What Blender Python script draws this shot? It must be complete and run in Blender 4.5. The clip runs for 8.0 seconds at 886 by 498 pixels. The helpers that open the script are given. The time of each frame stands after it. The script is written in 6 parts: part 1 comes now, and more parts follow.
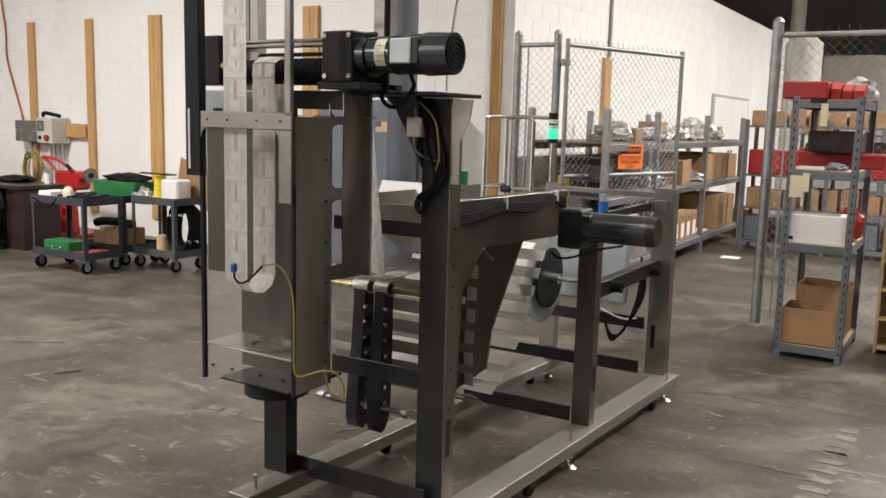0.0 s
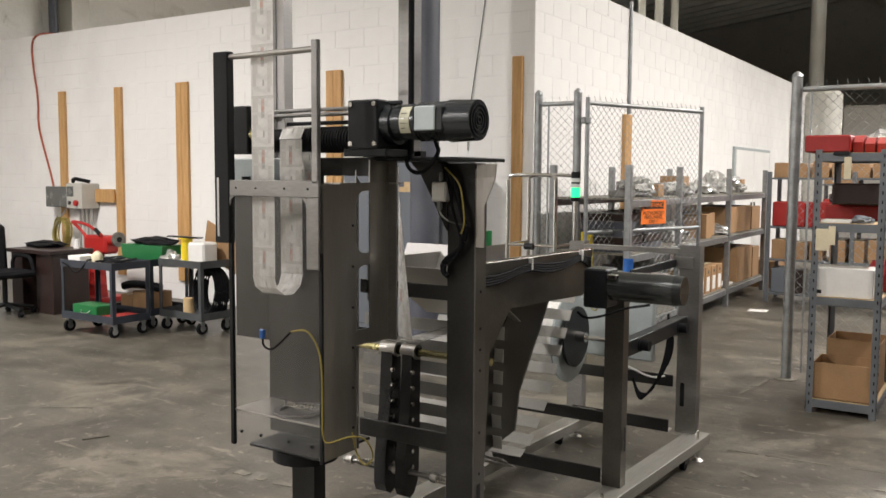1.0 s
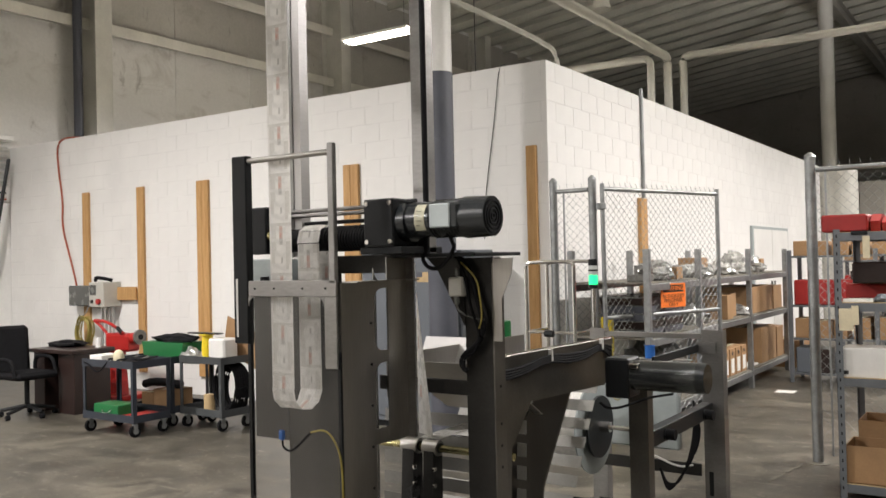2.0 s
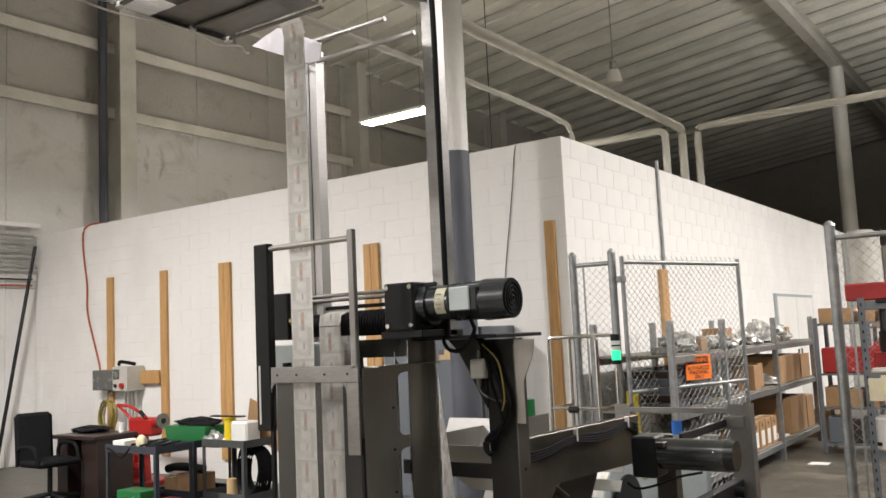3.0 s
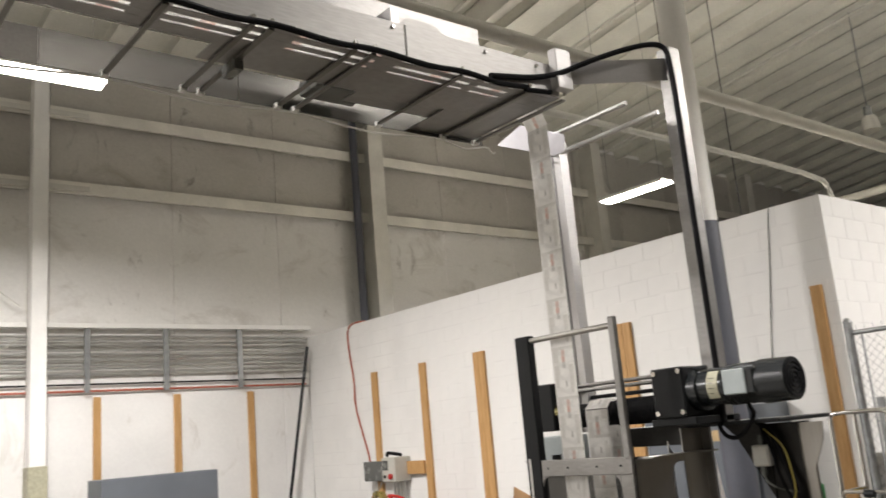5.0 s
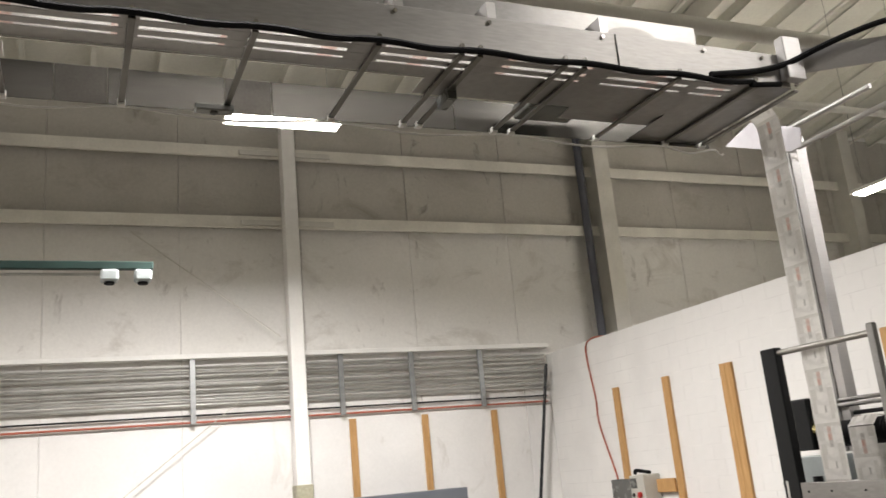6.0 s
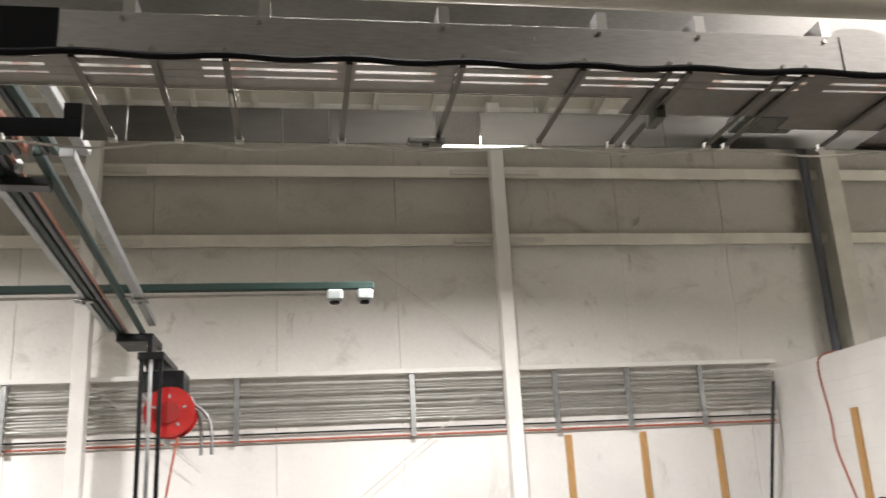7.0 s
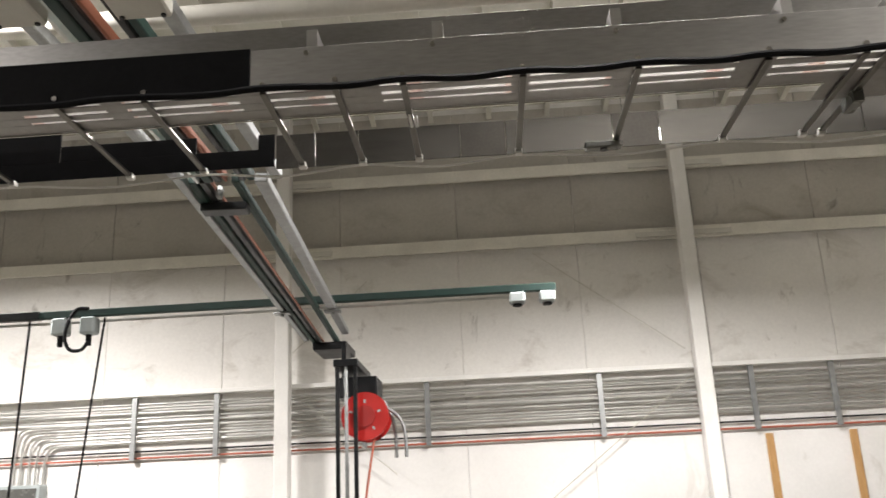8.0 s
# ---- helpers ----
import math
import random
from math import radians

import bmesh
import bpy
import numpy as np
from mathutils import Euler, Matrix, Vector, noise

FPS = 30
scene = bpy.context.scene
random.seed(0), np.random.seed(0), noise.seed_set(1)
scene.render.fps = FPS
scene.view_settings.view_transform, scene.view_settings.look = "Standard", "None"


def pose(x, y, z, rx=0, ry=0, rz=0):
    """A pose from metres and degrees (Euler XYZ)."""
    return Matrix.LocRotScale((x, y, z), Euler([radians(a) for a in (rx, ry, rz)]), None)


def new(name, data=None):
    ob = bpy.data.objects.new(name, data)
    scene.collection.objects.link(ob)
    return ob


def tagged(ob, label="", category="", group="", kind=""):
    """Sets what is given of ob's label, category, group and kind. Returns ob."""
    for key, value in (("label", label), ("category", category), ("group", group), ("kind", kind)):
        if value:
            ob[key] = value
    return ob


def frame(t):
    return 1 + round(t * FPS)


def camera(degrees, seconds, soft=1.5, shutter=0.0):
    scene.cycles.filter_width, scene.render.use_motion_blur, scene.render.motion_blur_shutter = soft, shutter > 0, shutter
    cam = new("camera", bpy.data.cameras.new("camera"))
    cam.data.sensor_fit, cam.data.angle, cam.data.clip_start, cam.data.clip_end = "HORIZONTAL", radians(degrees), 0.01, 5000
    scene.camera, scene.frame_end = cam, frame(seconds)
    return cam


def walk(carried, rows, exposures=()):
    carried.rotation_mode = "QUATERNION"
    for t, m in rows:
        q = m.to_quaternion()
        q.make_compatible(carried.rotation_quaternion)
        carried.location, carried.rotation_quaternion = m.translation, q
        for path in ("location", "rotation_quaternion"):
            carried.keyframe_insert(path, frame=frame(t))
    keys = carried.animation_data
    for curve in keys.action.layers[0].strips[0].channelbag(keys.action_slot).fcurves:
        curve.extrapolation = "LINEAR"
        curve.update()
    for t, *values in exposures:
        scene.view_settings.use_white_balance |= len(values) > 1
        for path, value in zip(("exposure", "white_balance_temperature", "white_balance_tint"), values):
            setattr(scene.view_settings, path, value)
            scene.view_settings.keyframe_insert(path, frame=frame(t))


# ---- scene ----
cam = camera(53.84, 8.0, soft=1.5, shutter=0.25)
PATH = [
    (0, pose(0.000, 0.000, 1.600, 81.63, -1.49, 31.39)),
    (0.5, pose(-0.004, -0.010, 1.616, 83.30, -0.97, 32.16)),
    (1, pose(-0.004, -0.018, 1.630, 85.25, -0.38, 32.77)),
    (1.5, pose(0.000, -0.018, 1.647, 88.03, 0.41, 33.38)),
    (3, pose(0.026, -0.039, 1.696, 95.78, 2.66, 35.42)),
    (3.5, pose(0.027, -0.046, 1.707, 97.56, 3.21, 36.65)),
    (4, pose(0.021, -0.058, 1.712, 98.78, 3.86, 40.59)),
    (4.2, pose(0.018, -0.057, 1.715, 99.33, 4.16, 42.70)),
    (5.3, pose(-0.008, -0.086, 1.735, 103.24, 4.81, 57.15)),
    (5.5, pose(-0.001, -0.071, 1.736, 103.87, 4.74, 61.38)),
    (6, pose(-0.013, -0.037, 1.750, 104.54, 5.21, 67.60)),
    (6.5, pose(-0.007, -0.027, 1.770, 105.47, 4.54, 73.27)),
    (7, pose(0.014, -0.038, 1.782, 106.35, 2.95, 81.33)),
    (7.5, pose(0.032, -0.042, 1.803, 107.13, 3.01, 88.04)),
    (8, pose(0.026, -0.049, 1.814, 106.85, 2.55, 93.42)),
]
walk(cam, PATH)


# ---- light ----
world = bpy.data.worlds.new("world")
scene.world = world
world.use_nodes = True
world.node_tree.nodes["Background"].inputs[0].default_value = (0.9, 0.95, 1.0, 1)
world.node_tree.nodes["Background"].inputs[1].default_value = 0.05
scene.view_settings.exposure = 0.0
LAMP_POWER = 350.0
LAMP_COLOUR = (1.0, 0.95, 0.925)
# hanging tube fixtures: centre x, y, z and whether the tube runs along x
# First two are in view; the others are unseen, added to light the hall.
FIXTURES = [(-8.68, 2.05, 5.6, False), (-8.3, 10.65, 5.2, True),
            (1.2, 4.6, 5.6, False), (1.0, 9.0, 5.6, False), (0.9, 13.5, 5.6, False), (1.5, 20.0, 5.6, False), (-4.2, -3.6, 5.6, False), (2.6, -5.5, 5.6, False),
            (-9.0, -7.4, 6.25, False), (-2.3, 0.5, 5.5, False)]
# share of LAMP_POWER, set to the brightness wanted around each fixture
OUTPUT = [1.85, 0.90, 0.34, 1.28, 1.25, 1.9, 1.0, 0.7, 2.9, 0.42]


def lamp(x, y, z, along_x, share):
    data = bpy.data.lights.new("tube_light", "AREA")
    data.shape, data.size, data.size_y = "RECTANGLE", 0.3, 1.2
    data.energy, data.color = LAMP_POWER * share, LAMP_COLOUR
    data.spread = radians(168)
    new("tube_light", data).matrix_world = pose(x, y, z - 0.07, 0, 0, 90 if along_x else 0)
    # added fill: no lamp faces up here, the housing is closed; brightens the roof
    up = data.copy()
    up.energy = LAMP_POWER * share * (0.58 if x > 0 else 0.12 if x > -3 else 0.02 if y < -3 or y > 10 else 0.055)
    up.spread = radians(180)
    new("added_roof_fill", up).matrix_world = pose(x, y, z + 0.12, 180, 0, 90 if along_x else 0)


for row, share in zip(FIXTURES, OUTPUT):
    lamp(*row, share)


# ---- materials ----
def mat(name, base, rough=0.5, metal=0.0, vary=0.15, scale=6.0, bump=0.1, fine=60.0, second=None, stretch=(1, 1, 1), island=False, emit=0.0, coat=0.0):
    """Base colour broken up by noise at two scales, roughness variation and fine relief."""
    m = bpy.data.materials.new(name)
    m.use_nodes = True
    nt = m.node_tree
    n, l = nt.nodes, nt.links
    b = n["Principled BSDF"]
    tc = n.new("ShaderNodeTexCoord")
    mp = n.new("ShaderNodeMapping")
    mp.inputs["Scale"].default_value = stretch
    l.new(tc.outputs["Object"], mp.inputs[0])
    n1, n2 = n.new("ShaderNodeTexNoise"), n.new("ShaderNodeTexNoise")
    n1.inputs["Scale"].default_value, n1.inputs["Detail"].default_value = scale, 6
    n2.inputs["Scale"].default_value, n2.inputs["Detail"].default_value = fine, 4
    l.new(mp.outputs[0], n1.inputs["Vector"])
    l.new(mp.outputs[0], n2.inputs["Vector"])
    ramp = n.new("ShaderNodeValToRGB")
    ramp.color_ramp.elements[0].position, ramp.color_ramp.elements[1].position = 0.3, 0.7
    lo = second if second else tuple(c * (1 - vary) for c in base)
    hi = base if second else tuple(min(1, c * (1 + vary)) for c in base)
    ramp.color_ramp.elements[0].color, ramp.color_ramp.elements[1].color = (*lo, 1), (*hi, 1)
    l.new(n1.outputs["Fac"], ramp.inputs[0])
    mix = n.new("ShaderNodeMix")
    mix.data_type, mix.blend_type = "RGBA", "MULTIPLY"
    mix.inputs["Factor"].default_value = 0.5
    r2 = n.new("ShaderNodeMapRange")
    r2.inputs[1].default_value, r2.inputs[2].default_value = 0.3, 0.7
    r2.inputs[3].default_value, r2.inputs[4].default_value = 1 - vary, 1 + vary * 0.5
    l.new(n2.outputs["Fac"], r2.inputs[0])
    l.new(ramp.outputs[0], mix.inputs[6])
    l.new(r2.outputs[0], mix.inputs[7])
    l.new(mix.outputs[2], b.inputs["Base Color"])
    rr = n.new("ShaderNodeMapRange")
    rr.inputs[3].default_value, rr.inputs[4].default_value = max(0.02, rough - 0.12), min(1, rough + 0.12)
    l.new(n1.outputs["Fac"], rr.inputs[0])
    l.new(rr.outputs[0], b.inputs["Roughness"])
    b.inputs["Metallic"].default_value = metal
    b.inputs["Coat Weight"].default_value = coat
    if bump:
        bp = n.new("ShaderNodeBump")
        bp.inputs["Strength"].default_value, bp.inputs["Distance"].default_value = bump, 0.004
        l.new(n2.outputs["Fac"], bp.inputs["Height"])
        l.new(bp.outputs[0], b.inputs["Normal"])
    if emit:
        b.inputs["Emission Color"].default_value = (*base, 1)
        b.inputs["Emission Strength"].default_value = emit
    return m


def concrete_floor():
    """Worn grey slab: large stains, fine grit, dark scuffs, patchy polish."""
    m = mat("worn_concrete", (0.118, 0.106, 0.083), 0.40, 0, 0.38, 2.2, 0.25, 52, second=(0.050, 0.045, 0.0355))
    n, l = m.node_tree.nodes, m.node_tree.links
    b = n["Principled BSDF"]
    src = b.inputs["Base Color"].links[0].from_socket
    tc = n.new("ShaderNodeTexCoord")
    mp = n.new("ShaderNodeMapping")
    mp.inputs["Scale"].default_value = (0.6, 2.6, 1)
    mp.inputs["Rotation"].default_value = (0, 0, 0.5)
    l.new(tc.outputs["Object"], mp.inputs[0])
    nz = n.new("ShaderNodeTexNoise")
    nz.inputs["Scale"].default_value, nz.inputs["Detail"].default_value, nz.inputs["Roughness"].default_value = 1.6, 9, 0.7
    l.new(mp.outputs[0], nz.inputs["Vector"])
    mr = n.new("ShaderNodeMapRange")
    mr.inputs[1].default_value, mr.inputs[2].default_value = 0.35, 0.68
    mr.inputs[3].default_value, mr.inputs[4].default_value = 0.66, 1.20
    l.new(nz.outputs["Fac"], mr.inputs[0])
    mx = n.new("ShaderNodeMix")
    mx.data_type, mx.blend_type = "RGBA", "MULTIPLY"
    mx.inputs["Factor"].default_value = 1
    l.new(src, mx.inputs[6])
    l.new(mr.outputs[0], mx.inputs[7])
    # pale scuffs and dropped plaster
    sc = n.new("ShaderNodeTexNoise")
    sc.inputs["Scale"].default_value, sc.inputs["Detail"].default_value, sc.inputs["Roughness"].default_value, sc.inputs["Distortion"].default_value = 3.4, 10, 0.75, 1.2
    l.new(tc.outputs["Object"], sc.inputs["Vector"])
    sr = n.new("ShaderNodeMapRange")
    sr.inputs[1].default_value, sr.inputs[2].default_value = 0.60, 0.70
    sr.inputs[3].default_value, sr.inputs[4].default_value = 0.0, 0.55
    l.new(sc.outputs["Fac"], sr.inputs[0])
    m3 = n.new("ShaderNodeMix")
    m3.data_type = "RGBA"
    l.new(sr.outputs[0], m3.inputs["Factor"])
    l.new(mx.outputs[2], m3.inputs[6])
    m3.inputs[7].default_value = (0.19, 0.178, 0.15, 1)
    l.new(m3.outputs[2], b.inputs["Base Color"])
    return m


def glass(name, colour, alpha, rough=0.08):
    m = bpy.data.materials.new(name)
    m.use_nodes = True
    n, l = m.node_tree.nodes, m.node_tree.links
    b = n["Principled BSDF"]
    b.inputs["Base Color"].default_value = (*colour, 1)
    b.inputs["Roughness"].default_value = rough
    b.inputs["Alpha"].default_value = alpha
    nz = n.new("ShaderNodeTexNoise")
    nz.inputs["Scale"].default_value = 7
    mr = n.new("ShaderNodeMapRange")
    mr.inputs[3].default_value, mr.inputs[4].default_value = rough, rough + 0.15
    l.new(nz.outputs["Fac"], mr.inputs[0])
    l.new(mr.outputs[0], b.inputs["Roughness"])
    return m


def glow(name, colour, strength):
    m = bpy.data.materials.new(name)
    m.use_nodes = True
    b = m.node_tree.nodes["Principled BSDF"]
    b.inputs["Base Color"].default_value = (*colour, 1)
    b.inputs["Emission Color"].default_value = (*colour, 1)
    b.inputs["Emission Strength"].default_value = strength
    return m


FLOOR = concrete_floor()
BLOCK = mat("white_block_paint", (0.82, 0.81, 0.785), 0.55, 0, 0.05, 1.5, 0.5, 90)
MORTAR = mat("painted_mortar", (0.79, 0.78, 0.755), 0.7, 0, 0.08, 5, 0.4, 90)
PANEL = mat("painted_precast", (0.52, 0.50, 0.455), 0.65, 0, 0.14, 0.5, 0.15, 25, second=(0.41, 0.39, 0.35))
def soil(m, tint, lo, hi, amount, scale, stretch):
    """Blotches and drips of grime with ragged edges."""
    n, l = m.node_tree.nodes, m.node_tree.links
    b = n["Principled BSDF"]
    src = b.inputs["Base Color"].links[0].from_socket
    tc, mp, nz, mr, mx = (n.new("ShaderNode" + k) for k in ("TexCoord", "Mapping", "TexNoise", "MapRange", "Mix"))
    mp.inputs["Scale"].default_value = stretch
    l.new(tc.outputs["Object"], mp.inputs[0])
    nz.inputs["Scale"].default_value, nz.inputs["Detail"].default_value, nz.inputs["Roughness"].default_value, nz.inputs["Distortion"].default_value = scale, 9, 0.68, 0.8
    l.new(mp.outputs[0], nz.inputs["Vector"])
    mr.inputs[1].default_value, mr.inputs[2].default_value, mr.inputs[3].default_value, mr.inputs[4].default_value = lo, hi, 0, amount
    l.new(nz.outputs["Fac"], mr.inputs[0])
    mx.data_type = "RGBA"
    l.new(mr.outputs[0], mx.inputs["Factor"])
    l.new(src, mx.inputs[6])
    mx.inputs[7].default_value = (*tint, 1)
    l.new(mx.outputs[2], b.inputs["Base Color"])


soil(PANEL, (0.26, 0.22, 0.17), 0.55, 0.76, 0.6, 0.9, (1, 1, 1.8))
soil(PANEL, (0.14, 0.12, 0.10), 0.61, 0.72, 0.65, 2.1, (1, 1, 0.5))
# stronger light on the middle of the wall is put into this lighter base
PANELMID = mat("lit_mid_precast_paint", (0.82, 0.808, 0.778), 0.65, 0, 0.1, 0.5, 0.15, 25, second=(0.74, 0.725, 0.69))
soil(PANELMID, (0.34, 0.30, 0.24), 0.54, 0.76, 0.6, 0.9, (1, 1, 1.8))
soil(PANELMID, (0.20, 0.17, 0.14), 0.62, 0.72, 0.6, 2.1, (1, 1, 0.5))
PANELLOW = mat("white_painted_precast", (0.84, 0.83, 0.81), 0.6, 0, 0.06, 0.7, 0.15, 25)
soil(FLOOR, (0.17, 0.16, 0.138), 0.57, 0.66, 0.5, 7.0, (1, 1, 1))
soil(FLOOR, (0.022, 0.02, 0.018), 0.58, 0.70, 0.6, 4.2, (1, 1, 1))
soil(FLOOR, (0.25, 0.225, 0.18), 0.61, 0.65, 0.8, 11.0, (1, 1, 1))
soil(FLOOR, (0.20, 0.18, 0.14), 0.54, 0.62, 0.5, 1.1, (1, 1, 1))
soil(FLOOR, (0.23, 0.205, 0.165), 0.60, 0.66, 0.65, 3.0, (0.5, 3.2, 1))
soil(FLOOR, (0.026, 0.023, 0.019), 0.59, 0.65, 0.65, 8.0, (1.4, 0.7, 1))
soil(FLOOR, (0.024, 0.021, 0.017), 0.56, 0.63, 0.55, 1.7, (1, 1, 1))
soil(PANELLOW, (0.42, 0.38, 0.31), 0.60, 0.76, 0.5, 1.6, (1, 1, 0.5))
STEELPAINT = mat("cream_painted_steel", (0.60, 0.585, 0.53), 0.45, 0, 0.1, 2, 0.05, 30)
GIRTPAINT = mat("dusty_cream_girt_paint", (0.72, 0.70, 0.63), 0.5, 0, 0.12, 1.5, 0.05, 30)
WHITESTEEL = mat("white_painted_steel", (0.82, 0.81, 0.78), 0.4, 0, 0.06, 2, 0.05, 30)
DECK = mat("roof_deck_paint", (0.68, 0.67, 0.60), 0.6, 0, 0.12, 0.8, 0.1, 20)
COLGREY = mat("slate_grey_paint", (0.085, 0.09, 0.11), 0.45, 0, 0.1, 3, 0.05, 40)
WOOD = mat("pine_stud", (0.58, 0.35, 0.145), 0.6, 0, 0.2, 5, 0.2, 40, stretch=(6, 6, 0.6), second=(0.44, 0.24, 0.085))
PLY = mat("plywood", (0.50, 0.36, 0.19), 0.6, 0, 0.15, 8, 0.1, 50)
DESKWOOD = mat("dark_stained_wood", (0.024, 0.013, 0.011), 0.35, 0, 0.2, 4, 0.05, 40)
STAINLESS = mat("brushed_stainless", (0.43, 0.415, 0.39), 0.34, 1.0, 0.12, 5, 0.05, 160, stretch=(1, 1, 0.08))
STAINDARK = mat("mill_finish_steel", (0.30, 0.292, 0.282), 0.38, 1.0, 0.2, 5, 0.06, 120, stretch=(0.3, 0.3, 1))
ALU = mat("bare_aluminium", (0.50, 0.49, 0.48), 0.40, 1.0, 0.1, 4, 0.05, 140, stretch=(1, 0.1, 1))
POLISHED = mat("polished_sheet", (0.42, 0.41, 0.395), 0.13, 1.0, 0.12, 5, 0.03, 90, stretch=(1, 0.1, 1))
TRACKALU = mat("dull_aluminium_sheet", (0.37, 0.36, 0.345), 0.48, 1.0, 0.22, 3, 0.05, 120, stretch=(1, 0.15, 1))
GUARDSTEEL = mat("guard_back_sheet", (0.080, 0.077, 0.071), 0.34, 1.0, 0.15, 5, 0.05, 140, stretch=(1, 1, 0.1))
SLATSTEEL = mat("dull_slat_steel", (0.25, 0.243, 0.225), 0.5, 0.25, 0.15, 5, 0.05, 90)
MIDBLACK = mat("blackened_chain_steel", (0.022, 0.022, 0.022), 0.3, 0.4, 0.25, 9, 0.08, 70)
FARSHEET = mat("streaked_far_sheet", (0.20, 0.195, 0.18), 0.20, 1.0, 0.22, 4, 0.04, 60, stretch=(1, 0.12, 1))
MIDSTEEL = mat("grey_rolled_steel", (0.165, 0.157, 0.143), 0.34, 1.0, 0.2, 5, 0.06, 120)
# near-black base also holds the shade on the front uprights
DARKSTEEL = mat("dark_and_shaded_steel", (0.026, 0.025, 0.023), 0.38, 0.5, 0.3, 6, 0.06, 90)
CHROME = mat("bright_plated_steel", (0.72, 0.70, 0.67), 0.14, 1.0, 0.05, 8, 0.0)
GALV = mat("galvanised_steel", (0.32, 0.33, 0.33), 0.46, 0.85, 0.18, 14, 0.1, 60)
CONDUIT = mat("conduit_steel", (0.62, 0.62, 0.60), 0.36, 0.9, 0.12, 5, 0.0)
BLACK = mat("black_enamel", (0.012, 0.013, 0.014), 0.38, 0, 0.2, 6, 0.05, 60)
RUBBER = mat("black_rubber", (0.009, 0.009, 0.010), 0.65, 0, 0.2, 20, 0.1, 90)
for dull, level in ((BLACK, 0.22), (RUBBER, 0.08)):
    dull.node_tree.nodes["Principled BSDF"].inputs["Specular IOR Level"].default_value = level
MOTORPAINT = mat("charcoal_motor_paint", (0.014, 0.017, 0.019), 0.24, 0.1, 0.15, 8, 0.04, 60, coat=0.3)
MOTORDARK = mat("glossy_dark_motor_paint", (0.075, 0.080, 0.080), 0.18, 0.75, 0.15, 8, 0.03, 60, coat=0.3)
BOXBEIGE = mat("beige_grey_enclosure", (0.50, 0.49, 0.44), 0.45, 0, 0.08, 6, 0.03, 60)
PALEPLATE = mat("pale_turning_plate", (0.60, 0.59, 0.62), 0.35, 0.2, 0.06, 5, 0.03, 60)
COPPER = mat("conductor_copper", (0.26, 0.085, 0.045), 0.45, 0.3, 0.12, 8, 0.03, 60)
RAILSTEEL = mat("dull_base_rail_steel", (0.34, 0.33, 0.30), 0.52, 0.85, 0.2, 5, 0.06, 120, stretch=(1, 0.1, 1))
BOARDGREY = mat("soiled_grey_board", (0.17, 0.155, 0.125), 0.6, 0, 0.25, 5, 0.1, 50)
MOTORGREY = mat("grey_motor_paint", (0.16, 0.165, 0.155), 0.25, 0.5, 0.12, 8, 0.04, 60)
GREYPLATE = mat("light_grey_plate", (0.36, 0.40, 0.40), 0.45, 0.1, 0.08, 8, 0.04, 60)
LABELY = mat("yellowed_label", (0.40, 0.385, 0.28), 0.5, 0, 0.15, 20, 0)
GOLD = mat("yellow_zinc_rod", (0.52, 0.47, 0.24), 0.25, 1.0, 0.1, 10, 0.0)
CABBLUE = mat("blue_grey_cabinet", (0.13, 0.145, 0.165), 0.4, 0, 0.08, 2, 0.04, 60)
CARTPAINT = mat("blue_grey_cart_paint", (0.024, 0.029, 0.040), 0.4, 0, 0.2, 6, 0.06, 60)
CARTGREY = mat("grey_cart_paint", (0.060, 0.065, 0.068), 0.42, 0, 0.2, 6, 0.06, 60)
SHELFGREY = mat("grey_shelving_paint", (0.125, 0.135, 0.145), 0.42, 0, 0.12, 6, 0.05, 60)
RED = mat("red_enamel", (0.40, 0.016, 0.013), 0.35, 0, 0.15, 5, 0.04, 50)
REDBIN = mat("red_plastic", (0.30, 0.017, 0.015), 0.4, 0, 0.12, 6, 0.03, 50)
GREEN = mat("green_enamel", (0.010, 0.13, 0.035), 0.4, 0, 0.15, 6, 0.04, 50)
DKGREEN = mat("dark_green_rail_paint", (0.006, 0.030, 0.024), 0.6, 0, 0.15, 6, 0.03, 50)
YELLOW = mat("yellow_plastic", (0.72, 0.55, 0.02), 0.4, 0, 0.1, 8, 0.02)
BLUE = mat("blue_plastic", (0.02, 0.12, 0.42), 0.4, 0, 0.1, 8, 0.02)
CARD = mat("cardboard", (0.32, 0.19, 0.092), 0.75, 0, 0.12, 6, 0.1, 70)
PAPER = mat("white_paper", (0.72, 0.71, 0.68), 0.6, 0, 0.05, 8, 0.03)
TAG = mat("manila_tag", (0.62, 0.55, 0.38), 0.65, 0, 0.1, 8, 0.03)
ORANGE = mat("orange_sign", (0.85, 0.20, 0.035), 0.45, 0, 0.06, 6, 0)
INK = mat("black_ink", (0.015, 0.013, 0.012), 0.5, 0, 0.1, 6, 0)
WIREYEL = mat("yellow_cable", (0.30, 0.24, 0.05), 0.45, 0, 0.1, 10, 0)
WIREWHITE = mat("white_cable", (0.72, 0.71, 0.68), 0.45, 0, 0.06, 10, 0)
ORCABLE = mat("orange_cable", (0.40, 0.105, 0.06), 0.5, 0, 0.1, 10, 0)
FILMWHITE = mat("white_printed_film", (0.82, 0.805, 0.77), 0.28, 0, 0.05, 30, 0.15, 40)
FILMGREY = mat("faded_grey_print", (0.66, 0.645, 0.60), 0.32, 0, 0.15, 60, 0.1, 200, second=(0.74, 0.72, 0.68))
FILMTEXT = mat("dark_grey_print", (0.40, 0.385, 0.36), 0.32, 0, 0.3, 90, 0.1, 200, second=(0.72, 0.70, 0.66))
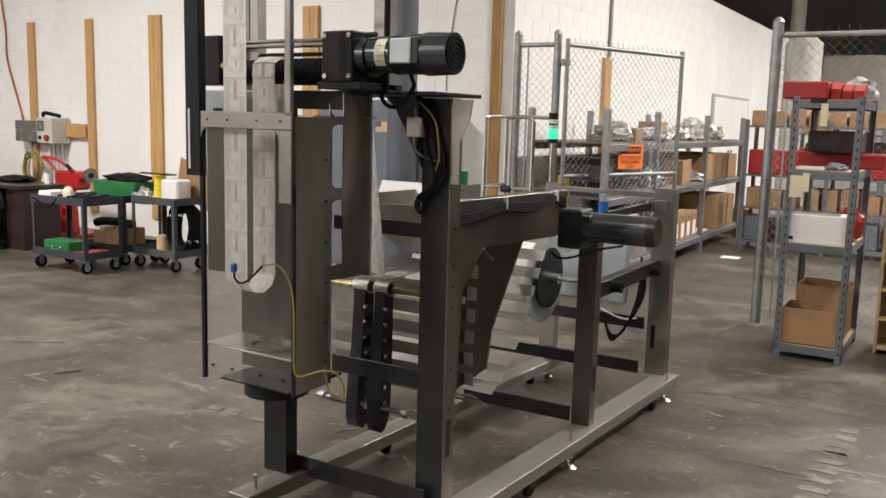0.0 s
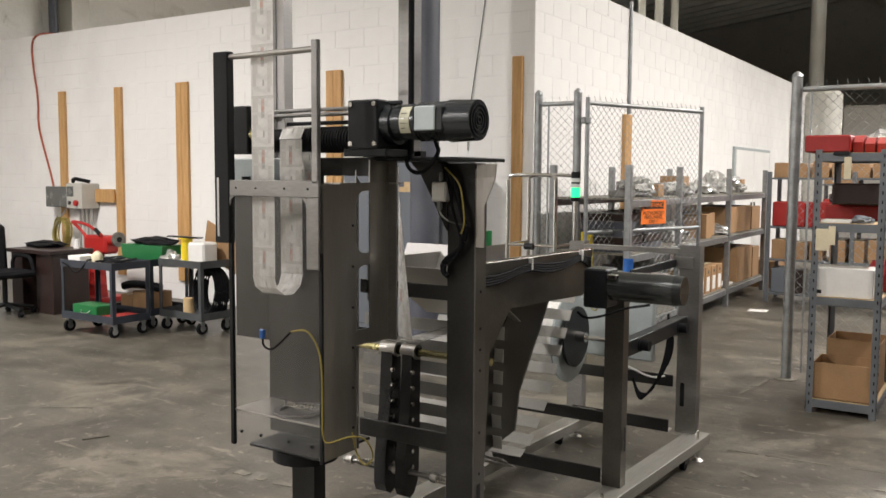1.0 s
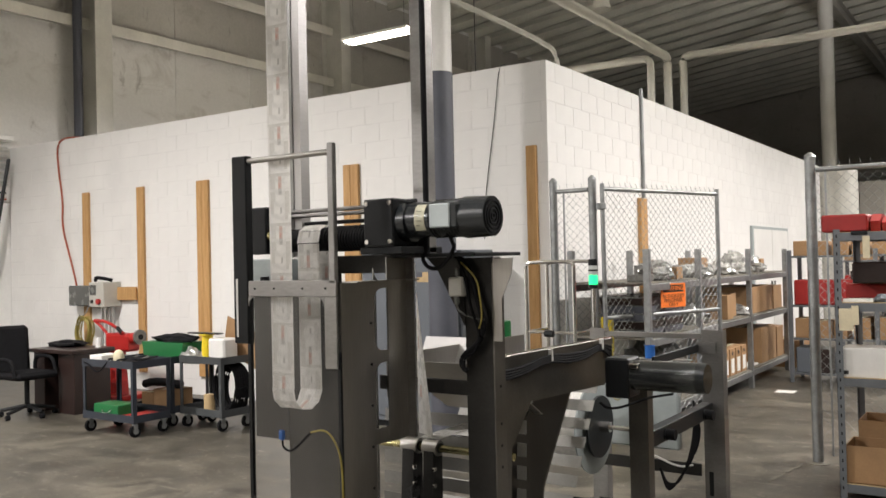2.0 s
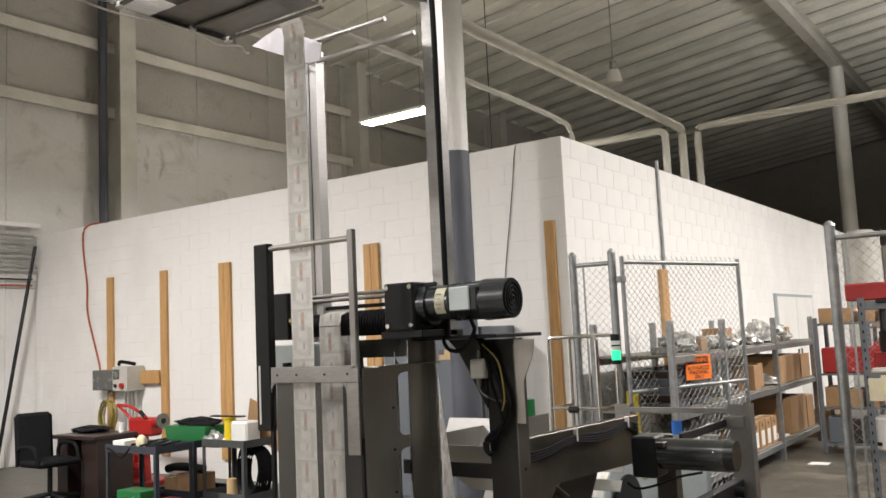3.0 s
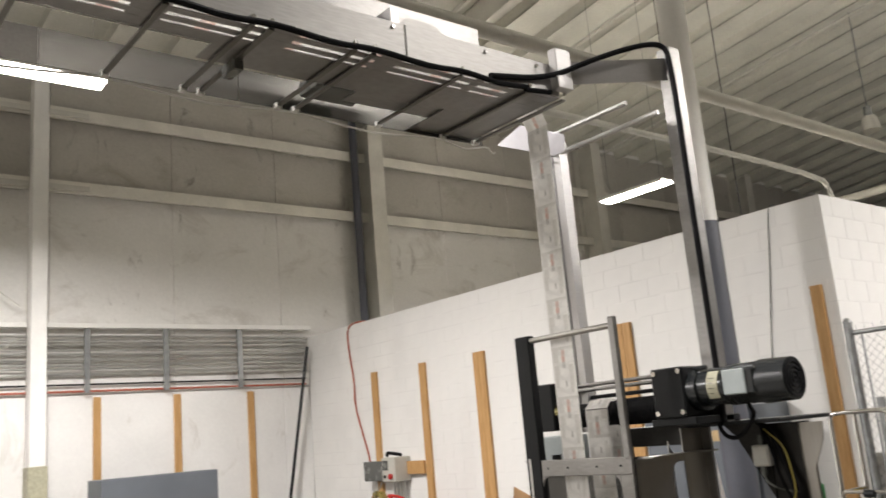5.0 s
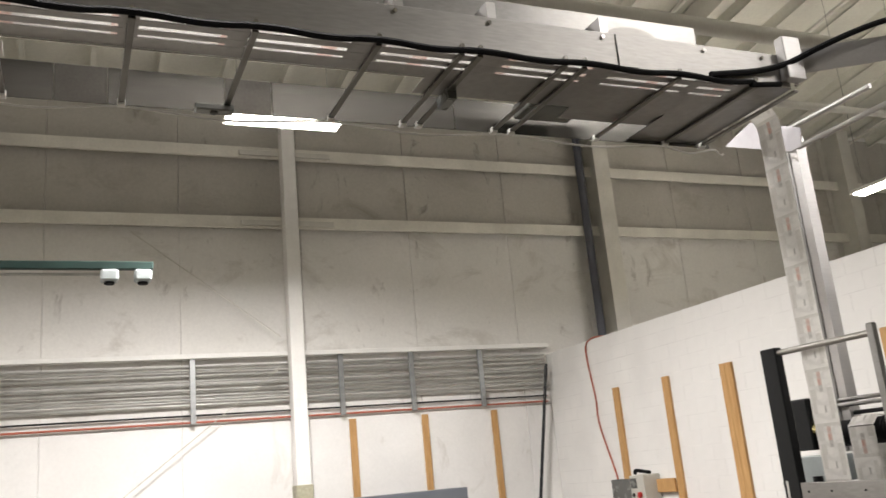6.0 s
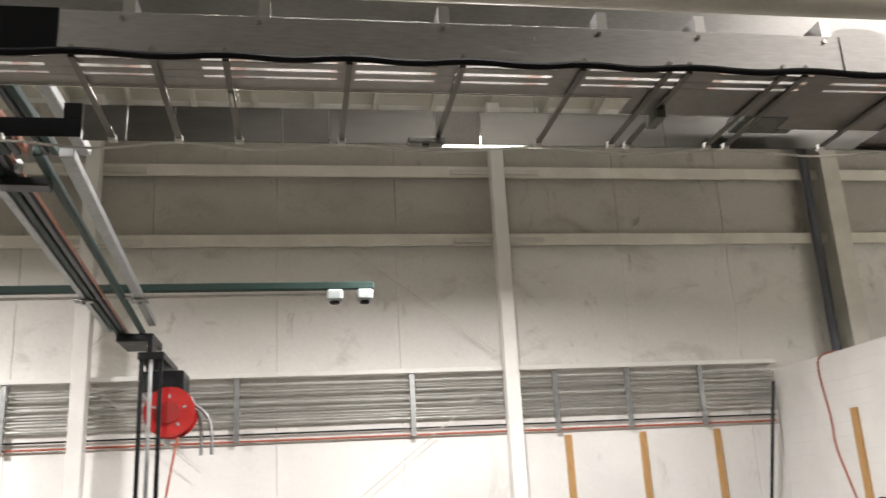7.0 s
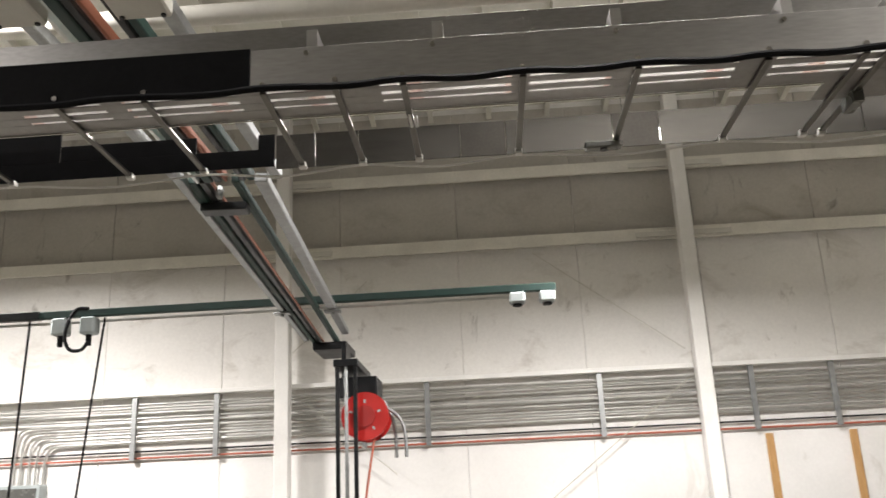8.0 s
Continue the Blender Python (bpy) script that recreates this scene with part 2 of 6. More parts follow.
FILMRED = mat("red_print", (0.62, 0.38, 0.31), 0.3, 0, 0.3, 70, 0.1, 200, second=(0.74, 0.66, 0.61))
for fm in (FILMWHITE, FILMGREY, FILMTEXT, FILMRED):
    nt = fm.node_tree
    tr = nt.nodes.new("ShaderNodeBsdfTranslucent")
    ms = nt.nodes.new("ShaderNodeMixShader")
    ms.inputs[0].default_value = 0.22
    pb = nt.nodes["Principled BSDF"]
    nt.links.new(pb.inputs["Base Color"].links[0].from_socket, tr.inputs["Color"])
    nt.links.new(pb.outputs[0], ms.inputs[1])
    nt.links.new(tr.outputs[0], ms.inputs[2])
    nt.links.new(ms.outputs[0], nt.nodes["Material Output"].inputs[0])
WRAP = mat("crumpled_clear_wrap", (0.52, 0.52, 0.50), 0.14, 0.55, 0.35, 24, 0.9, 30)
CASTMETAL = mat("grey_cast_metal", (0.22, 0.215, 0.20), 0.4, 0.7, 0.3, 12, 0.2, 40)
PAINTMARK = mat("worn_floor_paint", (0.155, 0.142, 0.115), 0.6, 0, 0.45, 10, 0.1, 60)
CLEAR = glass("clear_polycarbonate", (0.55, 0.55, 0.53), 0.05)
TUBE = glow("lit_tube_diffuser", (1.0, 0.95, 0.86), 14.0)
GREENLAMP = glow("lit_green_lens", (0.02, 0.8, 0.28), 1.3)
OFFLENS = mat("unlit_lens", (0.55, 0.58, 0.55), 0.3, 0, 0.05, 8, 0)


# ---- builders ----
def thing(name, label, category, group="", kind="", m=None):
    ob = new(name)
    if m is not None:
        ob.matrix_basis = m
    return tagged(ob, label, category, group, kind)


def part(name, bm, material, parent=None, label="", smooth=False):
    me = bpy.data.meshes.new(name)
    bm.to_mesh(me)
    bm.free()
    for mt in (material if isinstance(material, (list, tuple)) else [material]):
        me.materials.append(mt)
    if smooth:
        me.shade_smooth()
        me.set_sharp_from_angle(angle=radians(35))
    ob = new(name, me)
    if parent is not None:
        ob.parent = parent
    return tagged(ob, label) if label else ob


def bx(lo, hi, bevel=0.0, bm=None, m=None):
    bm = bm or bmesh.new()
    vs = bmesh.ops.create_cube(bm, size=1)["verts"]
    for v in vs:
        v.co = Vector([a + (b - a) * (c + 0.5) for a, b, c in zip(lo, hi, v.co)])
        if m is not None:
            v.co = m @ v.co
    if bevel:
        es = {e for v in vs for e in v.link_edges}
        bmesh.ops.bevel(bm, geom=list(es), offset=bevel, segments=1, affect="EDGES")
    return bm


def rod(p, q, r, seg=12, bm=None, r2=None):
    bm = bm or bmesh.new()
    p, q = Vector(p), Vector(q)
    d = q - p
    turn = d.to_track_quat("Z", "Y").to_matrix().to_4x4()
    bmesh.ops.create_cone(bm, cap_ends=True, segments=seg, radius1=r, radius2=r if r2 is None else r2, depth=d.length,
                          matrix=Matrix.Translation((p + q) / 2) @ turn)
    return bm


def tube(pts, r, seg=8, bm=None, smooth=3):
    """A round cable or pipe through the points, rounded by corner cutting."""
    bm = bm or bmesh.new()
    ps = [Vector(p) for p in pts]
    for _ in range(smooth):
        out = [ps[0]]
        for a, b in zip(ps, ps[1:]):
            out += [a.lerp(b, 0.25), a.lerp(b, 0.75)]
        ps = out + [ps[-1]]
    rings = []
    for i, p in enumerate(ps):
        d = (ps[min(i + 1, len(ps) - 1)] - ps[max(i - 1, 0)]).normalized()
        up = Vector((0, 0, 1)) if abs(d.z) < 0.9 else Vector((1, 0, 0))
        u = d.cross(up).normalized()
        w = u.cross(d)
        rings.append([bm.verts.new(p + r * (math.cos(a) * u + math.sin(a) * w)) for a in [2 * math.pi * k / seg for k in range(seg)]])
    for a, b in zip(rings, rings[1:]):
        for k in range(seg):
            bm.faces.new((a[k], a[(k + 1) % seg], b[(k + 1) % seg], b[k]))
    bm.faces.new(rings[0][::-1])
    bm.faces.new(rings[-1])
    bmesh.ops.recalc_face_normals(bm, faces=bm.faces)
    return bm


def prism(outline, axis, a, b, bm=None):
    """A flat outline of (u, v) pairs carried from a to b along an axis: x takes (y, z), y takes (x, z), z takes (x, y)."""
    bm = bm or bmesh.new()
    put = {"x": lambda u, v, w: (w, u, v), "y": lambda u, v, w: (u, w, v), "z": lambda u, v, w: (u, v, w)}[axis]
    lo = [bm.verts.new(put(u, v, a)) for u, v in outline]
    hi = [bm.verts.new(put(u, v, b)) for u, v in outline]
    fs = [bm.faces.new(lo[::-1]), bm.faces.new(hi)]
    for i in range(len(lo)):
        j = (i + 1) % len(lo)
        fs.append(bm.faces.new((lo[i], lo[j], hi[j], hi[i])))
    bmesh.ops.recalc_face_normals(bm, faces=fs)
    return bm


def channel(x0, x1, y0, y1, z0, z1, t=0.006, open_to="y+"):
    """An upright folded C section, open to one side."""
    o = {"y+": [(x0, y1), (x0, y0), (x1, y0), (x1, y1), (x1 - t, y1), (x1 - t, y0 + t), (x0 + t, y0 + t), (x0 + t, y1)],
         "x-": [(x0, y0), (x1, y0), (x1, y1), (x0, y1), (x0, y1 - t), (x1 - t, y1 - t), (x1 - t, y0 + t), (x0, y0 + t)]}[open_to]
    return prism(o, "z", z0, z1)


def ring(centre, r_out, r_in, a, b, axis="x", seg=28):
    bm = bmesh.new()
    idx = {"x": 0, "y": 1, "z": 2}[axis]
    rows = []
    for w, r in ((a, r_out), (b, r_out), (b, r_in), (a, r_in)):
        vs = []
        for k in range(seg):
            c, s_ = r * math.cos(2 * math.pi * k / seg), r * math.sin(2 * math.pi * k / seg)
            co = [c, s_]
            co.insert(idx, w)
            vs.append(bm.verts.new([p + q for p, q in zip(centre, co)]))
        rows.append(vs)
    for i in range(4):
        p, q = rows[i], rows[(i + 1) % 4]
        for k in range(seg):
            bm.faces.new((p[k], p[(k + 1) % seg], q[(k + 1) % seg], q[k]))
    bmesh.ops.recalc_face_normals(bm, faces=bm.faces)
    return bm


def lump(centre, size, seed, rough=0.35, sub=3):
    """An irregular, crumpled bundle."""
    bm = bmesh.new()
    bmesh.ops.create_icosphere(bm, subdivisions=sub, radius=1)
    for v in bm.verts:
        d = noise.noise(v.co * 1.7 + Vector((seed * 3.1, seed, 0))) * rough + noise.noise(v.co * 5 + Vector((0, seed * 2.3, seed))) * rough * 0.5
        v.co *= 1 + d
        v.co.z = max(v.co.z, -0.62)
        v.co = Vector([c + q * s_ for c, q, s_ in zip(centre, v.co, size)])
    lift = centre[2] - 0.62 * size[2]
    low = min(v.co.z for v in bm.verts)
    for v in bm.verts:
        v.co.z += lift - low
    return bm


def text_mesh(name, body, size, m, material, parent):
    cu = bpy.data.curves.new(name, "FONT")
    cu.body, cu.size, cu.align_x, cu.align_y, cu.extrude = body, size, "CENTER", "CENTER", 0.0006
    tmp = bpy.data.objects.new(name, cu)
    scene.collection.objects.link(tmp)
    me = bpy.data.meshes.new_from_object(tmp.evaluated_get(bpy.context.evaluated_depsgraph_get()))
    bpy.data.objects.remove(tmp)
    me.materials.append(material)
    ob = new(name, me)
    ob.parent = parent
    ob.matrix_basis = m
    return ob


# ---- the building ----
def structure(name, bm, material, label=""):
    return tagged(part(name, bm, material), label, "", "", "structure")


structure("floor", bx((-14.2, -12, -0.2), (14, 42, 0)), FLOOR, "worn stained grey concrete floor slab")
structure("wall_south", bx((-14.2, -12.3, 0), (14, -12, 12.0)), PANEL, "painted precast outer wall")
structure("wall_east", bx((13.8, -12, 0), (14.1, 42, 12.0)), PANEL, "painted precast outer wall")
structure("wall_north", bx((-14.2, 41.7, 0), (14, 42, 12.0)), PANEL, "painted precast outer wall")


def roof_z(x):
    return 8.40 + (x + 13.5) / 8


def roof():
    """Deck with purlins, one mesh; the sheet rises gently from the eave."""
    bm = bmesh.new()
    a, b = -14.2, 14.1
    prism([(a, roof_z(a)), (b, roof_z(b)), (b, roof_z(b) + 0.1), (a, roof_z(a) + 0.1)], "y", -12.3, 42, bm)
    y = -11.6
    while y < 41:
        prism([(a, roof_z(a) - 0.22), (b, roof_z(b) - 0.22), (b, roof_z(b) + 0.01), (a, roof_z(a) + 0.01)], "y", y, y + 0.02, bm)
        prism([(a, roof_z(a) - 0.225), (b, roof_z(b) - 0.225), (b, roof_z(b) - 0.20), (a, roof_z(a) - 0.20)], "y", y, y + 0.085, bm)
        y += 0.98
    return bm


structure("ceiling", roof(), DECK, "painted ribbed metal roof deck on steel purlins")

# outer wall with its precast panels
west = structure("wall_west", bx((-14.1, -12, 0), (-13.56, 42, 9.0)), MORTAR, "cream painted precast panel wall with dark stains")
y = -11.9
for k in range(28):
    # mid and upper panels carry the light's fall-off up the wall as paint
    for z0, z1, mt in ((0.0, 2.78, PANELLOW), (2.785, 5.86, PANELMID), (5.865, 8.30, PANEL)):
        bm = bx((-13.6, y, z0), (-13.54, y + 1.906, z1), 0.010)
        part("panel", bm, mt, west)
    y += 1.91
structure("ledge", bx((-13.54, -12, 3.76), (-13.36, 7.68, 3.83), 0.005), WHITESTEEL, "white painted steel ledge angle")
for z0, nm in ((5.81, "girt"), (6.99, "girt")):
    # channel with its open side down: web, top flange and a small lower lip
    bm = prism([(-13.54, z0 + 0.175), (-13.34, z0 + 0.175), (-13.34, z0 + 0.012), (-13.375, z0 + 0.012), (-13.375, z0), (-13.325, z0), (-13.325, z0 + 0.187), (-13.54, z0 + 0.187)], "y", -12, 41)
    structure(nm, bm, GIRTPAINT, "cream painted steel wall girt")


def h_column(name, x0, x1, y0, y1, z1, t=0.018):
    bm = bx((x0, y0, 0), (x0 + t, y1, z1))
    bx((x1 - t, y0, 0), (x1, y1, z1), 0, bm)
    bx((x0 + t, (y0 + y1) / 2 - t / 2, 0), (x1 - t, (y0 + y1) / 2 + t / 2, z1), 0, bm)
    return tagged(part(name, bm, STEELPAINT), "cream painted steel wide flange wall column", "", "", "structure")


for yc in (-9.6, -3.2, 3.14):
    bm = bx((-13.28, yc - 0.11, 0), (-13.06, yc + 0.11, roof_z(-13.2) - 0.2), 0.012)
    structure("wall_column", bm, WHITESTEEL, "white painted square steel wall column")
    for sgn in (-1, 1):
        for zz in (5.85, 7.03):
            structure("girt_brace", bx((-13.30, yc + sgn * 0.11 if sgn > 0 else yc - 0.75, zz - 0.01), (-13.27, yc + 0.75 if sgn > 0 else yc - 0.11, zz + 0.07)), STEELPAINT, "steel girt end plate")
for yc in (9.05, 15.4, 21.8):
    h_column("frame_column", -13.54, -12.95, yc - 0.16, yc + 0.16, roof_z(-13.2) - 0.2)
structure("drain_pipe", rod((-13.25, 8.75, 0), (-13.25, 8.75, 7.9), 0.075, 14), COLGREY, "dark painted rainwater pipe beside the frame column")
structure("rafter", prism([(-13.5, roof_z(-13.5) - 0.75), (-4.8, roof_z(-4.8) - 0.5), (-4.8, roof_z(-4.8) - 0.23), (-13.5, roof_z(-13.5) - 0.23)], "y", 9.0, 9.1), STEELPAINT, "cream painted tapered steel rafter")
structure("girder", bx((-4.78, -12, 8.86), (-4.52, 42, 8.88), 0, bx((-4.66, -12, 8.88), (-4.64, 42, 9.27), 0, bx((-4.78, -12, 9.27), (-4.52, 42, 9.29)))), STEELPAINT, "cream painted steel roof girder")
for k, (p, q) in enumerate((((-13.33, 2.95, 4.05), (-13.33, 0.75, 5.7)), ((-13.33, 2.95, 3.6), (-13.33, -0.2, 1.2)), ((-13.33, -3.1, 3.7), (-13.33, -1.5, 2.4)), ((-13.33, -3.1, 4.3), (-13.33, -1.9, 5.4)))):
    structure("brace_rod", rod(p, q, 0.008, 6), STEELPAINT, "thin steel wall brace rod")

# inner pipe columns
def pipe_column(x, y, base, top, r):
    root = thing("pipe_column", "white steel pipe column with slate grey painted foot", "column", "roof columns")
    part("shaft", rod((x, y, base), (x, y, top), r, 28), WHITESTEEL, root, smooth=True)
    if base < 0.1:
        part("painted_foot", rod((x, y, 0.0), (x, y, 3.48), r + 0.004, 28), COLGREY, root, "slate grey painted lower length", smooth=True)
    return root


pipe_column(-4.665, 6.9, 0.0, 8.86, 0.135)
pipe_column(-4.65, 26.6, 0.0, 8.86, 0.2)
pipe_column(-4.65, -6.5, 0.0, 8.86, 0.135)


# ---- painted block office ----
def block_wall(name, along, face, a, b, label, picked, other, sign):
    """Running bond of painted blocks on a mortar core. along 'x': wall faces -y at y = face; 'y': wall faces +x at x = face."""
    top = 3.655
    if along == "x":
        core = structure(name, bx((a, face + 0.0025, 0), (b - 0.0025, face + 0.2, top - 0.004)), MORTAR, label)
    else:
        core = structure(name, bx((face - 0.2, a + 0.2, 0), (face - 0.0025, b, top - 0.004)), MORTAR, label)
    meshes = {}

    def block_bm(w):
        h, c = 0.1965, 0.0025
        bm = bmesh.new()
        if along == "x":
            pts = [(0, 0.03, 0), (w, 0.03, 0), (w, 0.03, h), (0, 0.03, h), (c, 0, c), (w - c, 0, c), (w - c, 0, h - c), (c, 0, h - c)]
        else:
            pts = [(-0.03, 0, 0), (-0.03, w, 0), (-0.03, w, h), (-0.03, 0, h), (0, c, c), (0, w - c, c), (0, w - c, h - c), (0, c, h - c)]
        vs = [bm.verts.new(p) for p in pts]
        bm.faces.new(vs[4:])
        for i in range(4):
            j = (i + 1) % 4
            bm.faces.new((vs[i], vs[j], vs[4 + j], vs[4 + i]))
        bmesh.ops.recalc_face_normals(bm, faces=bm.faces)
        return bm
    rest = bmesh.new()
    for course in range(18):
        u = a - (0.203 if course % 2 else 0)
        while u < b - 0.02:
            u0, u1 = max(u, a), min(u + 0.4064, b)
            w = round(u1 - u0 - 0.005, 3)
            if w > 0.02:
                z = course * 0.2031 + 0.002
                if picked(u0):
                    if w not in meshes:
                        me = bpy.data.meshes.new("block")
                        bm = block_bm(w)
                        bm.to_mesh(me)
                        bm.free()
                        me.materials.append(BLOCK)
                        meshes[w] = me
                    ob = new("block", meshes[w])
                    ob.parent = core
                    ob.location = (u0, face, z) if along == "x" else (face, u0, z)
                else:
                    bm = block_bm(w)
                    off = Vector((u0, face, z) if along == "x" else (face, u0, z))
                    vs = [rest.verts.new(v.co + off) for v in bm.verts]
                    for f in bm.faces:
                        rest.faces.new([vs[v.index] for v in f.verts])
                    bm.free()
            u += 0.4064
    for f in rest.faces:
        f.normal_update()
    tagged(part("far_blocks", rest, BLOCK, core), "", "", "", "stuff")
    return core


def fixture(x, y, z, along_x):
    root = thing("tube_fixture", "hanging white tube light fixture, lit", "light fixture", "ceiling lights", m=pose(x, y, z, 0, 0, 90 if along_x else 0))
    part("housing", prism([(-0.17, 0.0), (-0.13, 0.05), (0.13, 0.05), (0.17, 0.0), (0.16, -0.01), (0.12, 0.035), (-0.12, 0.035), (-0.16, -0.01)], "y", -0.63, 0.63), WHITESTEEL, root)
    for k in range(3):
        part("lamp_tube", rod((-0.09 + 0.09 * k, -0.6, 0.0), (-0.09 + 0.09 * k, 0.6, 0.0), 0.032, 10), TUBE, root, "glowing white tube")
    for yy in (-0.5, 0.5):
        part("hanger", rod((0, yy, 0.05), (0, yy, roof_z(x) - z), 0.003, 6), MOTORGREY, root)


# bodies for every row, the added ones out of view too
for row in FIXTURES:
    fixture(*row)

# wood studs fixed to the walls
def stud(name, lo, hi, label):
    return tagged(part(name, bx(lo, hi, 0.004), WOOD), label, "wood stud", "wall studs")


LS = "knotty pine stud fixed upright to the painted block wall"
for x0, x1, zb in ((-11.55, -11.41, 0.25), (-10.29, -10.15, 0.25), (-9.05, -8.95, 0.25), (-8.948, -8.83, 0.25), (-6.53, -6.425, 0.25), (-6.422, -6.31, 0.25), (-4.145, -4.035, 0.25)):
    stud("wood_stud", (x0, 7.655, zb), (x1, 7.699, 2.81), LS)
stud("wood_brace", (-10.78, 7.62, 1.24), (-10.291, 7.654, 1.425), "short pine brace between two wall studs")
stud("wood_stud", (-3.919, 10.03, 0.3), (-3.87, 10.24, 2.39), LS)
for yc in (4.07, 5.30, 6.56):
    stud("wood_stud", (-13.54, yc - 0.055, 0.2), (-13.5, yc + 0.055, 2.74), "pine stud fixed upright to the outer wall")

# pipes on the outer wall
for k in range(9):
    z = 3.08 + 0.072 * k + 0.01 * math.sin(k * 2.1)
    x = -13.47 + 0.02 * (k % 2)
    ends = [(x, 7.62, z), (x, -12, z)]
    if k < 5:
        # the lower runs turn down to a panel
        yd = -7.0 - 0.12 * k
        ends = [(x, 7.62, z), (x, yd + 0.32, z), (x, yd + 0.06, z - 0.03), (x, yd, z - 0.26), (x, yd, 2.45)]
    tagged(part("conduit", tube(ends, 0.019 + 0.005 * (k % 3 == 0), 8, smooth=2), CONDUIT, smooth=True), "long galvanised conduit run on the outer wall", "conduit", "conduit bank")
pn = thing("wall_panel_box", "grey electrical panel box on the outer wall", "electrical box")
part("body", bx((-13.54, -8.2, 1.3), (-13.30, -6.95, 2.5), 0.01), GREYPLATE, pn)
part("cover", bx((-13.30, -8.15, 1.35), (-13.285, -7.0, 2.45), 0.006), MOTORGREY, pn, "darker grey cover")
tagged(part("red_pipe", rod((-13.48, -12, 2.83), (-13.48, 7.6, 2.83), 0.016, 8), ORCABLE, smooth=True), "thin red pipe run along the outer wall", "pipe")
tagged(part("dark_pipe", rod((-13.48, -12, 2.93), (-13.48, 7.6, 2.93), 0.014, 8), BLACK, smooth=True), "thin dark pipe under the conduit bank", "pipe")
for yy in (-8.4, -5.6, -4.3, -2.0, -1.02, 1.62, 3.9, 5.1, 6.35):
    tagged(part("strut_channel", bx((-13.45, yy - 0.04, 2.8), (-13.40, yy + 0.04, 3.76), 0.004), GALV), "galvanised strut channel clamping the conduits", "strut channel", "conduit struts")

# pipes above the office
def pipe(name, pts, r, material, label):
    return tagged(part(name, tube(pts, r, 12, smooth=2), material, smooth=True), label, "pipe", "overhead pipes")


PL = "cream painted steel pipe above the block office"
pipe("roof_pipe", [(-4.95, 14.2, 3.6), (-4.95, 14.2, 4.75), (-4.95, 14.2, 5.02), (-4.95, 13.9, 5.03), (-4.95, 4.0, 5.03), (-4.95, -12, 5.03)], 0.07, STEELPAINT, PL)
pipe("roof_pipe", [(-4.95, 13.4, 3.6), (-4.95, 13.4, 4.6), (-4.95, 13.4, 4.85), (-5.2, 13.4, 4.86), (-13.5, 13.4, 4.86)], 0.06, STEELPAINT, PL)
pipe("roof_pipe", [(-4.95, 15.0, 3.6), (-4.95, 15.0, 4.95), (-4.95, 15.0, 5.18), (-4.7, 15.0, 5.19), (12, 15.0, 5.19)], 0.065, STEELPAINT, PL)
pipe("roof_pipe", [(-5.1, 10.4, 3.6), (-5.1, 10.4, 4.3), (-5.1, 10.1, 4.5), (-5.1, 4, 4.5), (-5.1, -12, 4.5)], 0.032, STEELPAINT, PL)
for y0 in (8.6, 11.4, 15.8):
    pipe("sprinkler_pipe", [(-13.4, y0, 8.0), (-5, y0, 9.05), (12, y0, 11.1)], 0.03, STEELPAINT, "thin sprinkler pipe under the roof deck")
lampo = thing("bay_lamp", "unlit round bay lamp hanging from the roof", "light fixture")
part("stem", rod((-7.1, 16.5, 7.2), (-7.1, 16.5, roof_z(-7.1)), 0.012, 8), GALV, lampo)
part("ballast", rod((-7.1, 16.5, 7.02), (-7.1, 16.5, 7.22), 0.075, 14), GALV, lampo)
part("reflector", rod((-7.1, 16.5, 6.74), (-7.1, 16.5, 7.02), 0.19, 20, r2=0.13), STEELPAINT, lampo, smooth=True)
for (x, y) in ((-6.3, 9.0), (-5.9, 9.6)):
    tagged(part("hanging_wire", rod((x, y, 3.595), (x, y, roof_z(x)), 0.006, 5), RUBBER), "thin wire hanging from the roof", "wire", "hanging wires")

# wiring on the office walls
tagged(part("wall_conduit", tube([(-3.90, 10.2, 2.4), (-3.90, 10.2, 3.2), (-3.90, 10.2, 3.74)], 0.022, 10, smooth=0), GALV), "grey conduit running up the block wall", "conduit")
tagged(part("wall_wire", tube([(-4.665, 7.69, 1.9), (-4.66, 7.69, 2.244), (-4.5, 7.69, 3.2), (-4.45, 7.69, 3.66), (-4.4, 7.75, 3.68)], 0.0045, 6), MOTORGREY), "thin dark cable hanging down the block wall", "cable")
tagged(part("orange_cord", tube([(-11.75, 7.68, 1.42), (-11.78, 7.68, 1.55), (-11.92, 7.68, 1.9), (-12.1, 7.68, 2.35), (-12.06, 7.68, 2.7), (-12.17, 7.68, 3.2), (-12.2, 7.68, 3.6), (-12.0, 7.70, 3.68), (-11.8, 7.8, 3.67)], 0.014, 8), ORCABLE, smooth=True), "orange power cord hanging down the block wall", "cable")
tagged(part("leaning_pole", rod((-13.35, 6.95, 0.0), (-13.3, 7.55, 3.45), 0.028, 10), BLACK), "long dark pole leaning in the corner", "pole")

# control boxes
cb = thing("switch_box", "grey steel switch box on the block wall", "electrical box")
part("body", bx((-11.68, 7.50, 1.16), (-11.13, 7.69, 1.45), 0.01), MOTORGREY, cb)
part("knockout", rod((-11.70, 7.6, 1.24), (-11.68, 7.6, 1.24), 0.03, 10), GALV, cb)
cb = thing("control_box", "pale grey control box with screen and red knob on the wall", "electrical box")
part("body", bx((-11.04, 7.40, 1.15), (-10.70, 7.69, 1.50), 0.01), BOXBEIGE, cb)
part("screen", bx((-11.01, 7.39, 1.32), (-10.87, 7.401, 1.46), 0.003), MOTORGREY, cb, "dark grey screen")
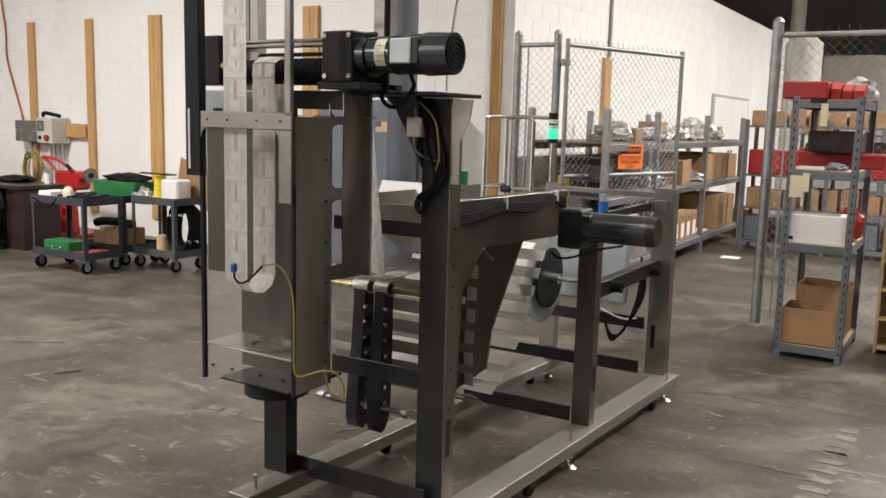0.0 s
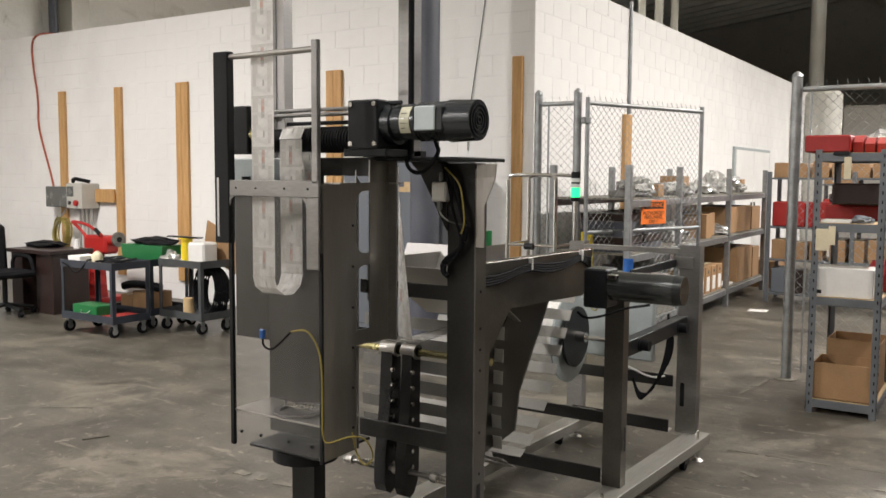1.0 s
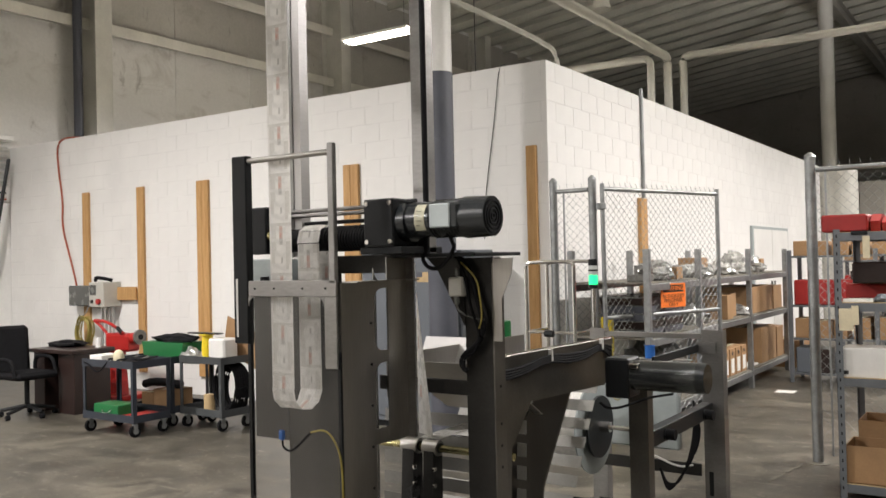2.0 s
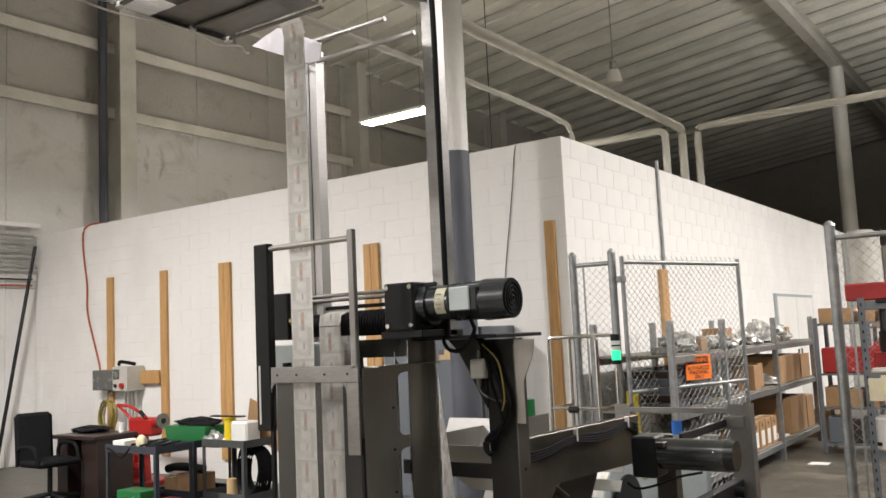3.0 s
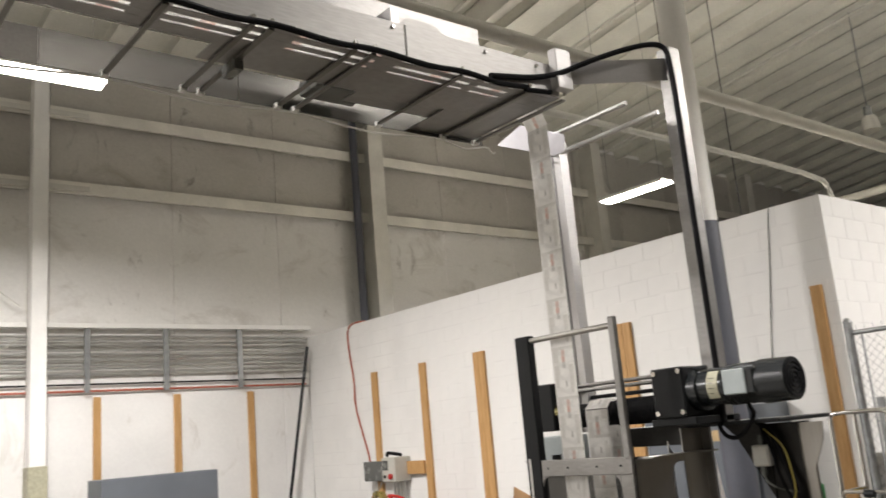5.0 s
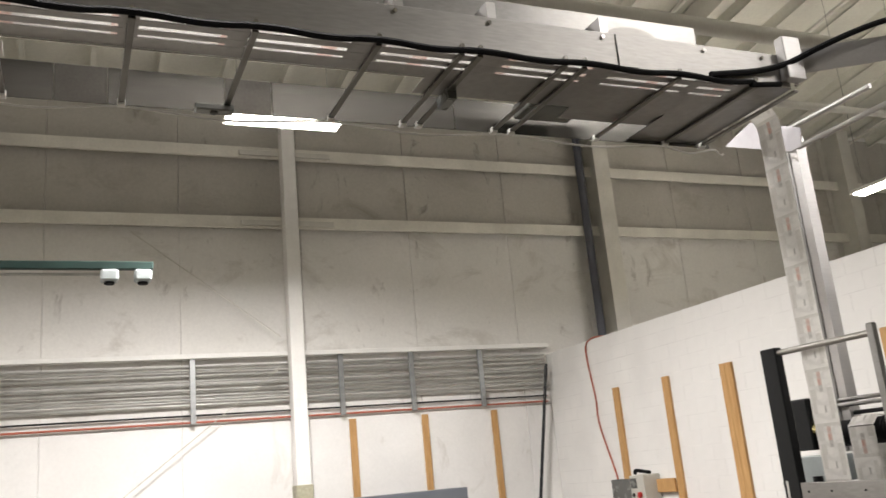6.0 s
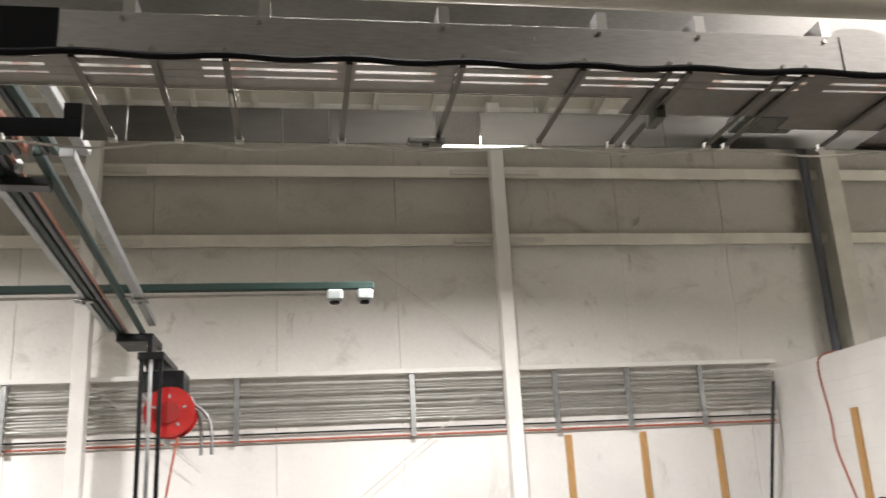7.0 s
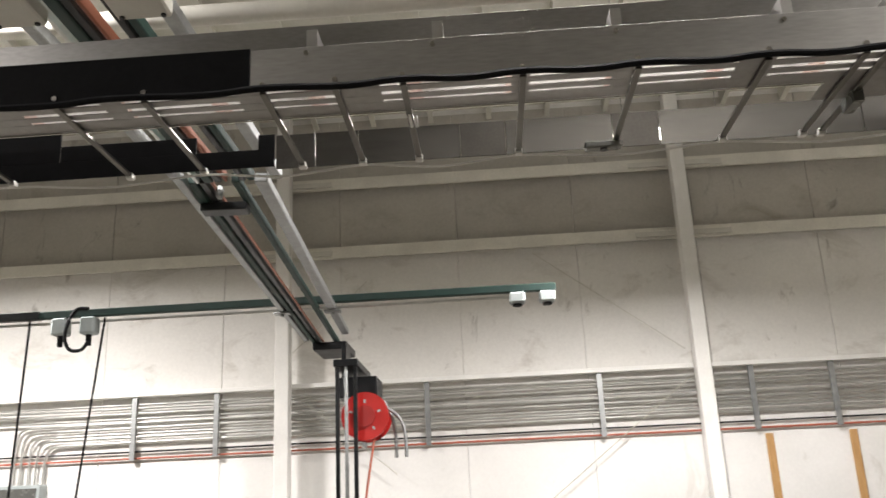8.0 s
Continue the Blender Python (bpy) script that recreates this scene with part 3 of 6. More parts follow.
part("knob", rod((-10.80, 7.365, 1.23), (-10.80, 7.40, 1.23), 0.04, 12), RED, cb, "red knob")
part("button", rod((-10.96, 7.38, 1.23), (-10.96, 7.40, 1.23), 0.025, 12), INK, cb, "black button")
tagged(part("cable_bundle", tube([(-11.02, 7.5, 1.525), (-10.94, 7.45, 1.57), (-10.84, 7.5, 1.55), (-10.72, 7.55, 1.525)], 0.025, 8), RUBBER), "dark cable bundle lying on the control box", "cable")
hc = thing("hose_coil", "coiled yellow hoses hanging on a hook under the switch box", "hose")
part("hook", tube([(-11.27, 7.56, 1.165), (-11.27, 7.50, 1.06), (-11.27, 7.46, 1.02), (-11.27, 7.42, 0.99), (-11.27, 7.40, 1.04)], 0.008, 6), GALV, hc)
for k in range(9):
    c = Vector((-11.27 + 0.03 * math.sin(k * 1.9), 7.52 - 0.012 * k, 0.80 + 0.01 * math.cos(k * 1.7)))
    part("hose_turn", tube([c + Vector((0.16 * math.cos(a), 0.01 * math.sin(3 * a), (0.20 + 0.02 * math.sin(k)) * math.sin(a))) for a in [i * math.pi / 6 for i in range(13)]], 0.009, 6, None, 1), WIREYEL, hc)
for k in range(4):
    tagged(part("drop_conduit", rod((-11.02 + 0.085 * k, 7.6, 0.3), (-11.02 + 0.085 * k, 7.6, 1.15), 0.018, 8), CONDUIT), "short conduit dropping from the control box", "conduit", "drop conduits")

# office door, back walls and closing partition
dr = tagged(new("door_1"), "pale grey steel double door in the block wall", "door", "", "structure")
part("door_frame", bx((-3.925, 15.1, 0), (-3.88, 17.7, 2.17), 0.004), GREYPLATE, dr)
for y0 in (15.18, 16.41):
    leaf = part("door_leaf", bx((-3.90, y0, 0.01), (-3.865, y0 + 1.2, 2.12), 0.004), WHITESTEEL, dr)
    part("push_plate", bx((-3.864, y0 + (1.05 if y0 < 16 else 0.03), 0.95), (-3.86, y0 + (1.17 if y0 < 16 else 0.15), 1.2)), MOTORGREY, leaf)
structure("wall_back", bx((-3.9, 26.6, 0), (13.8, 26.8, 3.655)), PANEL, "cream painted back partition wall")

# ---- the packaging machine ----
machine = thing("packaging_machine", "stainless packaging machine with guarded film loop on floor rails", "machine")
TURN = Matrix.Translation((-1.9, 3.5, 0)) @ pose(0, 0, 0, 0, 0, -3) @ Matrix.Translation((1.9, -3.5, 0))


def turned(bm):
    bm.transform(TURN)
    return bm


def mp(name, bm, material, label="", parent=None, smooth=False):
    return part(name, bm, material, parent or machine, label, smooth)


# floor rails, feet, casters
for x0, x1 in ((-1.62, -1.49), (-2.35, -2.24)):
    rail = mp("base_rail", turned(bx((x0, 2.36, 0.062), (x1, 5.13, 0.122), 0.003)), RAILSTEEL)
    mp("end_plate", turned(bx((x0 + 0.005, 2.355, 0.066), (x1 - 0.005, 2.36, 0.118))), STAINDARK, parent=rail)
    for yf in (2.45, 3.7, 4.97):
        xm = (x0 + x1) / 2
        xm += 0.045 if x0 > -2 else 0.0
        foot = mp("levelling_foot", turned(rod((xm, yf, 0.012), (xm, yf, 0.175), 0.009, 8)), CHROME, smooth=True)
        mp("foot_pad", turned(rod((xm, yf, 0.0), (xm, yf, 0.014), 0.038, 16, r2=0.018)), STAINLESS, parent=foot, smooth=True)
        mp("foot_nut", turned(rod((xm, yf, 0.045), (xm, yf, 0.062), 0.018, 6)), CHROME, parent=foot)
    for yc in (3.3, 4.75):
        cw = mp("caster_bracket", turned(bx((xm - 0.02, yc - 0.03, 0.04), (xm + 0.02, yc + 0.03, 0.062))), BLACK)
        mp("caster_wheel", turned(rod((xm - 0.013, yc, 0.03), (xm + 0.013, yc, 0.03), 0.03, 16)), RUBBER, parent=cw, smooth=True)

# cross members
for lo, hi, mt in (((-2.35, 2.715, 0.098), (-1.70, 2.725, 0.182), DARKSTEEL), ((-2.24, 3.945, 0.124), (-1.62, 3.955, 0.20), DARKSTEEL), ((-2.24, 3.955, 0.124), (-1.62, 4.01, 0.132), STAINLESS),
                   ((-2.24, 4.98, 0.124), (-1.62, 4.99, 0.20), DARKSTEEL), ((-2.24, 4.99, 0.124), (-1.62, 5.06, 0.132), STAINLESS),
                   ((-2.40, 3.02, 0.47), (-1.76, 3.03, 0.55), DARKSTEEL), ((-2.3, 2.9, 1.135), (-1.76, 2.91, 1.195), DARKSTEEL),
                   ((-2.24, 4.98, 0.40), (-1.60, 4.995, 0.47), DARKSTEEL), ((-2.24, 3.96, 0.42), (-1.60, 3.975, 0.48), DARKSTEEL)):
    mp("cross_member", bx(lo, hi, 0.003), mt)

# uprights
# Shade painted into the near-black front, lit tone into the overlaid side plate.
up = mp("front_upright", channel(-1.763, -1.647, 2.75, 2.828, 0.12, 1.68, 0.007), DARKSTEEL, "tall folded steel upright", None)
mp("lit_side_face", bx((-1.6465, 2.752, 0.12), (-1.641, 2.83, 1.66)), MIDSTEEL, parent=up)
mp("slot", bx((-1.6405, 2.775, 0.31), (-1.6395, 2.80, 0.46), 0.0), BLACK, parent=up)
for zz in (0.5, 0.66, 0.9, 0.98, 1.06, 1.2):
    mp("bolt_hole", rod((-1.6405, 2.79, zz), (-1.6385, 2.79, zz), 0.006, 8), BLACK, parent=up)
mp("gusset", prism([(-1.6405, 1.676), (-1.556, 1.676), (-1.564, 1.617), (-1.606, 1.525), (-1.606, 1.37), (-1.6405, 1.37)], "y", 2.752, 2.757), STAINLESS, parent=up)
mp("top_gusset", prism([(-1.93, 1.685), (-1.762, 1.685), (-1.762, 1.425), (-1.883, 1.64)], "y", 2.742, 2.749), DARKSTEEL, parent=up)
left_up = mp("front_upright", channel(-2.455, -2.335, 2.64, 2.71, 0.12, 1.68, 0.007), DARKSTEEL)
mp("mount_flange", rod((-2.22, 2.46, 0.55), (-2.22, 2.46, 0.595), 0.125, 28), BLACK, parent=left_up, smooth=True)
mp("mount_plate", bx((-2.40, 2.34, 0.595), (-2.06, 2.66, 0.606), 0.003), BLACK, parent=left_up)
mid_up = mp("mid_upright", channel(-1.605, -1.51, 3.93, 4.0, 0.12, 1.075, 0.007), MIDSTEEL)
mp("slot", bx((-1.5045, 3.955, 0.3), (-1.5035, 3.975, 0.42)), BLACK, parent=mid_up)
far_up = mp("rear_upright", channel(-1.595, -1.475, 5.03, 5.11, 0.12, 1.238, 0.007), STAINDARK)
mp("slot", bx((-1.57, 5.0285, 0.28), (-1.545, 5.0295, 0.42)), BLACK, parent=far_up)
mp("rear_upright", channel(-2.30, -2.20, 5.03, 5.1, 0.12, 1.235, 0.007), STAINDARK)
mp("mid_upright", channel(-2.31, -2.22, 3.93, 4.0, 0.12, 1.075, 0.007), STAINDARK)
for x0 in (-1.63, -2.29):
    mp("end_plate", bx((x0, 5.02, 1.10), (x0 + 0.12, 5.03, 1.17), 0.002), STAINDARK)
mp("end_bar", bx((-2.3, 5.035, 1.185), (-1.60, 5.075, 1.215), 0.003), STAINDARK)
mp("side_bar", bx((-1.625, 4.3, 1.11), (-1.61, 5.02, 1.155), 0.002), BLACK)

# film guard box
guard = mp("film_guard", bx((-2.447, 2.305, 0.735), (-1.998, 2.505, 0.742), 0.001), STAINLESS, "guard box of steel sheet and clear panel")
mp("front_panel", bx((-2.437, 2.306, 0.62), (-2.006, 2.310, 1.555)), CLEAR, "scuffed clear panel", guard)
mp("lower_panel", bx((-2.437, 2.312, 0.612), (-2.006, 2.315, 0.735)), CLEAR, "clear lower panel", guard)
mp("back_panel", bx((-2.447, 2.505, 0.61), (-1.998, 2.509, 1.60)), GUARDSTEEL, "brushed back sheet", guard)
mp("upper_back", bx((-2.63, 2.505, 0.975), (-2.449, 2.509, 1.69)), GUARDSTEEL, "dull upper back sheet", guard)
side = mp("side_panel", bx((-2.0, 2.31, 0.612), (-1.996, 2.492, 1.6)), STAINLESS, "brushed side sheet with cut-outs", guard)


def scallop(y0, y1, z0, z1, r, n=6):
    """Sheet web between cut-outs with filleted corners, as an outline of (y, z)."""
    o = [(y1, z0), (y1, z1)]
    for k in range(n + 1):
        a = math.pi / 2 * k / n
        o.append((y0 + r - r * math.sin(a), z1 + r - r * math.cos(a)))
    for k in range(n + 1):
        a = math.pi / 2 * k / n
        o.append((y0 + r - r * math.cos(a), z0 - r + r * math.sin(a)))
    return o


for z0, z1 in ((1.30, 1.345), (1.575, 1.60)):
    mp("web", prism(scallop(2.492, 2.575, z0, z1, 0.05), "x", -2.0, -1.996), STAINLESS, parent=side)
mp("web", bx((-2.0, 2.492, 1.003), (-1.996, 2.575, 1.06)), STAINLESS, parent=side)
hang = mp("hanger_plate", bx((-2.0, 2.572, 1.0), (-1.9955, 2.70, 1.69)), STAINLESS)
mp("hanger_flange", bx((-1.9955, 2.69, 1.0), (-1.96, 2.70, 1.69)), STAINDARK, parent=hang)
mp("side_ledge", bx((-2.0, 2.32, 1.601), (-1.93, 2.69, 1.606)), STAINLESS, "bright ledge", guard)
mp("edge_post", bx((-2.452, 2.298, 0.605), (-2.436, 2.312, 1.56)), BLACK, "black corner post", guard)
mp("edge_post", bx((-2.008, 2.298, 0.605), (-1.996, 2.308, 1.36)), BLACK, "black corner post", guard)
mp("front_bar", bx((-2.437, 2.29, 1.553), (-2.0, 2.30, 1.613), 0.003), STAINDARK, "", guard)
mp("bar_drop", bx((-2.06, 2.29, 1.30), (-2.0, 2.298, 1.553), 0.003), STAINDARK, "", guard)
for xa, d in ((-2.437, 1), (-2.06, -1)):
    mp("bar_fillet", prism([(xa, 1.553)] + [(xa + d * (0.035 - 0.035 * math.sin(math.pi / 2 * k / 6)), 1.553 - 0.035 + 0.035 * math.cos(math.pi / 2 * k / 6)) for k in range(7)], "y", 2.291, 2.297), STAINDARK, "", guard)
mp("tall_post", bx((-2.516, 2.29, 1.375), (-2.439, 2.325, 2.085), 0.004), BLACK, "black slotted post", guard)
# no opening in the post: a white strip paints the light seen through it
mp("slot_light_strip", bx((-2.50, 2.2885, 1.40), (-2.49, 2.2895, 1.62)), PAPER, "white strip in place of light through a slot", guard)
mp("tall_post", bx((-2.035, 2.29, 1.60), (-2.004, 2.31, 2.095), 0.004), STAINDARK, "", guard)
mp("top_rod", rod((-2.50, 2.307, 2.065), (-2.02, 2.307, 2.065), 0.011, 12), STAINLESS, "", guard, True)
for x in (-2.40, -2.30, -2.16, -2.05):
    mp("panel_screw", rod((x, 2.300, 0.66), (x, 2.306, 0.66), 0.006, 8), BLACK, parent=guard)
    mp("panel_screw", rod((x, 2.287, 1.583), (x, 2.291, 1.583), 0.004, 8), BLACK, parent=guard)
for z in (0.7, 0.85, 1.0, 1.15, 1.3, 1.45):
    mp("panel_screw", rod((-1.9965, 2.47, z), (-1.992, 2.47, z), 0.005, 8), BLACK, parent=guard)
# funnel ring and spring in the guard's floor
mp("funnel_ring", ring((-2.2, 2.41, 0), 0.10, 0.075, 0.743, 0.752, "z"), STAINDARK, "dark funnel ring", guard)
bm = bmesh.new()
tube([(-2.27 + 0.14 * t / 40, 2.40 + 0.012 * math.cos(t * 1.3), 0.768 + 0.012 * math.sin(t * 1.3)) for t in range(41)], 0.003, 5, bm, 1)
mp("spring", bm, CHROME, "coiled spring", guard)
mp("plug", bx((-2.275, 2.27, 1.035), (-2.252, 2.285, 1.07), 0.004), BLUE, "blue sensor plug", guard)
mp("plug_lead", tube([(-2.263, 2.28, 1.035), (-2.258, 2.275, 1.01), (-2.22, 2.275, 0.995), (-2.17, 2.275, 1.03), (-2.12, 2.275, 1.075)], 0.004, 6), RUBBER, "black lead", guard)
mp("yellow_lead", tube([(-2.12, 2.275, 1.075), (-2.06, 2.285, 1.09), (-2.02, 2.292, 1.05), (-1.995, 2.295, 0.98), (-1.992, 2.295, 0.82), (-1.994, 2.295, 0.70), (-1.97, 2.3, 0.685), (-1.92, 2.35, 0.71), (-1.88, 2.40, 0.70), (-1.87, 2.44, 0.62), (-1.91, 2.44, 0.575), (-1.95, 2.44, 0.60), (-1.96, 2.42, 0.70)], 0.0036, 6), WIREYEL, "yellow sensor lead", guard)

# top deck, film roller and drive
deck = mp("top_deck", bx((-2.46, 2.612, 1.686), (-1.63, 2.95, 1.70), 0.003), BLACK, "dark deck plate")
mp("gearbox_mount", bx((-2.03, 2.46, 1.70), (-1.84, 2.72, 1.726), 0.003), BLACK, parent=deck)
mp("deck_lip", bx((-2.46, 2.607, 1.63), (-2.0, 2.611, 1.70)), DARKSTEEL, parent=deck)
mp("deck_box", bx((-2.62, 2.46, 1.60), (-2.45, 2.58, 1.695), 0.004), GREYPLATE, "small pale grey junction box", deck)
mp("clamp_knob", rod((-2.49, 2.43, 1.60), (-2.49, 2.43, 1.625), 0.018, 10), BLACK, parent=deck)
drive = mp("roller_drive", bx((-2.008, 2.455, 1.726), (-1.872, 2.61, 1.900), 0.006), BLACK, "black right angle gearbox")
mp("motor_body", rod((-1.87, 2.535, 1.82), (-1.60, 2.535, 1.82), 0.064, 28), MOTORPAINT, "charcoal drive motor", drive, True)
mp("motor_flange", rod((-1.872, 2.535, 1.82), (-1.842, 2.535, 1.82), 0.068, 28), MOTORPAINT, "", drive, True)
for k in range(9):
    mp("cooling_rib", ring((-1.735 + 0.014 * k, 2.535, 1.82), 0.068, 0.063, 0, 0.005, "x"), MOTORPAINT, "", drive)
mp("fan_cowl", rod((-1.61, 2.535, 1.82), (-1.505, 2.535, 1.82), 0.073, 28, r2=0.069), MOTORPAINT, "", drive, True)
for rr in (0.058, 0.043, 0.028, 0.013):
    mp("cowl_slot", ring((-1.5045, 2.535, 1.82), rr, rr - 0.006, 0, 0.003, "x"), RUBBER, "", drive)
mp("terminal_box", bx((-1.725, 2.46, 1.78), (-1.60, 2.49, 1.87), 0.008), MOTORPAINT, "", drive)
mp("terminal_cover", bx((-1.715, 2.452, 1.785), (-1.63, 2.461, 1.868), 0.004), GREYPLATE, "light grey cover plate", drive)


def curved_plate(x0, x1, a0, a1, r, c=(2.535, 1.82), n=8):
    """A thin plate bent round the motor's axis, angles in degrees from -y upwards."""
    out = []
    for rr in (r, r + 0.0015):
        row = [(c[0] - rr * math.cos(radians(a0 + (a1 - a0) * k / n)), c[1] + rr * math.sin(radians(a0 + (a1 - a0) * k / n))) for k in range(n + 1)]
        out += row if rr == r else row[::-1]
    return prism(out, "x", x0, x1)


plate = mp("rating_plate", curved_plate(-1.79, -1.748, -38, 50, 0.0645), LABELY, "yellowed rating plate", drive, True)
for k in range(4):
    mp("print_bar", curved_plate(-1.783, -1.765 + 0.006 * (k % 2), -22 + 15 * k, -20 + 15 * k, 0.0655, n=1), MOTORGREY, "", plate)
mp("gear_collar", rod((-1.872, 2.535, 1.815), (-1.835, 2.535, 1.815), 0.072, 28), MOTORPAINT, "", drive, True)
mp("lift_lug", rod((-1.85, 2.50, 1.888), (-1.80, 2.50, 1.888), 0.008, 8), MOTORPAINT, "", drive, True)
for x in (-1.99, -1.885):
    for z in (1.745, 1.884):
        mp("gearbox_bolt", rod((x, 2.449, z), (x, 2.457, z), 0.010, 6), CHROME, "", drive)
mp("motor_lead", tube([(-1.665, 2.50, 1.79), (-1.68, 2.54, 1.74), (-1.705, 2.60, 1.722), (-1.73, 2.60, 1.683), (-1.775, 2.60, 1.642), (-1.825, 2.60, 1.645), (-1.852, 2.60, 1.68), (-1.846, 2.612, 1.705)], 0.0075, 8), RUBBER, "black motor lead", drive, True)
block = mp("bearing_block", bx((-2.70, 2.5, 1.715), (-2.55, 2.6, 1.905), 0.005), BLACK, "black bearing block")
mp("bearing_boss", rod((-2.55, 2.535, 1.79), (-2.52, 2.535, 1.79), 0.03, 16), GOLD, "", block, True)
roller = mp("film_roller", rod((-2.52, 2.535, 1.765), (-2.05, 2.535, 1.765), 0.045, 24), RUBBER, "black ribbed film roller", None, True)
for k in range(17):
    x = -2.235 + 0.0135 * k
    mp("roller_rib", ring((x, 2.535, 1.765), 0.0495, 0.044, 0, 0.0065, "x", 20), RUBBER, "", roller)
for z, yy, mt in ((1.885, 2.6, STAINDARK), (1.865, 2.58, STAINDARK), (1.835, 2.62, BLACK)):
    mp("tie_rod", rod((-2.55, yy, z), (-2.05, yy, z), 0.008, 10), mt, "", None, True)
# wiring on the upright
relay = mp("relay_box", bx((-1.81, 2.705, 1.537), (-1.745, 2.742, 1.61), 0.006), BOXBEIGE, "beige grey relay box")
mp("gland", rod((-1.78, 2.725, 1.61), (-1.78, 2.725, 1.645), 0.011, 10), MOTORGREY, "", relay, True)
mp("gland", rod((-1.783, 2.725, 1.505), (-1.783, 2.725, 1.537), 0.011, 10), MOTORGREY, "", relay, True)
mp("loom", tube([(-1.79, 2.725, 1.696), (-1.725, 2.72, 1.651), (-1.70, 2.72, 1.55), (-1.66, 2.72, 1.431), (-1.682, 2.72, 1.367), (-1.765, 2.72, 1.314), (-1.766, 2.72, 1.276), (-1.742, 2.72, 1.258)], 0.010, 8), RUBBER, "black cable loom", None, True)
mp("loom", tube([(-1.78, 2.722, 1.70), (-1.735, 2.715, 1.60), (-1.72, 2.715, 1.50), (-1.675, 2.715, 1.40), (-1.70, 2.715, 1.33), (-1.75, 2.715, 1.31), (-1.755, 2.715, 1.26)], 0.006, 8), RUBBER, "black cable loom", None, True)
mp("grey_lead", tube([(-1.783, 2.722, 1.505), (-1.77, 2.718, 1.48), (-1.72, 2.716, 1.458), (-1.66, 2.716, 1.452)], 0.004, 6), MOTORGREY, "grey lead")
mp("green_lead", tube([(-1.752, 2.71, 1.664), (-1.684, 2.71, 1.605), (-1.672, 2.71, 1.532), (-1.664, 2.71, 1.458), (-1.68, 2.71, 1.42)], 0.0032, 6), WIREYEL, "yellow green earth lead")

# product hopper
hop = mp("hopper", prism([(2.83, 1.283), (4.09, 1.266), (4.09, 1.20), (3.98, 1.046), (3.63, 1.06), (3.22, 1.073), (3.05, 0.907), (3.017, 0.47), (2.83, 0.47)], "x", -1.752, -1.746), MIDSTEEL, "folded steel product hopper")
mp("hopper_lip", rod((-1.755, 2.84, 1.288), (-1.755, 4.09, 1.271), 0.006, 8), CHROME, "", hop, True)
mp("hopper_lip", bx((-1.775, 2.84, 1.255), (-1.752, 4.08, 1.259)), STAINLESS, "", hop)
mp("hopper_far_side", prism([(2.9, 1.10), (2.9, 1.28), (4.1, 1.27), (4.1, 1.10)], "x", -2.26, -2.254), STAINLESS, "bright inner hopper wall", hop)
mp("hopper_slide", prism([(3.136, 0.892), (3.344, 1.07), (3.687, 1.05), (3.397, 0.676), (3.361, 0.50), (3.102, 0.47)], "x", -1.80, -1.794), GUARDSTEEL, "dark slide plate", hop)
mp("slide_flange", prism([(3.361, 0.50), (3.397, 0.676), (3.687, 1.05), (3.70, 1.05), (3.41, 0.67), (3.374, 0.50)], "x", -1.84, -1.793), MIDSTEEL, "", hop)
mp("hopper_apron", bx((-2.46, -0.004, -0.13), (-2.10, 0.0, 0.13), 0.001, None, pose(0, 3.42, 1.19, -28, 0, 0)), ALU, "bright sloping apron", hop)
mp("hopper_back", prism([(2.9, 1.26), (2.91, 1.26), (3.35, 1.0), (3.34, 1.0)], "x", -2.25, -1.76), STAINLESS, "", hop)
# slatted belt: a U of steel slats
def belt_point(s):
    """Along the belt from its rear top, down, under and up the front: y, z and slope."""
    pts = [(3.90, 1.04), (3.62, 0.60), (3.45, 0.44), (3.28, 0.37), (3.18, 0.43), (3.16, 0.60), (3.18, 0.98)]
    for (a, b) in zip(pts, pts[1:]):
        d = math.hypot(b[0] - a[0], b[1] - a[1])
        if s <= d:
            f = s / d
            return a[0] + (b[0] - a[0]) * f, a[1] + (b[1] - a[1]) * f, math.degrees(math.atan2(b[1] - a[1], b[0] - a[0]))
        s -= d
    return None


s_ = 0.0
while belt_point(s_):
    yb, zb, ang = belt_point(s_)
    bm = bx((-2.49, -0.028, -0.0015), (-1.75, 0.028, 0.0015))
    ob = mp("belt_slat", bm, SLATSTEEL)
    ob.matrix_basis = pose(0, yb, zb, ang, 0, 0)
    s_ += 0.094
for x, hw, mt in ((-2.275, 0.030, MIDBLACK), (-2.165, 0.026, DARKSTEEL)):
    arm = mp("chain_arm", prism([(3.06, 0.87), (3.075, 0.895), (3.09, 0.90), (3.115, 0.89), (3.125, 0.87), (3.12, 0.5), (3.115, 0.34), (3.105, 0.28), (3.08, 0.235), (3.05, 0.22), (3.02, 0.235), (3.005, 0.27), (3.01, 0.40), (3.04, 0.6)], "x", x - hw, x + hw), mt, "black chain arm" if mt is MIDBLACK else "grey chain arm")
    mp("pivot", rod((x - hw - 0.012, 3.09, 0.865), (x + hw + 0.012, 3.09, 0.865), 0.034, 18), STAINLESS, "", arm, True)
    mp("pivot_boss", rod((x + hw + 0.012, 3.09, 0.865), (x + hw + 0.02, 3.09, 0.865), 0.022, 14), DARKSTEEL, "", arm, True)
    for k in range(7):
        mp("chain_pin", rod((x + hw, 3.055, 0.36 + 0.07 * k), (x + hw + 0.010, 3.055, 0.36 + 0.07 * k), 0.010, 10), CHROME, "", arm, True)
mp("gold_shaft", rod((-2.45, 3.09, 0.863), (-1.76, 3.09, 0.865), 0.016, 14), GOLD, "yellow plated shaft", None, True)
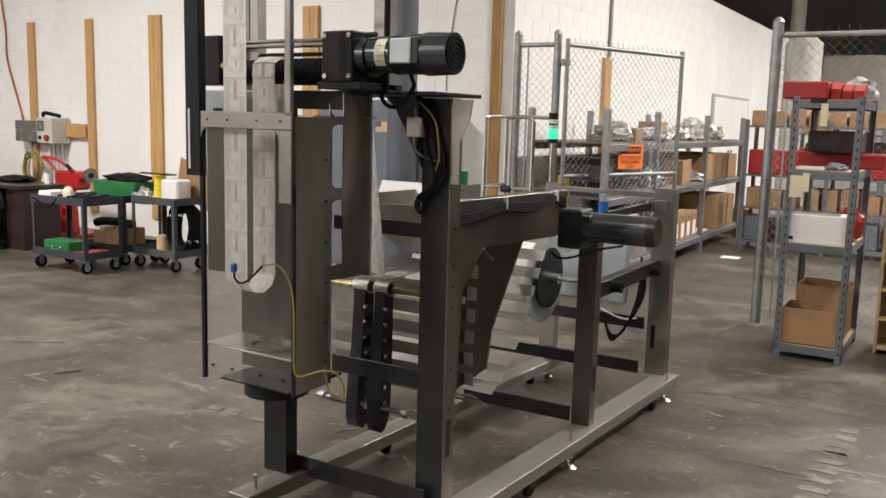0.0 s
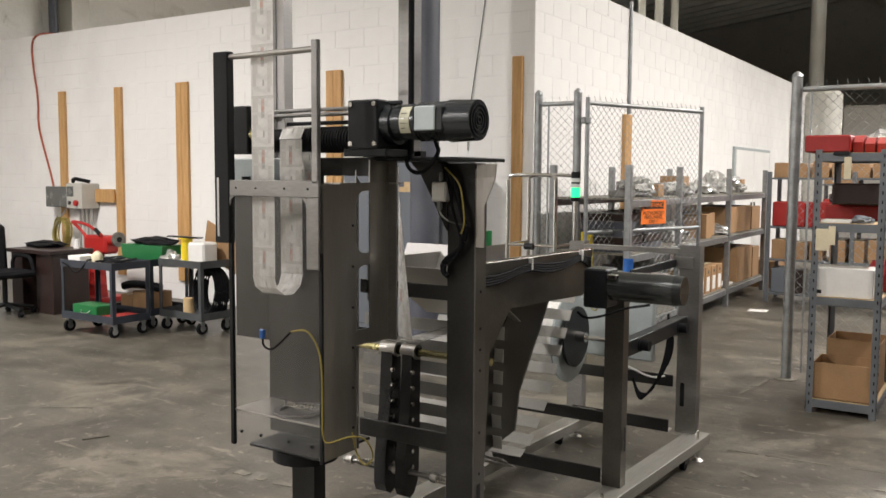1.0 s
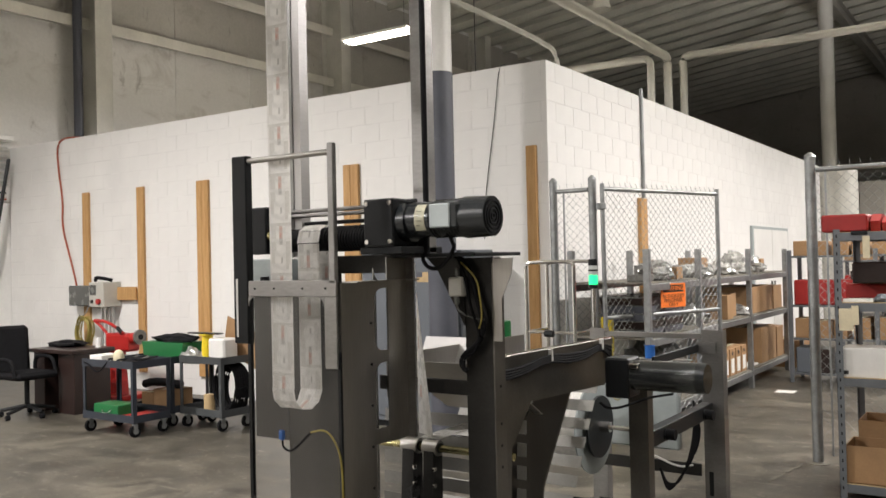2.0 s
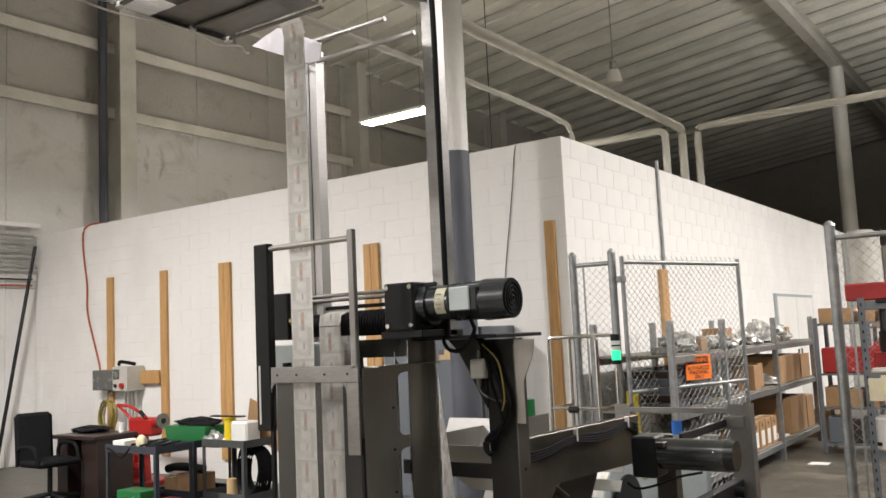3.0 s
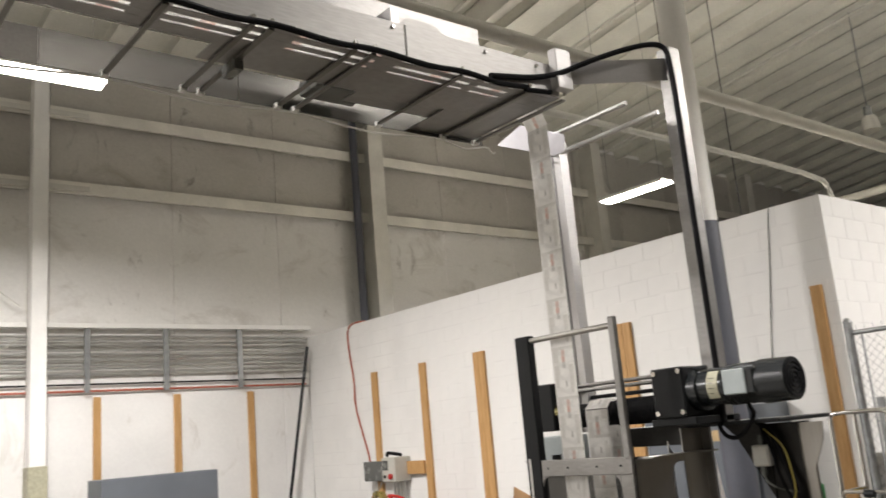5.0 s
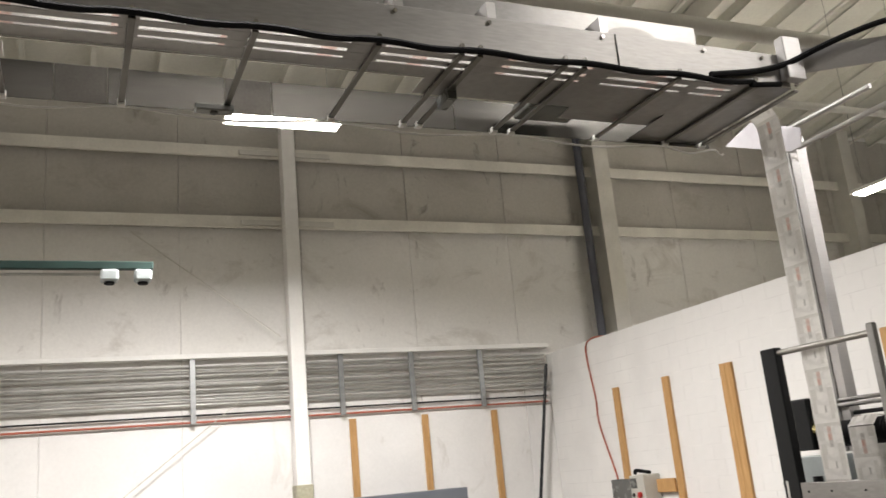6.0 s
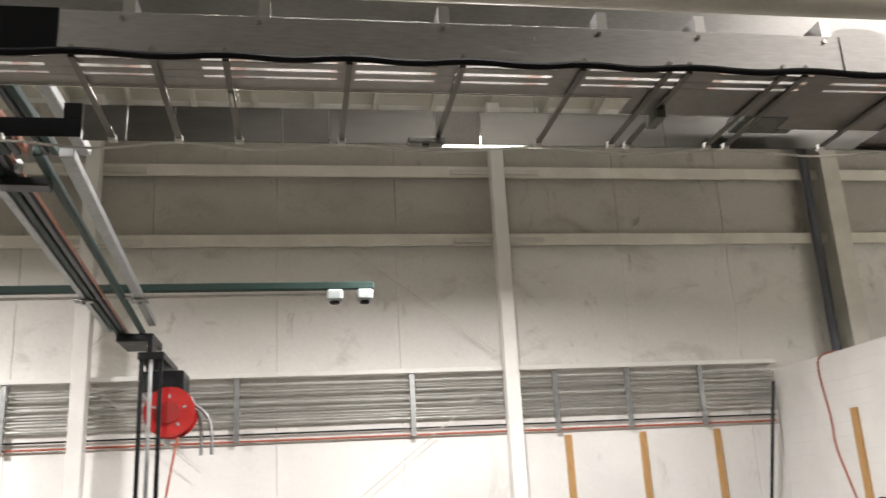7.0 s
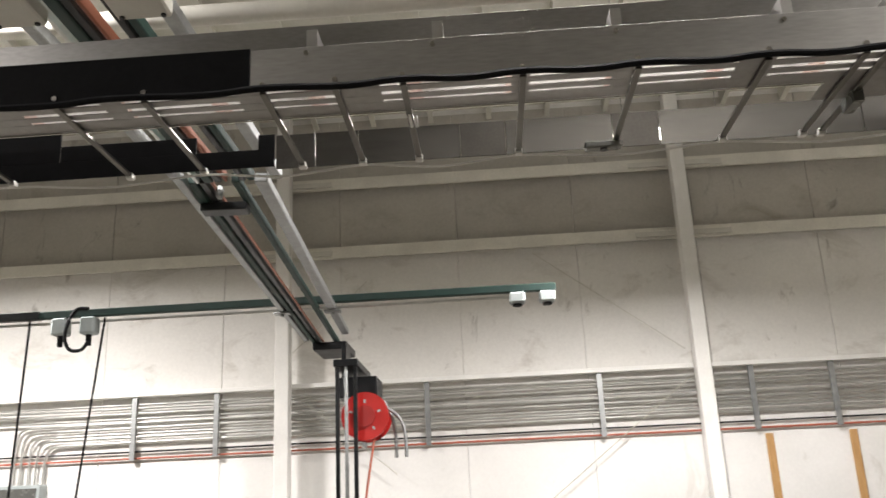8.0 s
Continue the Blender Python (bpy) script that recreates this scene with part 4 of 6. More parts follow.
sh = mp("threaded_shaft", rod((-2.50, 3.04, 0.335), (-1.76, 3.04, 0.345), 0.011, 12), STAINDARK, "threaded lower shaft", None, True)
for x0, x1 in ((-2.42, -2.25), (-2.0, -1.85)):
    bm = bmesh.new()
    nturn = int((x1 - x0) / 0.009)
    tube([(x0 + 0.009 * t / 6, 3.04 + 0.017 * math.cos(t * math.pi / 3), 0.338 + 0.017 * math.sin(t * math.pi / 3)) for t in range(nturn * 6)], 0.0025, 4, bm, 0)
    mp("shaft_spring", bm, CHROME, "", sh)
for x in (-2.48, -2.22, -2.02):
    mp("shaft_collar", rod((x, 3.04, 0.338), (x + 0.03, 3.04, 0.338), 0.02, 14), STAINLESS, "", sh, True)
mp("cross_tube", rod((-1.95, 4.2, 0.40), (-1.76, 4.2, 0.40), 0.018, 14), CHROME, "", None, True)

# conveyor motor, reel and arms
gear = mp("conveyor_drive", bx((-1.615, 3.68, 1.035), (-1.50, 3.82, 1.215), 0.008), BLACK, "black conveyor gearbox")
mp("motor_body", rod((-1.50, 3.75, 1.135), (-1.205, 3.75, 1.135), 0.068, 32), MOTORDARK, "grey conveyor motor", gear, True)
mp("end_cap", rod((-1.205, 3.75, 1.135), (-1.165, 3.75, 1.135), 0.070, 32, r2=0.064), MOTORPAINT, "", gear, True)
mp("conduit_box", bx((-1.50, 3.675, 1.17), (-1.455, 3.71, 1.195), 0.004), CHROME, "", gear)
mp("drive_lead", tube([(-1.30, 3.69, 1.07), (-1.42, 3.69, 1.045), (-1.52, 3.67, 1.0), (-1.60, 3.67, 0.985), (-1.64, 3.68, 1.01)], 0.006, 6), RUBBER, "black lead", gear)
mp("yellow_lead", tube([(-1.73, 4.05, 1.24), (-1.71, 4.0, 1.10), (-1.70, 3.95, 1.0), (-1.66, 3.93, 0.98), (-1.64, 3.92, 1.0)], 0.0035, 6), WIREYEL)
for k in range(4):
    mp("loom_cable", tube([(-1.738, 2.85, 1.235 - 0.012 * k), (-1.734, 3.1, 1.222 - 0.010 * k), (-1.734, 3.35, 1.254 - 0.007 * k), (-1.734, 3.55, 1.236 - 0.012 * k), (-1.734, 3.75, 1.230 - 0.009 * k), (-1.736, 3.93, 1.254 - 0.006 * k), (-1.742, 4.08, 1.22 - 0.02 * k)], 0.0065, 8), RUBBER, "black cable tied along the hopper", None, True)
for yy in (3.38, 3.92):
    mp("cable_tie", bx((-1.745, yy, 1.225), (-1.724, yy + 0.012, 1.278), 0.003), PAPER, "white cable tie")
disc = mp("film_reel", rod((-2.03, 4.46, 0.73), (-2.02, 4.46, 0.73), 0.25, 40), GREYPLATE, "pale film reel with black hub plate", None, True)
mp("reel_plate", rod((-2.0, 4.46, 0.74), (-1.985, 4.46, 0.74), 0.17, 36), BLACK, "black hub plate", disc, True)
mp("hub", rod((-1.985, 4.46, 0.74), (-1.93, 4.46, 0.74), 0.028, 18), CHROME, "", disc, True)
mp("film_roll", rod((-2.2, 4.46, 0.73), (-2.03, 4.46, 0.73), 0.20, 36), FILMWHITE, "roll of white film", disc, True)
mp("reel_axle", rod((-2.26, 4.46, 0.74), (-1.60, 4.46, 0.74), 0.013, 12), CHROME, "", disc, True)
arm = mp("side_arm", bx((-1.60, 3.99, 0.74), (-1.54, 5.05, 0.82), 0.003), BLACK, "black side arm")
for yy in (4.25, 4.88):
    mp("arm_knob", rod((-1.54, yy, 0.775), (-1.49, yy, 0.775), 0.028, 12), RUBBER, "", arm, True)
    mp("knob_collar", rod((-1.555, yy, 0.775), (-1.535, yy, 0.775), 0.034, 14), BLACK, "", arm, True)
mp("side_arm", bx((-2.25, 3.99, 0.78), (-2.20, 5.05, 0.85), 0.003), BLACK)
mp("rear_panel", bx((-2.22, 4.90, 0.55), (-1.70, 4.96, 1.0), 0.01), GREYPLATE, "blue grey rear control housing")
bm = bmesh.new()
for k in range(4):
    tube([(-1.62, 4.93, 0.84 - 0.02 * k), (-1.60 + 0.012 * k, 4.88, 0.7), (-1.62 + 0.01 * k, 4.86, 0.55), (-1.68 - 0.015 * k, 4.85, 0.38 - 0.012 * k), (-1.76, 4.85, 0.36 - 0.01 * k), (-1.80, 4.86, 0.45)], 0.007, 6, bm)
mp("hanging_loom", bm, RUBBER, "hanging black cable loops", None, True)
mp("white_lead", tube([(-2.0, 4.9, 0.54), (-1.85, 4.88, 0.52), (-1.7, 4.88, 0.46), (-1.62, 4.9, 0.48)], 0.006, 6), WIREWHITE)
mp("rear_tray", bx((-2.2, 4.98, 1.06), (-1.65, 5.03, 1.065)), STAINLESS)
cup = thing("blue_cup", "small blue plastic cup on the machine's rear tray", "cup")
part("cup", rod((-1.90, 5.005, 1.065), (-1.90, 5.005, 1.135), 0.030, 18), BLUE, cup, smooth=True)
bm = ring((-1.90, 5.005, 0), 0.032, 0.029, 1.134, 1.14, "z", 18)
part("rim", bm, BLUE, cup)
# signal tower
tower = mp("signal_tower", rod((-2.28, 5.06, 1.23), (-2.28, 5.06, 1.48), 0.011, 10), CHROME, "signal light pole", None, True)
for z0, z1, mt, r in ((1.48, 1.505, BLACK, 0.03), (1.505, 1.565, GREENLAMP, 0.028), (1.565, 1.59, OFFLENS, 0.028), (1.59, 1.60, BLACK, 0.029), (1.60, 1.625, OFFLENS, 0.028), (1.625, 1.665, BLACK, 0.029)):
    mp("lens" if mt in (GREENLAMP, OFFLENS) else "collar", rod((-2.28, 5.06, z0), (-2.28, 5.06, z1), r, 18), mt, "lit green lens" if mt is GREENLAMP else "", tower, True)

# tower posts that carry the overhead track
lp = mp("tower_post", channel(-2.535, -2.445, 2.60, 2.65, 1.70, 2.93, 0.006), ALU, "bright aluminium post")
mp("post_strip", bx((-2.505, 2.596, 1.70), (-2.485, 2.599, 2.93)), STAINDARK, "", lp)
rp = mp("tower_post", channel(-1.90, -1.84, 2.62, 2.68, 1.70, 3.12, 0.006), STAINDARK, "dull aluminium post")
mp("post_cable", tube([(-1.835, 2.61, 1.7), (-1.835, 2.61, 2.4), (-1.835, 2.61, 3.05), (-1.85, 2.60, 3.13), (-1.90, 2.50, 3.12), (-2.0, 2.35, 3.07), (-2.09, 2.2, 3.0), (-2.085, 1.9, 2.95)], 0.011, 8), RUBBER, "black power cable", rp, True)
mp("tower_plate", prism([(-2.657, 2.955), (-2.50, 2.995), (-2.262, 2.875), (-2.272, 2.806), (-2.331, 2.806)], "y", 2.44, 2.444), PALEPLATE, "pale film turning plate")
mp("tower_arm", prism([(-2.10, 2.26), (-1.865, 2.62), (-1.869, 2.624), (-2.104, 2.264)], "z", 2.99, 3.08), ALU)
mp("arm_bracket", bx((-2.10, 2.22, 2.96), (-2.06, 2.30, 3.12), 0.003), ALU)
for x0, x1, zz in ((-2.40, -2.0, 2.928), (-2.36, -1.86, 2.84)):
    mp("tie_rod", rod((x0, 2.52, zz), (x1, 2.52, zz), 0.010, 10), ALU, "", None, True)

# ---- overhead film track ----
track = thing("overhead_track", "long overhead aluminium film track with cross bars and cables", "conveyor track")
Y0, Y1 = -6.0, 2.26
def tp(name, bm, material, label="", parent=None, smooth=False):
    return part(name, bm, material, parent or track, label, smooth)


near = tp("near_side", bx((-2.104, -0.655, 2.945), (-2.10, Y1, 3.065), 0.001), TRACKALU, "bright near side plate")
tp("near_side_dark", bx((-2.104, Y0, 2.945), (-2.097, -0.657, 3.07), 0.001), RUBBER, "black near side plate")
tp("inner_wall", bx((-2.25, Y0, 3.03), (-2.246, Y1 - 0.25, 3.222), 0.001), STAINDARK, "dark inner wall")
for y0 in (-0.15, 0.34, 0.80, 1.10, 1.5, -0.5):
    tp("spacer", bx((-2.246, y0, 3.06), (-2.104, y0 + 0.03, 3.12)), ALU)
tp("round_cover", prism([(1.62 + 0.10 * math.cos(a), 3.06 + 0.04 * math.sin(a)) for a in [math.pi * k / 10 for k in range(11)]], "x", -2.115, -2.105), TRACKALU, "rounded cover plate")
# floor sheet: three strips with cross pieces that leave the slots
for x0, x1 in ((-2.106, -2.10), (-2.150, -2.122), (-2.197, -2.171), (-2.272, -2.213)):
    tp("floor_strip", bx((x0, Y0, 2.938), (x1, Y1, 2.941)), STAINDARK)
tp("floor_end", bx((-2.39, 0.95, 2.938), (-2.272, Y1, 2.941)), STAINDARK)
tp("floor_edge", bx((-2.276, -1.9, 2.934), (-2.272, 0.95, 2.937)), CHROME, "bright folded edge")
tp("floor_end", bx((-2.617, 1.93, 2.938), (-2.39, Y1, 2.941)), STAINDARK)
SLOTS = [(-1.32, -1.08), (-1.02, -0.70), (-0.62, -0.42), (-0.30, 0.06), (0.11, 0.335), (0.39, 0.67), (0.77, 1.07), (1.16, 1.46), (1.54, 1.86), (1.90, 2.04)]
edge = Y0
for a, b in SLOTS + [(Y1, Y1)]:
    tp("floor_bridge", bx((-2.215, edge, 2.9385), (-2.104, a, 2.9405)), STAINDARK)
    edge = b
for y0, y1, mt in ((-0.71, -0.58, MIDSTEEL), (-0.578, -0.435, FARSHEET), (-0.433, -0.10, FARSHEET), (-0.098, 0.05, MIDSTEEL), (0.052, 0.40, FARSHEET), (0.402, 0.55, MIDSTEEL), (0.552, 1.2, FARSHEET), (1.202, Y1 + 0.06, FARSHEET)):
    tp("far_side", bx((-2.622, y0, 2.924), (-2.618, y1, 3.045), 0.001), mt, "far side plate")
# black far plate with notches
for lo, hi in (((-2.622, Y0, 2.935), (-2.617, -0.715, 2.998)), ((-2.622, -0.771, 2.998), (-2.617, -0.715, 3.05)), ((-2.622, -1.445, 2.998), (-2.617, -0.98, 3.055)), ((-2.622, Y0, 2.998), (-2.617, -1.447, 3.13))):
    tp("far_side_dark", bx(lo, hi, 0.001), RUBBER, "black far side plate")
for y0 in (-1.6, -1.2, -0.95, -0.62, -0.42, -0.235, 0.09, 0.40, 0.745, 1.0, 1.06, 1.35, 1.42, 1.78, 2.10, 2.28):
    bar = tp("cross_bar", bx((-2.62, y0 - 0.009, 2.928), (-2.10, y0 + 0.009, 2.9365), 0.001), MIDSTEEL)
    tp("bar_clip", bx((-2.63, y0 - 0.012, 2.92), (-2.605, y0 + 0.012, 2.94), 0.002), PAPER, "white cable clip", bar)
    tp("bar_bolt", rod((-2.097, y0, 2.955), (-2.09, y0, 2.955), 0.008, 6), CHROME, "", bar)
for y0 in (-0.235, -0.235 + 0.017):
    tp("tie_label", bx((-2.36 , y0 - 0.004, 2.921), (-2.28, y0 + 0.004, 2.927)), PAPER, "white cable tie")
for y0 in (-0.5, -0.15, 0.35, 0.8, 1.1, 1.5, 1.9, 2.15):
    tp("side_bolt", rod((-2.10, y0, 3.045), (-2.093, y0, 3.045), 0.007, 6), CHROME)
tp("sensor_plate", bx((-2.50, 1.55, 2.945), (-2.38, 1.95, 2.95)), TRACKALU, "sensor plate")
tp("sensor_box", bx((-2.55, 1.40, 2.95), (-2.42, 1.62, 3.0), 0.004), MOTORGREY)
tp("sensor_box", bx((-2.60, 0.30, 2.905), (-2.56, 0.42, 2.927), 0.004), MOTORGREY)
tp("sensor_eye", rod((-2.58, 0.36, 2.90), (-2.58, 0.36, 2.906), 0.012, 10), INK)
tp("splice_plate", bx((-2.0995, 1.55, 2.95), (-2.0955, 1.62, 3.062)), TRACKALU)
tp("splice_box", bx((-2.42, 1.05, 2.90), (-2.33, 1.08, 2.94)), MOTORGREY)
pts = [(-2.092, -6, 2.93)]
for k, y0 in enumerate((-1.6, -1.05, -0.62, -0.235, 0.09, 0.42, 0.75, 1.06, 1.42, 1.78, 2.10, 2.2)):
    pts += [(-2.088, y0 - 0.15, 2.928), (-2.088, y0, 2.945)]
tp("power_cable", tube(pts, 0.010, 8), RUBBER, "thick black cable along the track", None, True)
pts = []
for a, b in zip((-6, -1.6, -0.95, -0.42, 0.09, 0.745, 1.42, 2.10, 2.36), (-1.6, -0.95, -0.42, 0.09, 0.745, 1.42, 2.10, 2.36, 2.42)):
    pts += [(-2.632, a, 2.93), (-2.634, a * 0.7 + b * 0.3, 2.911), (-2.634, (a + b) / 2, 2.902), (-2.634, a * 0.3 + b * 0.7, 2.911)]
tp("white_cable", tube(pts, 0.0040, 6, smooth=2), WIREWHITE, "thin white cable along the track", None, True)
for y0 in (-5.2,):
    tp("track_hanger", rod((-2.29, y0, 3.1), (-2.29, y0, roof_z(-2.3)), 0.006, 6), GALV)

mp("side_pin", rod((-2.74, 2.5, 1.60), (-2.60, 2.5, 1.60), 0.004, 6), STAINDARK)

# ---- film web: short rigid lengths that run through the loop ----
FX, FW = -2.307, 0.112
YA, YB = 2.335, 2.485
RL, ZT, RT = 0.075, 2.93, 0.06
RO_Y, RO_Z, RO_R = 2.535, 1.765, 0.0505
STEP = 0.0465
# loop's lowest point by time
LOOP = [(0, 0.974), (0.2, 0.94), (0.33, 0.937), (0.4, 0.947), (0.6, 1.0), (0.8, 1.09), (1.0, 1.215), (1.2, 1.261), (1.4, 1.219), (1.6, 1.20), (2.2, 1.14), (2.8, 1.09), (3.4, 1.03), (4.2, 0.99), (5.2, 1.0), (6.2, 1.08), (7.2, 1.03), (8.0, 1.0)]


def loop_z(t):
    for (a, za), (b, zb) in zip(LOOP, LOOP[1:]):
        if t <= b:
            f = (t - a) / (b - a)
            f = f * f * (3 - 2 * f)
            return za + (zb - za) * f - 0.032
    return LOOP[-1][1] - 0.032


def film_path(s, zl):
    """Place and tilt at s metres down the web from the top turn: negative s lies on the track. Tilt 0: web hangs, face to -y."""
    zc = zl + RL
    ztop = ZT + 0.02 - RT
    quarter = RT * math.pi / 2
    if s < -quarter:
        return YA - RT + (s + quarter), ZT + 0.02, 90.0
    if s < 0:
        a = -s / RT
        return YA - RT + RT * math.cos(a), ztop + RT * math.sin(a), math.degrees(a)
    s1 = ztop - zc
    if s < s1:
        return YA, ztop - s, 0.0
    s -= s1
    if s < math.pi * RL:
        a = s / RL
        return YA + RL - RL * math.cos(a), zc - RL * math.sin(a), math.degrees(a)
    s -= math.pi * RL
    s2 = RO_Z - zc
    if s < s2:
        return YB, zc + s, 180.0
    s -= s2
    if s < math.pi * RO_R:
        a = s / RO_R
        return RO_Y - RO_R * math.cos(a), RO_Z + RO_R * math.sin(a), 180.0 - math.degrees(a)
    s -= math.pi * RO_R
    return RO_Y + RO_R, RO_Z - s, 0.0


def film_piece(kind):
    """One short length with its share of the print, face to -y; bowed a little so that it is not paper flat."""
    bm = bmesh.new()
    n = 14
    rows = []
    for z in (STEP / 2 + 0.0004, 0.012, 0, -0.012, -STEP / 2 - 0.0004):
        rows.append([bm.verts.new((-FW / 2 + FW * k / n, 0.002 * math.sin(math.pi * k / n), z)) for k in range(n + 1)])
    for i in range(4):
        for k in range(n):
            f = bm.faces.new((rows[i][k], rows[i][k + 1], rows[i + 1][k + 1], rows[i + 1][k]))
            c = 0
            if kind == 0:
                c = 3 if k in (6, 7) else (1 if k in (1, 2, 3) else 0)
            elif kind == 1:
                c = 2 if k in (6, 7) and i < 2 else (1 if k in (1, 2, 3, 10, 11, 12) and i > 0 else 0)
            elif kind == 2:
                c = 2 if k == 7 and i > 1 else (1 if k in (1, 2, 10, 11, 12) else 0)
            else:
                c = 1 if i == 3 or k in (10, 11) and i < 2 else 0
            f.material_index = c
    bm.normal_update()
    me = bpy.data.meshes.new("film_length")
    bm.to_mesh(me)
    bm.free()
    for mt in (FILMWHITE, FILMGREY, FILMTEXT, FILMRED):
        me.materials.append(mt)
    return me


film = thing("film_web", "translucent white printed packaging film running in a hanging loop", "film")
PIECES = [film_piece(k) for k in range(4)]
FILM_TRACK, FILM_BACK = 0.3, 1.0
film_lengths = []
length_all = FILM_TRACK + (ZT - 0.974) + math.pi * RL + (RO_Z - 0.974) + math.pi * RO_R + FILM_BACK
for k in range(int(length_all / STEP)):
    ob = new("film_length", PIECES[k % 4])
    ob.parent = film
    film_lengths.append((ob, -FILM_TRACK + STEP * k))
# the returning web that lies over the track's slots
bm = bmesh.new()
y = Y0
k = 0
while y < 2.1:
    vs = [bm.verts.new(p) for p in ((-2.245, y, 2.957), (-2.108, y, 2.957), (-2.108, y + 0.0465, 2.957), (-2.245, y + 0.0465, 2.957))]
    f = bm.faces.new(vs)
    f.material_index = (0, 0, 0, 0, 3, 0)[k % 6]
    y += 0.0465
    k += 1
part("return_run", bm, [FILMWHITE, FILMGREY, FILMTEXT, FILMRED], film)
# second web: hangs behind, twisting into the hopper
bm = bmesh.new()
prev = None
for k in range(15):
    f = k / 14
    zc = 1.665 - f * 0.67
    ang = radians(121 + 34 * f)
    c = Vector((-1.993 + 0.025 * f, 2.745 + 0.02 * f, zc))
    w = 0.055
    row = [bm.verts.new(c + Vector((math.cos(ang) * w * u, math.sin(ang) * w * u, 0))) for u in (-1, -0.6, -0.2, 0.2, 0.6, 1)]
    if prev:
        for i in range(5):
            fa = bm.faces.new((prev[i], prev[i + 1], row[i + 1], row[i]))
            fa.material_index = (1 if i == 1 and k % 4 in (1, 2) else 3 if i == 3 and k % 4 == 3 else 0)
    prev = row
fw = thing("film_strip", "printed white film strip twisting down into the hopper", "film")
part("strip", bm, [FILMWHITE, FILMGREY, FILMTEXT, FILMRED], fw)
bm = bx((-1.99, 2.76, 0.985), (-1.9, 3.25, 0.987), 0)
part("strip_run", bm, FILMWHITE, fw)

# ---- light crane over the far bays ----
crane = thing("light_crane", "workstation crane bridge with twin channel rails under the roof", "crane")
def cp(name, bm, material, label="", parent=None, smooth=False):
    return part(name, bm, material, parent or crane, label, smooth)


SKEW = pose(-5.3, -1.75, 0, 0, 0, 3.35)
# twin galvanised channels outside, green rails and a black cable rail inside: offset, half width, near and far end
for off, r, xa, xb, mt in ((-0.273, 0.03, 0.0, -5.55, GALV), (0.262, 0.045, -0.02, -5.2, GALV), (-0.195, 0.024, 0.0, -6.2, DKGREEN), (0.092, 0.026, 0.0, -6.2, DKGREEN), (-0.125, 0.022, 0.0, -6.2, BLACK)):
    cp("bridge_rail", bx((xb, off - r, 3.98), (xa, off + r, 4.048), 0.006, None, SKEW), mt)
cp("copper_strip", bx((-6.0, -0.085, 4.0), (0.0, -0.070, 4.02), 0, None, SKEW), COPPER, "copper conductor strip")
# the bridge's near length, up to its travelling boxes
for yc, r, mt in ((-2.023, 0.03, GALV), (-1.905, 0.012, CONDUIT), (-1.83, 0.03, DKGREEN), (-1.765, 0.022, BLACK), (-1.715, 0.010, COPPER), (-1.60, 0.02, BLACK), (-1.545, 0.022, DKGREEN), (-1.372, 0.035, GALV)):
    cp("bridge_rail", bx((-5.3, yc - r, 3.98), (-1.7, yc + r, 4.048), 0.006), mt)
for y0, y1 in ((-2.09, -1.86), (-1.55, -1.31)):
    box = cp("travel_box", bx((-3.2, y0, 3.90), (-2.75, y1, 3.978), 0.01), BOXBEIGE, "pale travelling box")
    cp("box_screw", rod((-3.17, y0 + 0.03, 3.892), (-3.17, y0 + 0.03, 3.90), 0.012, 8), BLACK, "", box)
    cp("box_screw", rod((-3.17, y1 - 0.03, 3.892), (-3.17, y1 - 0.03, 3.90), 0.012, 8), BLACK, "", box)
for y0 in (-0.275, 0.27):
    cp("bridge_clamp", bx((-3.92, y0 - 0.09, 3.955), (-3.80, y0 + 0.09, 3.979), 0.004, None, SKEW), GALV)
    cp("clamp_bolt", rod(SKEW @ Vector((-3.86, y0, 3.93)), SKEW @ Vector((-3.86, y0, 3.955)), 0.018, 8), GALV)
cp("bridge_tie", bx((-0.50, -0.235, 3.92), (-0.36, 0.09, 3.979), 0.006, None, SKEW), BLACK)
cp("cable_chain", lump(SKEW @ Vector((-0.22, -0.06, 3.99)), (0.05, 0.02, 0.06), 77, 0.5), GALV)
cp("end_carriage", bx((-11.62, -2.28, 3.88), (-10.9, -1.84, 3.978), 0.01), BLACK, "dark end carriage")
for y0 in (-1.79, -1.585):
    cp("hoist_post", bx((-9.925, y0 - 0.022, 0.6), (-9.88, y0 + 0.022, 3.48), 0.003), BLACK)
cp("post_head", bx((-11.0, -1.83, 3.48), (-9.86, -1.55, 3.56), 0.004), BLACK)
cp("hoist_base", bx((-10.2, -2.0, 0.0), (-9.6, -1.38, 0.6), 0.02), BLACK)
cp("post_rod", rod((-9.9, -1.69, 0.6), (-9.9, -1.69, 3.48), 0.022, 10), GALV, "", None, True)
run = thing("runway_rail", "dark green crane runway rail with grey switch boxes", "crane rail")
part("rail", bx((-9.19, -9.5, 4.055), (-9.11, 0.72, 4.135), 0.008), DKGREEN, run)
part("conduit", rod((-9.21, -9.5, 4.012), (-9.21, 0.4, 4.02), 0.015, 8), CONDUIT, run, smooth=True)
for y0 in (0.62, 0.30, -4.40, -4.72):
    bxx = part("switch_box", bx((-9.24, y0 - 0.085, 3.93 if y0 > 0 else 3.86), (-9.08, y0 + 0.085, 4.05), 0.02), GREYPLATE, run, "pale grey switch box")
    part("gland", rod((-9.16, y0, 3.905 if y0 > 0 else 3.74), (-9.16, y0, 3.94), 0.05 if y0 > 0 else 0.03, 12), RUBBER, bxx)
